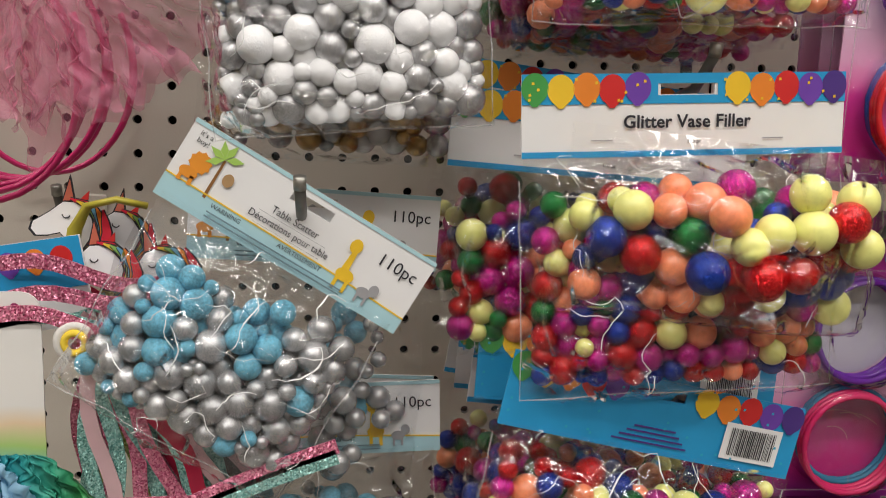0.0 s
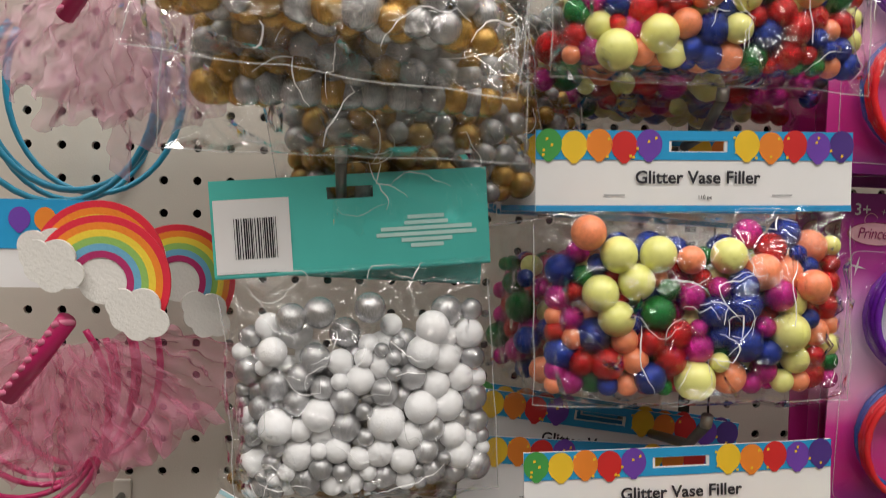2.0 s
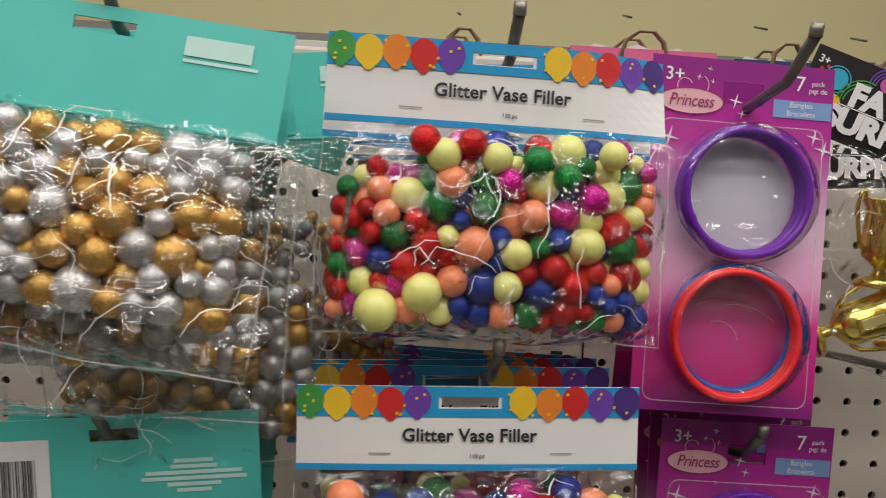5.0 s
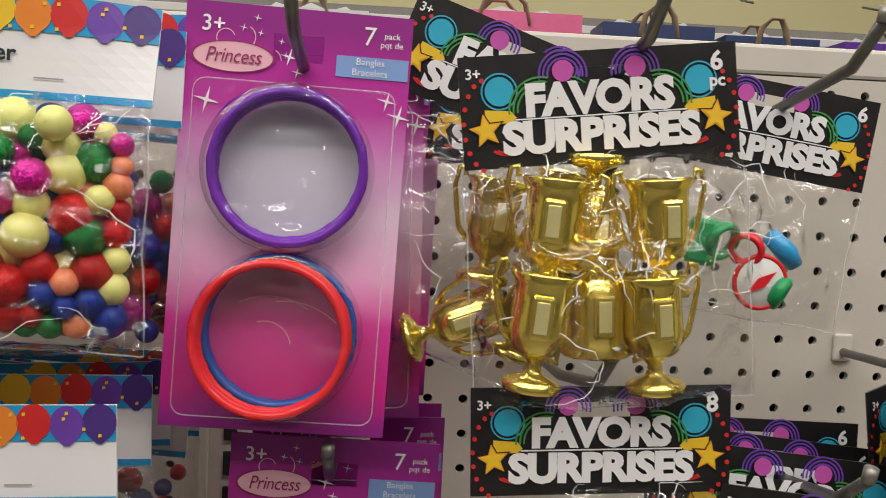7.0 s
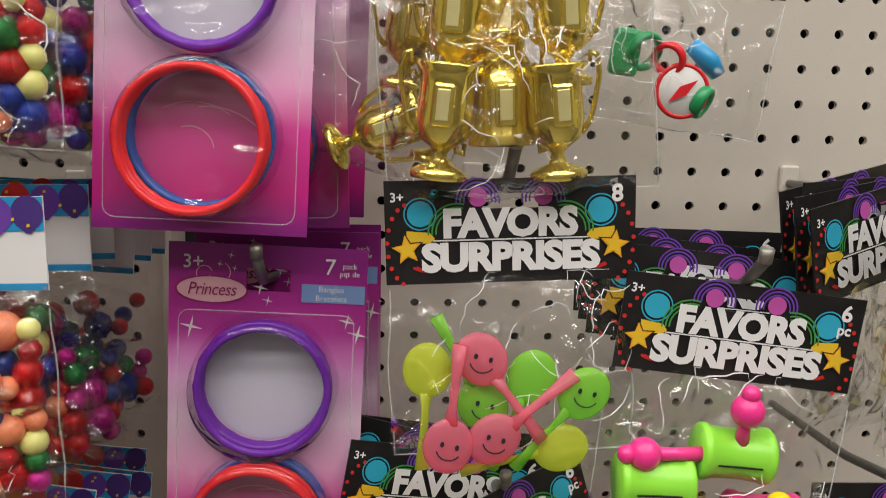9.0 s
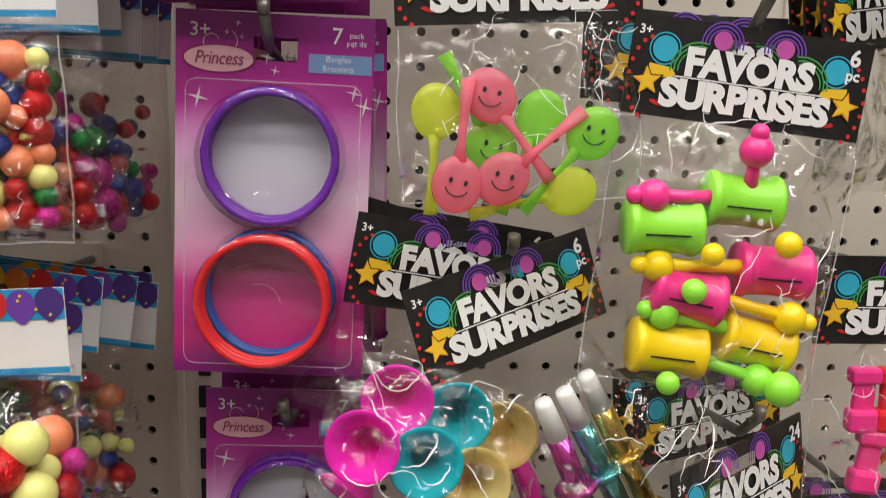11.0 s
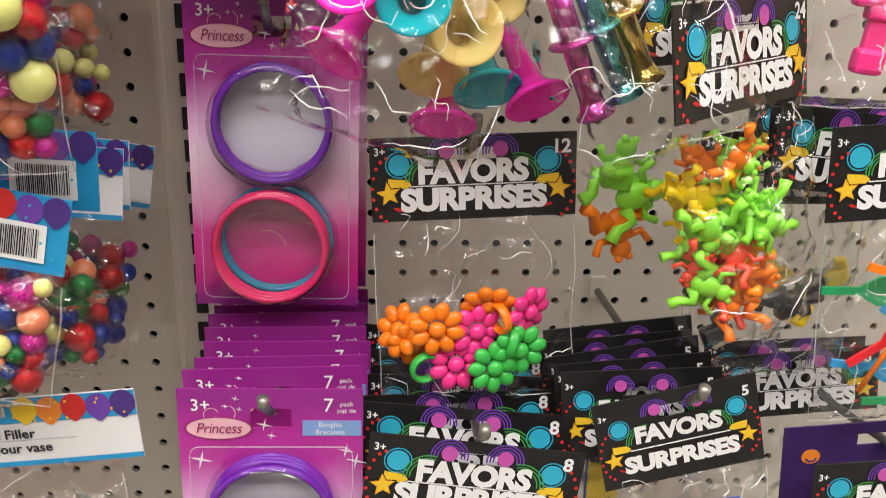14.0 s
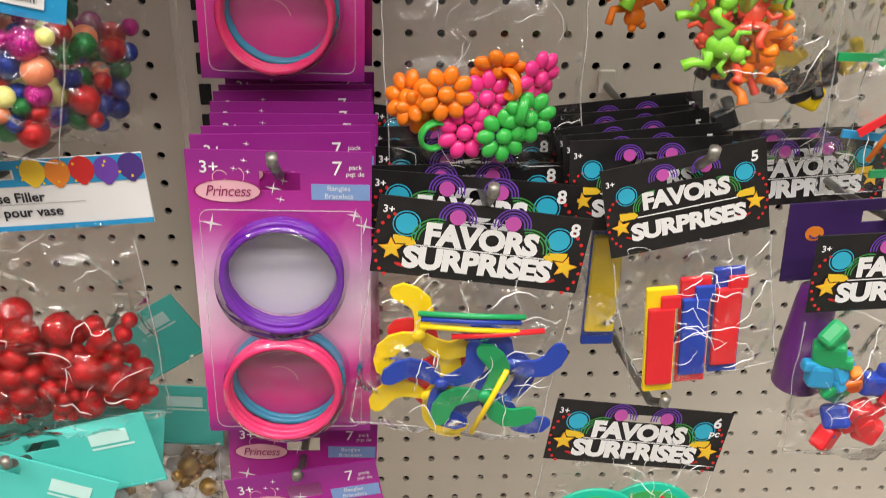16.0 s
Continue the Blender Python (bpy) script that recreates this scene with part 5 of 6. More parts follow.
def spoon_mesh():
    bm = ball(20)
    bm.transform(Matrix.Diagonal((0.0122, 0.0045, 0.0138, 1)))
    return merge(bm, sweep([(0, 0, 0.011), (0, 0, 0.020), (0, 0, 0.034), (0, 0, 0.050)], 0.0027, 10, [1.5, 0.8, 0.95, 1.5], 0.6))


for k, (x, z, x1, z1, m, up) in enumerate(((0.589, 1.226, 0.587, 1.176, T_YELLOW, 0), (0.616, 1.209, 0.594, 1.250, T_GREEN, 1), (0.639, 1.224, 0.622, 1.18, T_GREEN, 0), (0.654, 1.189, 0.611, 1.178, T_YELLOW, 0), (0.664, 1.217, 0.634, 1.182, T_GREEN, 1), (0.614, 1.234, 0.640, 1.20, T_PINK, 1), (0.621, 1.195, 0.660, 1.229, T_PINK, 1), (0.599, 1.192, 0.603, 1.237, T_PINK, 1))):
    a = math.degrees(math.atan2(x1 - x, z1 - z))
    sp = part("smiley_spoon", cached("smiley_spoon", spoon_mesh), m, t, "clear neon plastic spoon with a smile", inv @ pose(x, -0.243 - 0.0016 * k, z, 0, a, 0))
    if up:
        turn = pose(0, -0.0052, 0, 0, -a + 14, 0)
        for dx in (-0.0036, 0.0036):
            part("eye", cached("eye", lambda: disc(0.0010, 1.4, 10)), INK, sp, m=turn @ pose(dx, 0, 0.002))
        part("smile", cached("smile", lambda: band(0.0056, 0.0063, 205, 335, 16)), INK, sp, m=turn @ pose(0, 0, 0.0008))

# horns and party blowers
t = favor_bag(pose(0.624, -0.215, 1.150, -12, -12, 30), "6", FB + "turned askew, holding shiny plastic horns", 0.0, 0.12, 0.05, 0.02, 6, "pc")
favor_stack(0.607, -0.190, 1.158, 3, "6", 0.014, 14, 12, seed=9)


def horn_mesh():
    return lathe([(0.0035, 0.05), (0.0055, 0.046), (0.0065, 0.03), (0.0074, 0.018), (0.0088, 0.009), (0.0125, 0.003), (0.0185, -0.0015), (0.0202, -0.0032), (0.0205, -0.0048), (0.0195, -0.0058), (0.0170, -0.0035), (0.0115, 0.0005), (0.0084, 0.006), (0.0068, 0.018), (0.006, 0.036), (0.0, 0.037)], 32)


HORNS = ((0.556, -0.268, 1.067, C_MAG, -98, 4, -8), (0.572, -0.248, 1.084, C_MAG, -92, -6, 0), (0.586, -0.264, 1.057, C_TEAL, -100, 3, 0), (0.602, -0.243, 1.073, C_TEAL, -95, 8, 4), (0.611, -0.254, 1.042, C_GOLD, -102, 4, 6), (0.627, -0.234, 1.060, C_GOLD, -95, -8, 0),
         (0.549, -0.236, 1.030, C_MAG, -30, 40, 0), (0.598, -0.222, 1.018, C_GOLD, -45, 10, 0), (0.626, -0.220, 1.011, C_TEAL, -40, -10, 0), (0.652, -0.220, 1.005, C_MAG, -38, -24, 0), (0.604, -0.210, 0.991, C_MAG, -34, 6, 0))
inv = t.matrix_basis.inverted()
for x, y, z, m, rx, ry, rz in HORNS:
    part("horn", cached("horn", horn_mesh), m, t, "shiny clear-coloured plastic horn", inv @ pose(x, y, z, rx, ry, rz) @ Matrix.Scale(0.9, 4))
for k, (x0, z0, x1, z1, m) in enumerate(((0.644, 1.085, 0.678, 1.006, M_MAG), (0.655, 1.089, 0.694, 1.015, M_TEAL), (0.667, 1.096, 0.705, 1.022, M_GOLD))):
    y = -0.254 + 0.005 * k
    a, b = Vector((x0, y, z0)), Vector((x1, y + 0.014, z1))
    part("mouthpiece", sweep([a, a.lerp(b, 0.03), a.lerp(b, 0.27)], 0.0058, 16, [0.7, 0.82, 1.0]), WHITE_PL, t, "white plastic mouthpiece", inv)
    part("blower_tube", sweep([a.lerp(b, 0.26), a.lerp(b, 0.55), b], 0.0063, 18, [0.95, 1.0, 1.0]), m, t, "metallic foil tube", inv)
    part("blower_rim", sweep([a.lerp(b, 0.60), a.lerp(b, 0.62), a.lerp(b, 0.635)], 0.0125, 24, [0.6, 1.0, 0.85]), m, t, "metallic foil flange", inv)
    part("blower_bell", sweep([b, b + (b - a) * 0.06, b + (b - a) * 0.09], 0.0063, 18, [1.0, 1.2, 1.7]), m, t, "flared end", inv)
part("film_fold", fold_glint_lines(0.115, 0.12, 0.03, 61, 24), FOLD_GLINT, t, "", inv @ pose(0.604, -0.249, 1.098, 0, 20, 8))["kind"] = "stuff"
part("film_fold", fold_glint_lines(0.10, 0.13, 0.024, 62, 24), FOLD_GLINT, t, "", inv @ pose(0.672, -0.244, 1.102, 0, -22, -6))["kind"] = "stuff"
part("film_front", film_sheet(0.115, 0.12, 0.026, 61, crumple=0.004), FILM, t, "creased clear plastic film", inv @ pose(0.604, -0.243, 1.098, 0, 20, 8))
part("film_front", film_sheet(0.10, 0.13, 0.022, 62, crumple=0.004), FILM, t, "creased clear plastic film", inv @ pose(0.672, -0.240, 1.102, 0, -22, -6))


# flower rings
def flower_mesh():
    bm = bmesh.new()
    for k in range(8):
        a = radians(45 * k)
        b = ball(12)
        b.transform(Matrix.Rotation(a, 4, "Y") @ Matrix.Translation((0.0112, 0, 0)) @ Matrix.Diagonal((0.0060, 0.0034, 0.0046, 1)))
        merge(bm, b)
    b = ball(12)
    b.transform(Matrix.Translation((0, -0.0015, 0)) @ Matrix.Diagonal((0.0052, 0.0042, 0.0052, 1)))
    return merge(bm, b)


t = favor_bag(pose(0.623, -0.186, 0.9765, 0, -2.6, 0), "12", FB + "holding plastic flower rings", 0.125, 0.12, 0.05, 0.014, 8)
inv = t.matrix_basis.inverted()
for k, (x, z, m, rx, rz) in enumerate(((0.581, 0.859, P_ORANGE, -20, -40), (0.590, 0.851, P_ORANGE, 20, 10), (0.634, 0.877, P_ORANGE, 40, 20), (0.658, 0.873, P_PINK, 15, 50), (0.627, 0.861, P_PINK, 0, 15), (0.615, 0.840, P_PINK, -15, -10), (0.653, 0.850, P_LEAF, 25, 35), (0.638, 0.839, P_LEAF, -10, 5), (0.603, 0.865, P_ORANGE, 0, 5))):
    part("flower", cached("flower", flower_mesh), m, t, "glossy plastic flower of a toy ring", inv @ pose(x, -0.196 - 0.0015 * k, z, rx, 13 * k, rz))
for x, z, m, rz in ((0.597, 0.838, P_LEAF, 20), (0.640, 0.870, P_ORANGE, -60), (0.649, 0.855, P_LEAF, 80)):
    part("finger_ring", cached("finger_ring", lambda: torus(0.0088, 0.0016, 28, 8, 2.0)), m, t, "plastic ring band", inv @ pose(x, -0.204, z, 10, 0, rz))


# propellers
def propeller_mesh():
    bm = lathe([(0, -0.003), (0.0045, -0.003), (0.005, 0.0), (0.0045, 0.003), (0, 0.003)], 16)
    bm.transform(pose(0, 0, 0, 90))
    for k in range(3):
        b = blade([(0, 0.003), (0.003, 0.010), (0.0045, 0.018), (0.003, 0.026), (-0.003, 0.0325), (-0.010, 0.036), (-0.0155, 0.0365), (-0.0175, 0.0362)], [0.0035, 0.0058, 0.0072, 0.0078, 0.0078, 0.0072, 0.0045, 0.0015])
        merge(bm, b, Matrix.Rotation(radians(120 * k + 8), 4, "Y"))
    return bm


t = favor_bag(pose(0.627, -0.242, 0.8085, 0, 7.5, 0), "8", FB + "holding plastic propeller toys and sticks", 0.118, 0.126, 0.05, 0.016, 10)
for k, (x, z, m, ry) in enumerate(((0.012, -0.126, P_DGREEN, 0), (-0.016, -0.122, P_BLUE, 40), (0.024, -0.105, P_BLUE, 75), (-0.034, -0.092, P_YELLOW, 100), (-0.022, -0.138, P_YELLOW, 20), (-0.02, -0.11, P_RED, 70), (0.03, -0.14, P_BLUE, 10))):
    part("propeller", cached("propeller", propeller_mesh), m, t, "three-bladed plastic propeller", pose(x + 0.006, -0.015 + 0.0028 * k, z + 0.004, 0, ry, 0) @ Matrix.Scale(0.86, 4))
for x0, z0, x1, z1, m in ((-0.030, -0.0745, 0.030, -0.0715, P_YELLOW), (-0.032, -0.066, 0.032, -0.061, P_DGREEN), (-0.030, -0.0695, 0.030, -0.065, P_BLUE), (0.028, -0.100, 0.014, -0.150, P_YELLOW), (-0.01, -0.08, 0.045, -0.069, P_RED)):
    part("stick", sweep([(x0, -0.017, z0), ((x0 + x1) / 2, -0.018, (z0 + z1) / 2), (x1, -0.017, z1)], 0.0018, 8), m, t, "thin plastic stick")
favor_stack(0.622, -0.232, 0.813, 6, "8", 0.019, 2, 0, 0.126, 0.05, seed=12, drop=0.0015)

# small rings further out
t = favor_bag(pose(0.734, -0.152, 1.470, 0, 8, 0), "6", FB + "holding a few plastic rings", 0.085, 0.12, 0.05, 0.008, 14)
for x, z, m, rz, R in ((-0.014, -0.090, P_DGREEN, 30, 0.0095), (0.000, -0.092, P_RED, -30, 0.008), (0.023, -0.112, P_DGREEN, 60, 0.008)):
    part("finger_ring", torus(R, 0.002, 26, 8, 1.8), m, t, "plastic ring band", pose(x, -0.006, z, 20, 0, rz))
part("ring_top", box(0.016, 0.010, 0.026, 0.003, (-0.024, -0.004, -0.092)), P_DGREEN, t, "green plastic ring top")
part("ring_top", lathe([(0, 0), (0.014, 0), (0.0145, 0.002), (0.013, 0.004), (0, 0.0035)], 26), WHITE_PL, t, "white disc with a red rim", pose(0.010, -0.006, -0.108, 90))
part("ring_rim", torus(0.0142, 0.0014, 30, 8), P_RED, t, "red rim", pose(0.010, -0.009, -0.108))
part("ring_mark", plate(star_pts(0.010, 2, 0.3, 90), 0.0003), P_RED, t, "red mark", pose(0.010, -0.0115, -0.108, 0, 45, 0))
part("ring_top", sweep([(0.012, -0.004, -0.082), (0.024, -0.004, -0.090), (0.030, -0.004, -0.096)], 0.006, 12, [0.8, 1, 0.7]), P_CYAN, t, "blue plastic piece")


# knock-ball hammers
def drum_mesh():
    bm = lathe([(0.0, -0.0165), (0.0118, -0.0165), (0.0128, -0.0152), (0.0128, -0.0128), (0.0118, -0.0118), (0.0112, 0.0), (0.0118, 0.0118), (0.0128, 0.0128), (0.0128, 0.0152), (0.0118, 0.0165), (0.0, 0.0165)], 24)
    return bm


def knob_stick(p0, p1, y, r=0.0034):
    """A rod with a ball at its far end and a small button beyond it."""
    a, b = Vector((p0[0], y, p0[1])), Vector((p1[0], y - 0.003, p1[1]))
    d = (b - a).normalized()
    bm = sweep([a, a.lerp(b, 0.5), b], r, 12, [1.15, 0.9, 1.2])
    merge(bm, ball(16), Matrix.Translation(b) @ Matrix.Scale(0.0082, 4))
    return merge(bm, ball(12), Matrix.Translation(b + d * 0.009) @ Matrix.Scale(0.0046, 4))


t = favor_bag(pose(0.7445, -0.238, 1.2685, 0, 6.5, 0), "6", FB + "holding bright plastic knock-ball toys", 0.14, 0.12, 0.048, 0.02, 16, "pc", 0.122)
inv = t.matrix_basis.inverted()
for k, (x, z, ry, m) in enumerate(((0.7405, 1.185, 95, P_GREEN), (0.7005, 1.172, 92, P_GREEN), (0.758, 1.150, 94, P_PINK), (0.714, 1.139, 102, P_PINK), (0.752, 1.114, 102, P_YELLOW), (0.7065, 1.111, 97, P_YELLOW))):
    y = -0.244 - 0.004 * (k % 2)
    at = inv @ pose(x, y, z, 0, ry, 0) @ Matrix.Scale(1.1, 4)
    part("toy_drum", cached("drum", drum_mesh), m, t, "bright plastic barrel", at)
    part("toy_slit", cached("slit", lambda: box(0.0007, 0.001, 0.020, 0)), P_BLACK, t, "", at @ pose(0.002, -0.0114, 0.0))
for p0, p1, m in (((0.724, 1.187), (0.694, 1.188), P_PINK), ((0.740, 1.153), (0.698, 1.154), P_YELLOW), ((0.731, 1.137), (0.766, 1.128), P_YELLOW), ((0.734, 1.122), (0.702, 1.130), P_GREEN), ((0.723, 1.106), (0.752, 1.096), P_GREEN), ((0.742, 1.192), (0.743, 1.210), P_PINK)):
    part("toy_handle", knob_stick(p0, p1, -0.250), m, t, "plastic handle with a ball end", inv)
for x, z, m, r in ((0.7585, 1.166, P_YELLOW, 0.0065), (0.714, 1.143, P_GREEN, 0.0062), (0.704, 1.097, P_GREEN, 0.0058), (0.722, 1.161, P_YELLOW, 0.0056), (0.761, 1.094, P_GREEN, 0.0088)):
    part("toy_ball", BALL_ME, m, t, "plastic ball", inv @ pose(x, -0.262, z) @ Matrix.Scale(r, 4))
favor_stack(0.735, -0.22, 1.277, 3, "6", 0.025, 3, 0, seed=15)


# stretchy frogs
def frog_mesh():
    bm = ball(12)
    bm.transform(Matrix.Diagonal((0.0062, 0.0042, 0.0085, 1)))
    b = ball(10)
    merge(bm, b, Matrix.Translation((0, -0.001, 0.0095)) @ Matrix.Diagonal((0.0048, 0.0036, 0.0042, 1)))
    for s in (-1, 1):
        merge(bm, sweep([(s * 0.004, 0, -0.005), (s * 0.011, 0, -0.002), (s * 0.012, -0.002, -0.010), (s * 0.016, -0.002, -0.0135)], 0.0027, 6, [1.4, 1.1, 0.9, 1.2]))
        merge(bm, sweep([(s * 0.004, 0, 0.005), (s * 0.010, -0.001, 0.004), (s * 0.013, -0.002, 0.009)], 0.0017, 6))
        e = ball(8)
        merge(bm, e, Matrix.Translation((s * 0.0025, -0.0025, 0.013)) @ Matrix.Scale(0.0018, 4))
    return bm


t = favor_bag(pose(0.753, -0.236, 1.057, -8, -1, 40), "24", FB + "turned edge-on, holding neon plastic frogs", 0.0, 0.13, 0.055, 0.02, 18)
inv = t.matrix_basis.inverted()
P_NEON = plas("pale_lime_plastic", (0.42, 0.85, 0.16))
P_CORAL = plas("coral_plastic", (0.92, 0.09, 0.05))
rng = random.Random(19)
for k in range(34):
    v = (k + 0.5) / 34
    x, z = 0.757 + 0.012 * v + rng.uniform(-0.030, 0.030) * min(1.0, 0.55 + 1.4 * v) * (1.15 - 0.75 * v), 0.974 - 0.088 * v
    m = rng.choice((P_GREEN, P_YELLOW, P_ORANGE)) if v < 0.2 else (rng.choice((P_GREEN, P_YELLOW, P_NEON)) if v < 0.6 else rng.choice((P_ORANGE, P_CORAL, P_CORAL, P_GREEN)))
    part("frog", cached("frog", frog_mesh), m, t, "neon soft plastic frog", inv @ pose(x, -0.215 + rng.uniform(-0.016, 0.010), z, rng.uniform(-40, 40), rng.uniform(0, 360), rng.uniform(-50, 50)) @ Matrix.Scale(rng.uniform(0.9, 1.15), 4))
for x, z, m, ry in ((0.714, 0.952, P_GREEN, 10), (0.716, 0.916, P_ORANGE, 170), (0.724, 0.936, P_GREEN, 80)):
    part("frog", cached("frog", frog_mesh), m, t, "neon soft plastic frog", inv @ pose(x, -0.17, z, 0, ry, 20) @ Matrix.Scale(1.5, 4))
part("film_fold", fold_glint_lines(0.085, 0.135, 0.02, 63, 10), FOLD_GLINT, t, "", inv @ pose(0.764, -0.222, 1.0, 0, -8, 10))["kind"] = "stuff"
part("film_front", film_sheet(0.085, 0.135, 0.02, 63, crumple=0.003), FILM, t, "creased clear plastic film", inv @ pose(0.764, -0.222, 1.0, 0, -8, 10))
favor_stack(0.765, -0.17, 1.062, 2, "24", 0.03, -4, 20, seed=20)

# sliding rulers
t = favor_bag(pose(0.737, -0.240, 0.8405, 0, -13, 0), "5", FB + "holding flat coloured plastic slide toys", 0.105, 0.096, 0.058, 0.012, 22)
inv = t.matrix_basis.inverted()
for x, m, ms, y in ((0.737, P_YELLOW, P_RED, -0.25), (0.758, P_RED, P_BLUE, -0.247), (0.779, P_BLUE, P_RED, -0.244)):
    z = 0.721 + (x - 0.737) * 0.25
    part("toy_case", box(0.019, 0.004, 0.076, 0.0012), m, t, "flat plastic case", inv @ pose(x, y, z, 0, -5, 0))
    part("toy_slide", box(0.0165, 0.004, 0.056, 0.0012), ms, t, "flat plastic slide", inv @ pose(x, y - 0.003, z - 0.003, 0, -5, 0))
    part("toy_tab", box(0.012, 0.003, 0.009, 0.001), ms, t, "flat plastic tab", inv @ pose(x + 0.0025, y - 0.003, z + 0.029, 0, -5, 0))
favor_stack(0.722, -0.228, 0.838, 5, "5", 0.013, -7, 0, 0.096, 0.058, seed=23, drop=0.002)
s = thing("slide_toy_bag", pose(0.711, -0.2, 0.73), "yellow and blue flat plastic slide toy, further back", "toy bag", "party favour bags")
part("toy_case", box(0.022, 0.004, 0.088, 0.0012), P_BLUE, s)
part("toy_slide", box(0.020, 0.004, 0.072, 0.0012, (0, -0.003, 0.004)), P_YELLOW, s)
part("header_card", box(0.06, 0.0012, 0.03, 0, (0.02, 0.004, 0.058)), BLACK_PR, s)

# green discs on the lowest hook
t = favor_bag(pose(0.741, -0.236, 0.659, 0, 7, 0), "6", FB + "holding green printed discs", 0.09, 0.122, 0.05, 0.008, 25, "pc")
for k, (x, z) in enumerate(((-0.018, -0.100), (0.022, -0.095))):
    d = part("party_disc", lathe([(0, 0), (0.034, 0), (0.0355, 0.0015), (0.034, 0.003), (0, 0.003)], 36), plas("sea_green_plastic", (0.01, 0.42, 0.28)), t, "green plastic disc", pose(x, -0.008 + 0.005 * k, z, 90))
    part("disc_print", disc(0.029, 1, 32), plas("leaf_green_plastic", (0.05, 0.45, 0.12)), d, m=pose(0, 0, 0.0034, -90))
    rng = random.Random(3 + k)
    for c, col in enumerate((P_RED, YELLOW_PR, WHITE_PR)):
        bm = bmesh.new()
        for q in range(9):
            a, r = rng.uniform(0, 6.28), rng.uniform(0.003, 0.026)
            merge(bm, plate([(r * math.cos(a) + u, r * math.sin(a) + v) for u, v in ((-0.002, 0), (0, 0.0018), (0.0025, 0), (0, -0.0015))], 0.0), Matrix.Identity(4))
        part("confetti_print", bm, col, d, m=pose(0, 0, 0.0040 + 0.0002 * c, -90))

# the column at the far right
favor_stack(0.826, -0.21, 1.312, 4, "6", 0.012, -4, 30, seed=30)
t = favor_bag(pose(0.862, -0.225, 1.322, 0, -2, 25), "6", FB + "beside a fan of more headers", 0.09, 0.12, 0.05, 0.012, 31)
for x, z, m in ((0.0, -0.08, P_YELLOW), (0.02, -0.1, P_ORANGE), (-0.02, -0.105, P_YELLOW), (0.0, -0.12, P_DGREEN), (0.03, -0.12, P_RED)):
    part("toy_ball", BALL_ME, m, t, "plastic ball", pose(x, -0.006, z) @ Matrix.Scale(0.014, 4))
t = favor_bag(pose(0.863, -0.202, 1.151, 0, 0, 0), "6", FB + "holding red and orange whistles", 0.11, 0.12, 0.05, 0.014, 33)
for x, z, m, ry in ((-0.032, -0.082, P_PINK, 0), (-0.016, -0.082, P_RED, 0), (0.004, -0.084, P_ORANGE, 0), (-0.026, -0.118, P_PINK, 8), (-0.004, -0.120, P_ORANGE, -5)):
    part("whistle", (lambda b: merge(merge(b, box(0.017, 0.010, 0.009, 0.002, (0, 0, 0.016))), box(0.0125, 0.006, 0.03, 0.002, (0, 0, 0.0))))(box(0.017, 0.011, 0.014, 0.003, (0, 0, -0.010))), m, t, "bright plastic whistle", pose(x, -0.007, z, 0, ry, 0))
t = favor_bag(pose(0.882, -0.210, 0.991, 0, -4, 0), "6", FB + "holding paddles and sticks", 0.135, 0.12, 0.056, 0.018, 35)
for k, (x, z, m, ry) in enumerate(((-0.010, -0.094, P_ORANGE, 110), (-0.005, -0.135, P_CYAN, 130), (-0.022, -0.150, P_CYAN, 100), (-0.03, -0.10, P_DGREEN, 95), (-0.02, -0.12, P_RED, 60), (0.01, -0.165, P_ORANGE, 120), (0.0, -0.172, P_DGREEN, 92), (0.02, -0.11, P_BLUE, 30))):
    part("paddle", cached("paddle", lambda: blade([(0, -0.05), (0, -0.022), (0, -0.018), (0, -0.008), (0, 0.012), (0, 0.02), (0, 0.024), (0, 0.0255)], [0.0028, 0.0028, 0.006, 0.011, 0.011, 0.0085, 0.005, 0.002])), m, t, "flat plastic paddle", pose(x + 0.012, -0.014 + 0.003 * (k % 4), z, 0, ry, 0) @ Matrix.Scale(0.85, 4))
part("stick", sweep([(-0.038, -0.016, -0.158), (-0.022, -0.02, -0.125), (-0.012, -0.018, -0.105)], 0.0028, 8, flat=0.6), P_ORANGE, t, "orange plastic stick")
favor_stack(0.865, -0.19, 0.985, 3, "6", 0.02, 4, 6, seed=36)
t = favor_bag(pose(0.893, -0.232, 0.787, 0, -3, 0), "6", FB + "holding red, blue and green building toys", 0.12, 0.12, 0.055, 0.02, 38)
rng = random.Random(40)
for k in range(22):
    x, z = rng.uniform(-0.048, 0.04), -rng.uniform(0.066, 0.155)
    m = P_DGREEN if z > -0.085 else (P_CYAN if z > -0.105 else rng.choice((P_RED, P_RED, P_BLUE, P_ORANGE, P_DGREEN)))
    part("toy_block", cached(("toyblock", k % 4), lambda k=k: (lambda b: merge(b, box(0.008, 0.008, 0.010, 0.002, (0.006, 0, 0.010))))(box(0.018, 0.012, 0.015 + 0.002 * (k % 4), 0.003))), m, t, "moulded plastic toy piece", pose(x, -0.008, z, rng.uniform(-30, 30), rng.uniform(0, 360), rng.uniform(-30, 30)))
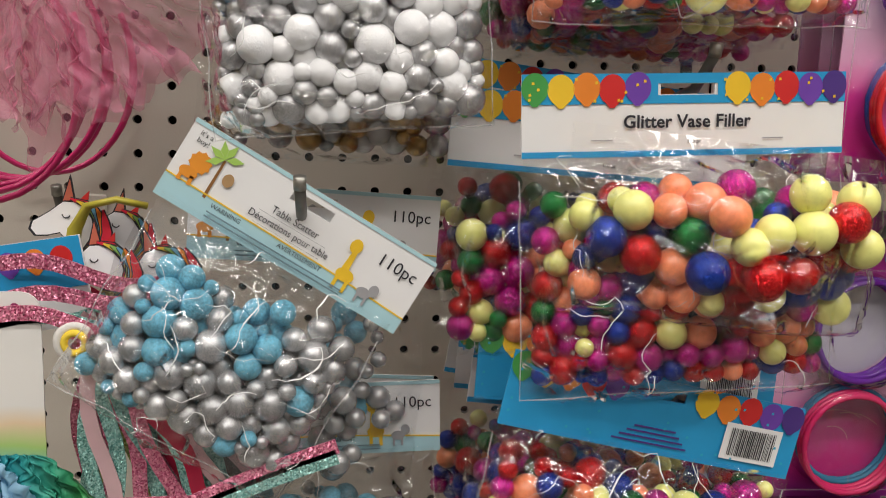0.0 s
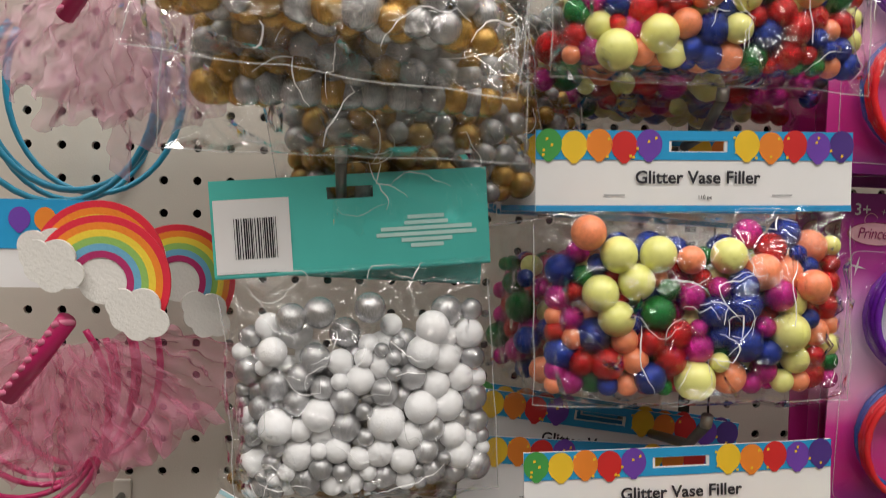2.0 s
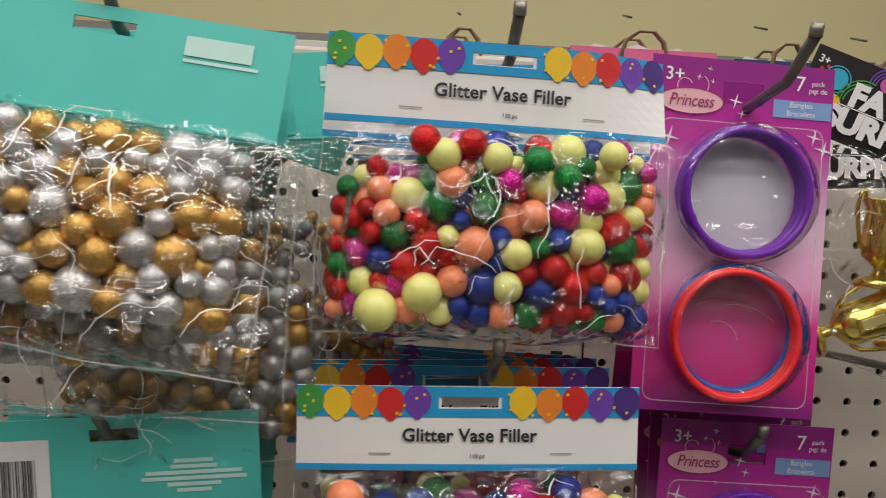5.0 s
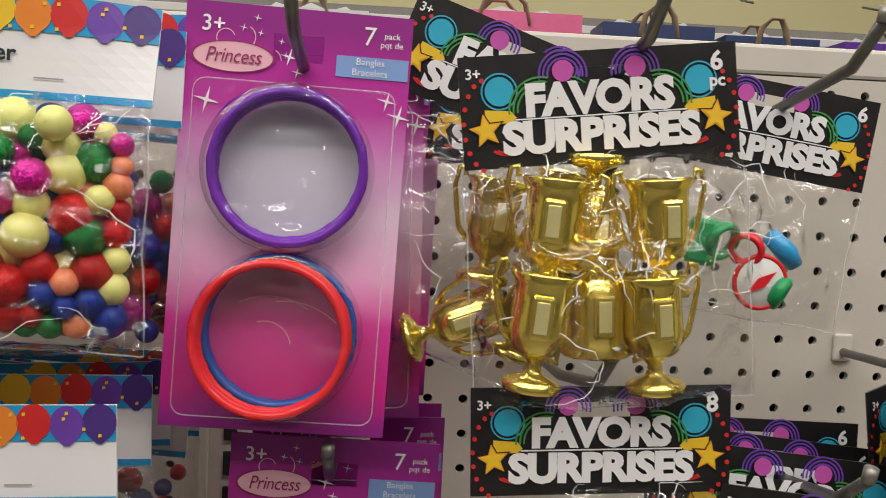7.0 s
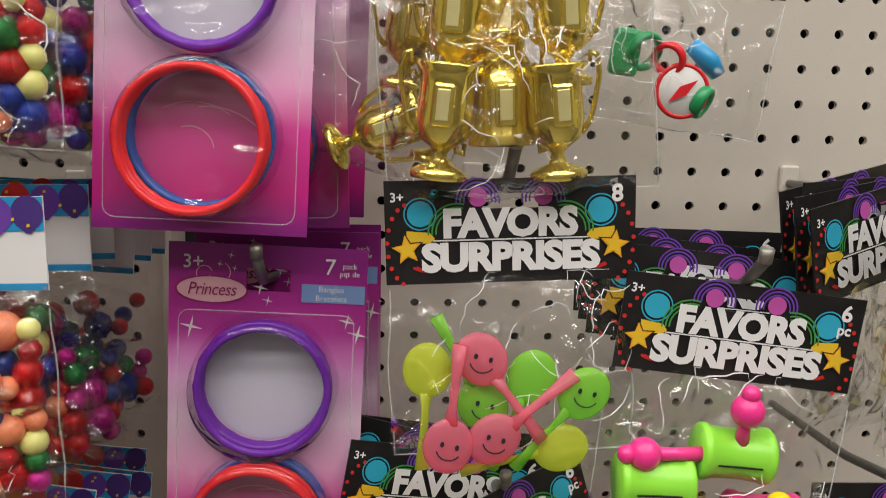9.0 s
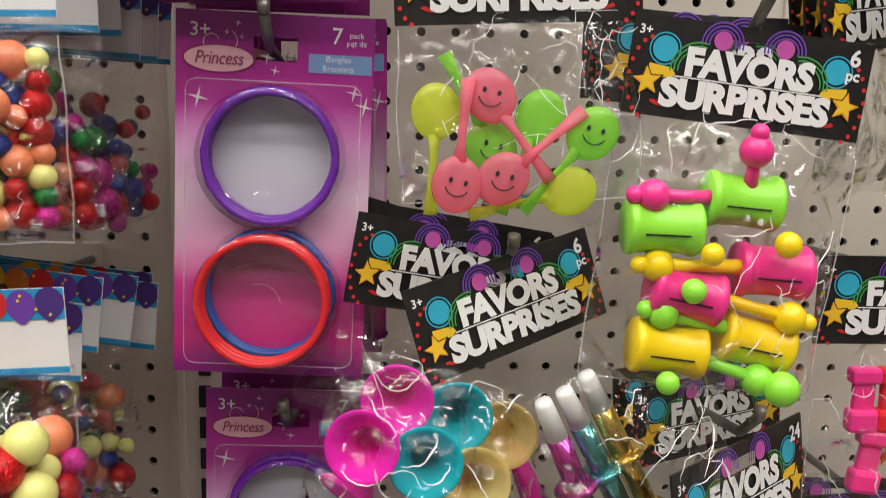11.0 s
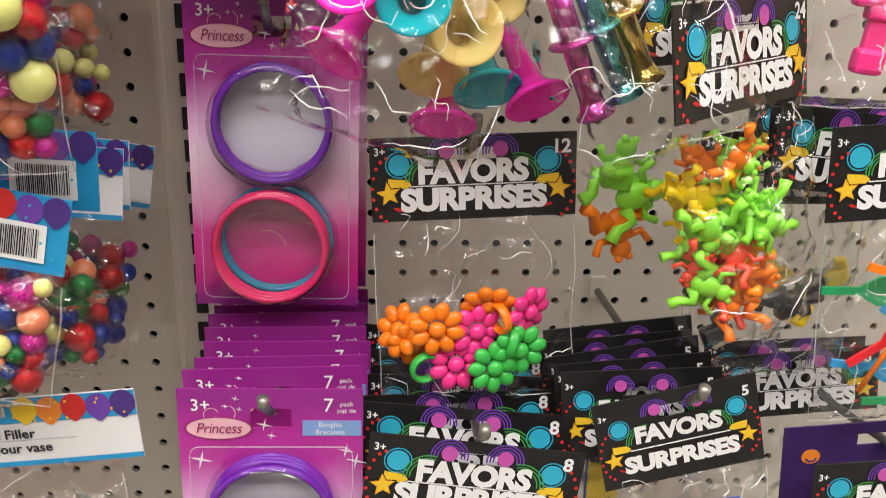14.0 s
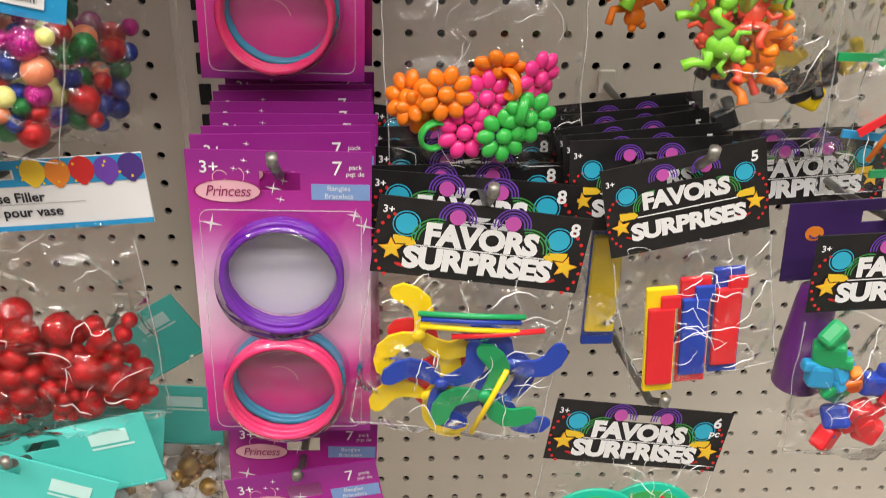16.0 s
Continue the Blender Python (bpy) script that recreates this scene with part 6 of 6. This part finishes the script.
# purple party tube with a skull print
t = thing("halloween_favor_bag", pose(0.889, -0.200, 0.795, 0, -4, 0), "clear bag with a purple pumpkin header and a purple skull tube", "toy bag", "party favour bags")
hd = part("header_card", bent_card(0.125, 0.057, 0.0012, 0, 0, nx=18, nz=7), mat("deep_violet_print", (0.045, 0.018, 0.11), 0.4), t, "deep violet header card")
part("lettering", lettering("PARTY FAVORS", 0.0085, 0.0, 1.1, 1.0), mat("lilac_print", (0.55, 0.50, 0.66), 0.4), hd, m=pose(0.006, -0.0022, -0.032))
pk = part("pumpkin_print", disc(0.0062, 0.85, 18), ORANGE_PR, hd, m=pose(-0.044, -0.0010, -0.022))
part("pumpkin_smile", band(0.003, 0.0042, 200, 340, 10), NAVY_PR, hd, m=pose(-0.044, -0.0016, -0.0215))
tube = part("skull_tube", lathe([(0, -0.046), (0.018, -0.046), (0.0195, -0.044), (0.0185, -0.01), (0.0150, 0.03), (0.013, 0.042), (0, 0.043)], 30), P_PURPLE, t, "purple plastic tube", pose(-0.040, -0.006, -0.098, 0, 4, 0) @ Matrix.Scale(0.88, 4))
part("skull_print", disc(0.0075, 0.9, 18), WHITE_PR, tube, m=pose(0.007, -0.0205, -0.024))
part("skull_jaw", box(0.0085, 0.001, 0.006, 0.0004), WHITE_PR, tube, m=pose(0.007, -0.0200, -0.031))
for dx in (-0.003, 0.003):
    part("skull_eye", disc(0.0018, 1, 10), P_PURPLE, tube, m=pose(0.007 + dx, -0.0212, -0.024))
part("film_front", film_sheet(0.12, 0.11, 0.024, 44), FILM, t, m=pose(0, -0.001, -0.053))
favor_stack(0.875, -0.13, 0.80, 2, "6", 0.02, -2, 0, seed=45)
# dark bits in a bag behind the frogs
t = favor_bag(pose(0.842, -0.115, 0.965, 0, 0, 0), "6", FB + "holding black and yellow toy pieces", 0.135, 0.12, 0.05, 0.008, 47)
rng = random.Random(48)
for k in range(10):
    part("toy_block", cached(("toyblock", k % 4), lambda: None), rng.choice((P_BLACK, P_YELLOW, P_BLACK, P_RED)), t, "moulded plastic toy piece", pose(rng.uniform(-0.05, 0.05), -0.004, -rng.uniform(0.10, 0.165), rng.uniform(-30, 30), rng.uniform(0, 360), 0))

for hx, hz, reach in ((0.637, 1.452, 0.27), (0.627, 1.296, 0.25), (0.632, 1.122, 0.215), (0.623, 0.952, 0.205), (0.627, 0.786, 0.262), (0.738, 1.448, 0.25), (0.7445, 1.245, 0.255), (0.762, 1.033, 0.235), (0.748, 0.807, 0.258), (0.745, 0.637, 0.255), (0.862, 1.298, 0.24), (0.863, 1.128, 0.22), (0.882, 0.968, 0.225), (0.893, 0.765, 0.25)):
    peg_hook(hx, hz, reach)

# ---- hair bands and ribbons of the first column ----
HB_BLUE = plas("sky_blue_headband", (0.03, 0.30, 0.48))
HB_PINK = plas("crimson_pink_headband", (0.55, 0.015, 0.14))
TULLE_PINK = tinted("pink_tulle", (0.90, 0.36, 0.52), 0.8, 0.66, 0.15)
TULLE_PALE = tinted("pale_pink_tulle", (0.92, 0.60, 0.71), 0.8, 0.68, 0.1)
RAINBOW = (mat("rainbow_red_felt", (0.72, 0.02, 0.05), 0.8, bump=0.3), mat("rainbow_orange_felt", (0.85, 0.24, 0.02), 0.8, bump=0.3), mat("rainbow_yellow_felt", (0.85, 0.62, 0.05), 0.8, bump=0.3), mat("rainbow_green_felt", (0.28, 0.50, 0.12), 0.8, bump=0.3), mat("rainbow_blue_felt", (0.15, 0.40, 0.60), 0.8, bump=0.3), mat("rainbow_maroon_felt", (0.42, 0.02, 0.13), 0.8, bump=0.3))
CLOUD = mat("white_cloud_felt", (0.74, 0.72, 0.69), 0.9, grain=0.04, bump=0.4, bscale=500)


def thick_band(r1, r2, a0, a1, t=0.0025, n=24):
    bm = band(r1, r2, a0, a1, n)
    ret = bmesh.ops.extrude_face_region(bm, geom=bm.faces[:])
    for g in ret["geom"]:
        if isinstance(g, bmesh.types.BMVert):
            g.co.y += t
    bmesh.ops.recalc_face_normals(bm, faces=bm.faces[:])
    return bm


def rainbow_on(t, m, s=1.0):
    for k, c in enumerate(RAINBOW):
        r2 = (0.040 - 0.0042 * k) * s
        part("rainbow_stripe", cached(("rain", k, s), lambda r2=r2: thick_band(r2 - 0.0042 * s, r2, 5, 175)), c, t, "felt rainbow stripe", m)
    part("rainbow_inner", cached(("raini", s), lambda: disc(0.0150 * s, 1, 24, 0.002)), CLOUD, t, "", m @ pose(0, 0.0005, 0.002))
    for sx in (-1, 1):
        bm = bmesh.new()
        for a, b, r in ((-0.011, 0.0, 0.009), (0.0, 0.005, 0.0105), (0.011, 0.0, 0.0085), (0.004, -0.006, 0.009), (-0.005, -0.005, 0.009)):
            merge(bm, disc(r * s, 1, 22, 0.003), Matrix.Translation((a * s, -0.002 + 0.01 * (a + 0.4 * b), b * s)))
        part("cloud", bm, CLOUD, t, "white felt cloud", m @ pose(sx * 0.028 * s, -0.003, -0.004 * s))


def crumple(w, h, amp, seed, n=56):
    """A gathered scrap of net: pleats that fan out from the gather, with a ragged foot."""
    bm = bmesh.new()
    rows = []
    for j in range(n + 1):
        v, row = j / n, []
        for i in range(n + 1):
            u = i / n - 0.5
            pleat = noise.noise(Vector((i * 0.55, j * 0.05, seed + 9))) + 0.5 * noise.noise(Vector((i * 1.3, j * 0.12, seed + 4)))
            x = w * u * (0.30 + 0.95 * v ** 0.7) + 0.008 * noise.noise(Vector((i * 0.2, j * 0.12, seed)))
            z = -h * v * (1 - 0.5 * u * u) + 0.016 * v * noise.noise(Vector((i * 0.22, seed, 1.0)))
            row.append(bm.verts.new((x, amp * (0.35 + v) * pleat, z)))
        rows.append(row)
    for a, b in zip(rows, rows[1:]):
        for i in range(n):
            bm.faces.new((a[i], a[i + 1], b[i + 1], b[i]))
    return smooth(bm)


def headband(m, color, label, tulle, n=4, rain=True, seed=1):
    t = thing("rainbow_headband", m, label, "headband", "headbands on the hooks")
    rng = random.Random(seed)
    for k in range(n):
        a0, a1 = 150 + rng.uniform(-8, 8), 385 + rng.uniform(-10, 10)
        pts = [(0.060 * math.cos(radians(a)) + 0.005 * k, 0.022 * k, 0.078 * math.sin(radians(a))) for a in [a0 + (a1 - a0) * i / 26 for i in range(27)]]
        part("hoop", sweep(pts, 0.0030, 8, flat=0.7), color, t, "thin plastic hoop", pose(0, 0, rng.uniform(-0.008, 0.008), 0, rng.uniform(-7, 7), rng.uniform(8, 26)))
    part("wrapped_bar", sweep([(0.030, -0.085, 0.020), (0.050, -0.10, 0.042), (0.070, -0.115, 0.066)], 0.0052, 10), HB_PINK, t, "ribbon-wrapped bar")
    for k in range(9):
        u = (k + 0.5) / 9
        part("wrap_turn", cached("wrap_turn", lambda: torus(0.0050, 0.0011, 20, 6, 1.6)), mat("rose_satin", (0.80, 0.22, 0.38), 0.4), t, "pale ribbon turn", pose(0.030 + 0.040 * u, -0.085 - 0.030 * u, 0.020 + 0.046 * u, 70, 0, 30))
    for k in range(4):
        part("tulle", crumple(0.095 + 0.01 * k, 0.072, 0.011, seed * 7 + k), tulle, t, "gathered tulle", pose(0.034 + 0.010 * k, -0.070 + 0.012 * k, 0.050 - 0.004 * k, 0, 34 - 24 * k, 0))
    return t


hb = headband(pose(-0.068, -0.13, 1.135, 0, 0, 0), HB_PINK, "crimson pink plastic headbands with pink tulle and felt rainbow", TULLE_PINK, 6, seed=2)
rainbow_on(hb, pose(0.091, -0.130, 0.087, 0, 30, 0), 0.84)
rainbow_on(hb, pose(0.085, -0.112, 0.094, 0, 24, 0), 0.84)
rainbow_on(hb, pose(0.118, -0.075, 0.082, 0, 42, 25), 0.82)
hb2 = headband(pose(-0.038, -0.13, 1.340, 0, 0, 0), HB_BLUE, "sky blue plastic headbands with pale pink tulle and felt rainbow", TULLE_PALE, 6, seed=3)
rainbow_on(hb2, pose(0.046, -0.122, 0.058, 0, 46, 0), 0.75)
hb3 = thing("header_tag", pose(-0.038, -0.19, 1.262), "balloon-printed header tag of the headbands", "header tag", "headbands on the hooks")
part("header_card", bent_card(0.075, 0.05, 0.0012, nx=12, nz=8), WHITE_PR, hb3, "white card with a balloon border")
part("blue_border", grid_plate(-0.037, 0.037, -0.028, 0, -0.0012, 4), BLUE_PR, hb3)
for k, c in enumerate((RED_PR, ORANGE_PR, PURPLE_PR)):
    part("balloon", plate([(0.026 - 0.014 * k + a, -0.011 + b) for a, b in balloon_pts(0.006)], 0.0003, -0.0017), c, hb3)
hb4 = copy_thing(hb3, pose(-0.028, -0.196, 1.035, 0, -9, 0))
hb5 = copy_thing(hb3, pose(-0.058, -0.19, 1.43, 0, -5, 0))

# unicorn clips
BLACK_LINE = INK
def unicorn(m, label):
    t = thing("unicorn_headband", m, label, "hair clip", "unicorn clips")
    head = [(-0.024, -0.006), (-0.025, -0.011), (-0.021, -0.015), (-0.014, -0.014), (-0.006, -0.011), (0.002, -0.018), (0.014, -0.020), (0.018, -0.008), (0.012, 0.006), (0.004, 0.011), (-0.006, 0.010), (-0.014, 0.002)]
    part("outline", plate([(x * 1.08 + 0.0003, z * 1.08) for x, z in head], 0.002, 0.0006), BLACK_LINE, t)
    part("head", plate(head, 0.002, 0), glitter("white_sequin", (0.72, 0.72, 0.74), 0.1, 0.4), t, "white sequined unicorn head")
    part("horn_edge", plate([(-0.0072, 0.010), (0.0018, 0.0115), (-0.0035, 0.029)], 0.002, 0.0002), BLACK_LINE, t)
    part("horn", plate([(-0.006, 0.011), (0.0008, 0.012), (-0.0032, 0.026)], 0.002, -0.0006), mat("rose_gold_print", (0.62, 0.16, 0.10), 0.4), t, "coloured horn")
    part("ear", plate([(0.003, 0.011), (0.010, 0.009), (0.010, 0.020)], 0.002, -0.0006), RED_PR, t)
    for k, c in enumerate((RAINBOW[0], RAINBOW[2], RAINBOW[3], RAINBOW[4], RAINBOW[1], RAINBOW[0])):
        line = [(-0.002 + 0.0045 * k, 0.013 - 0.0008 * k), (0.008 + 0.003 * k, 0.011 - 0.002 * k), (0.016 + 0.0018 * k, 0.004 - 0.002 * k), (0.019 + 0.001 * k, -0.005 - 0.002 * k), (0.016 + 0.0005 * k, -0.014 - 0.0015 * k), (0.010, -0.021 - 0.001 * k)]
        part("mane_line", blade(line, [0.001, 0.0030, 0.0038, 0.0038, 0.003, 0.001], 0.001), BLACK_LINE, t, "", pose(0.0006, -0.0008 - 0.0006 * k, 0))
        part("mane_lock", blade(line, [0.0005, 0.0022, 0.0029, 0.0029, 0.002, 0.0004], 0.001), c, t, "coloured mane lock", pose(0.0006, -0.0011 - 0.0006 * k, 0))
    part("eye", band(0.0022, 0.0030, 190, 350, 10), INK, t, m=pose(-0.003, -0.0008, 0.002))
    return t


unicorn(pose(-0.004, -0.165, 1.046, 0, 8, 0) @ Matrix.Scale(0.85, 4), "white sequined unicorn clip with a rainbow mane")
unicorn(pose(0.016, -0.185, 1.024, 0, 2, 0) @ Matrix.Scale(0.85, 4), "white sequined unicorn clip with a rainbow mane")
unicorn(pose(0.046, -0.175, 1.020, 0, -12, 0) @ Matrix.Scale(0.85, 4), "white sequined unicorn clip with a rainbow mane")
unicorn(pose(0.022, -0.160, 1.040, 0, 14, 0) @ Matrix.Scale(0.8, 4), "white sequined unicorn clip with a rainbow mane")
unicorn(pose(0.008, -0.19, 1.43, 0, 10, 0), "white sequined unicorn clip with a rainbow mane")
part_y = thing("yellow_headband", pose(0.0, -0.17, 1.03), "yellow plastic headband behind the unicorn clips", "headband", "headbands on the hooks")
part("hoop", sweep([(-0.006, 0, -0.02), (0.0, -0.002, 0.01), (0.008, -0.004, 0.024), (0.024, -0.005, 0.028), (0.04, 0, 0.024)], 0.0042, 8, flat=0.5), plas("mustard_headband", (0.55, 0.48, 0.06)), part_y)

# braided hair ribbons
def ribbon_mat(name, color):
    """Woven ribbon with bright metallic threads across it."""
    m = glitter(name, color, 0.35, 0.3)
    for nd in m.node_tree.nodes:
        if nd.type == "TEX_VORONOI":
            nd.inputs["Scale"].default_value = 1100
        if nd.type == "VALTORGB":
            nd.color_ramp.elements[1].position = 0.8
            nd.color_ramp.elements[1].color = (*[min(1, c * 0.8 + 0.25) for c in color], 1)
    return m



RIB = [ribbon_mat("glitter_pink_ribbon", (0.72, 0.06, 0.22)), ribbon_mat("glitter_lime_ribbon", (0.42, 0.55, 0.05)), ribbon_mat("glitter_aqua_ribbon", (0.18, 0.55, 0.50)), mat("pale_pink_satin", (0.80, 0.52, 0.56), 0.35), mat("crimson_satin", (0.62, 0.02, 0.08), 0.35)]
rb = thing("ribbon_hair_tie", pose(0.0, -0.2, 1.0), "bundle of glittery rainbow ribbons hanging from a clip", "hair ribbon", "hair ribbons")
rng = random.Random(91)
for k in range(40):
    x0, z0 = rng.uniform(0.0, 0.02), rng.uniform(-0.03, 0.008)
    fall = rng.uniform(0.10, 0.17)
    dx = rng.uniform(-0.02, 0.085)
    y = rng.uniform(-0.004, 0.035)
    line = [(x0 + dx * (i / 12) ** 0.8 + 0.004 * math.sin(i * 0.9 + k), z0 - fall * (i / 12) ** 1.25) for i in range(13)]
    part("ribbon", blade(line, [0.0042] * 13, 0.0008), RIB[(0, 1, 2, 3, 1, 0, 2, 4)[k % 8]], rb, "glittery ribbon", pose(0, y, 0))
for k, (z0, z1, c) in enumerate(((0.026, 0.015, 0), (0.006, 0.010, 0), (-0.004, -0.008, 2), (0.0, -0.014, 0))):
    line = [(-0.03 + 0.095 * i / 10, z0 + (z1 - z0) * i / 10 + 0.004 * math.sin(i * 0.7)) for i in range(11)]
    part("ribbon", blade(line, [0.0042] * 11, 0.0008), RIB[c], rb, "glittery ribbon", pose(0, -0.006 - 0.003 * k, 0))
for z, c in ((-0.100, 0), (-0.106, 2)):
    line = [(0.01 + 0.05 * i / 10 + 0.09 * (i / 10) ** 2, z + 0.002 * i / 10 + 0.03 * max(0, i - 6) / 4) for i in range(11)]
    part("ribbon", blade(line, [0.0042] * 11, 0.0008), RIB[c], rb, "glittery ribbon", pose(0, -0.034, 0))
part("clip", torus(0.009, 0.0035, 26, 8, 1.2), CLOUD, rb, "white rainbow clip", pose(0.010, -0.012, -0.015))
part("clip_stripe", torus(0.0055, 0.002, 22, 8, 1.2), RAINBOW[2], rb, "yellow stripe", pose(0.010, -0.016, -0.015))
wc = thing("ribbon_card", pose(-0.043, -0.212, 1.012), "white card printed with a rainbow swirl", "product card", "hair ribbons")
part("backing_card", plate(round_rect(0.070, 0.105, 0.01, 0, -0.0525), 0.0012), fade("rainbow_swirl_card", [(0.0, (0.10, 0.42, 0.60)), (0.10, (0.18, 0.50, 0.50)), (0.22, (0.42, 0.62, 0.20)), (0.34, (0.78, 0.60, 0.40)), (0.44, (0.78, 0.76, 0.73)), (1.0, (0.78, 0.77, 0.75))], 0.5, lo=-0.105, hi=0.0), wc)
part("logo_dot", disc(0.0022, 1, 14), mat("maroon_print", (0.30, 0.02, 0.12), 0.4), wc, m=pose(0.022, -0.0008, -0.008))
tf = thing("tulle_bow", pose(-0.02, -0.222, 0.925), "rainbow tulle bow, blue to green", "hair bow", "hair ribbons")
part("tulle", crumple(0.075, 0.045, 0.010, 5), fade("rainbow_tulle", [(0.0, (0.03, 0.16, 0.36)), (0.5, (0.02, 0.30, 0.34)), (1.0, (0.03, 0.26, 0.07))], 0.6, axis=0, lo=-0.035, hi=0.035), tf)
part("bow_loop", crumple(0.05, 0.04, 0.014, 8), tinted("sky_tulle", (0.35, 0.62, 0.85), 0.7, 0.4), tf, m=pose(-0.02, -0.006, 0.003))
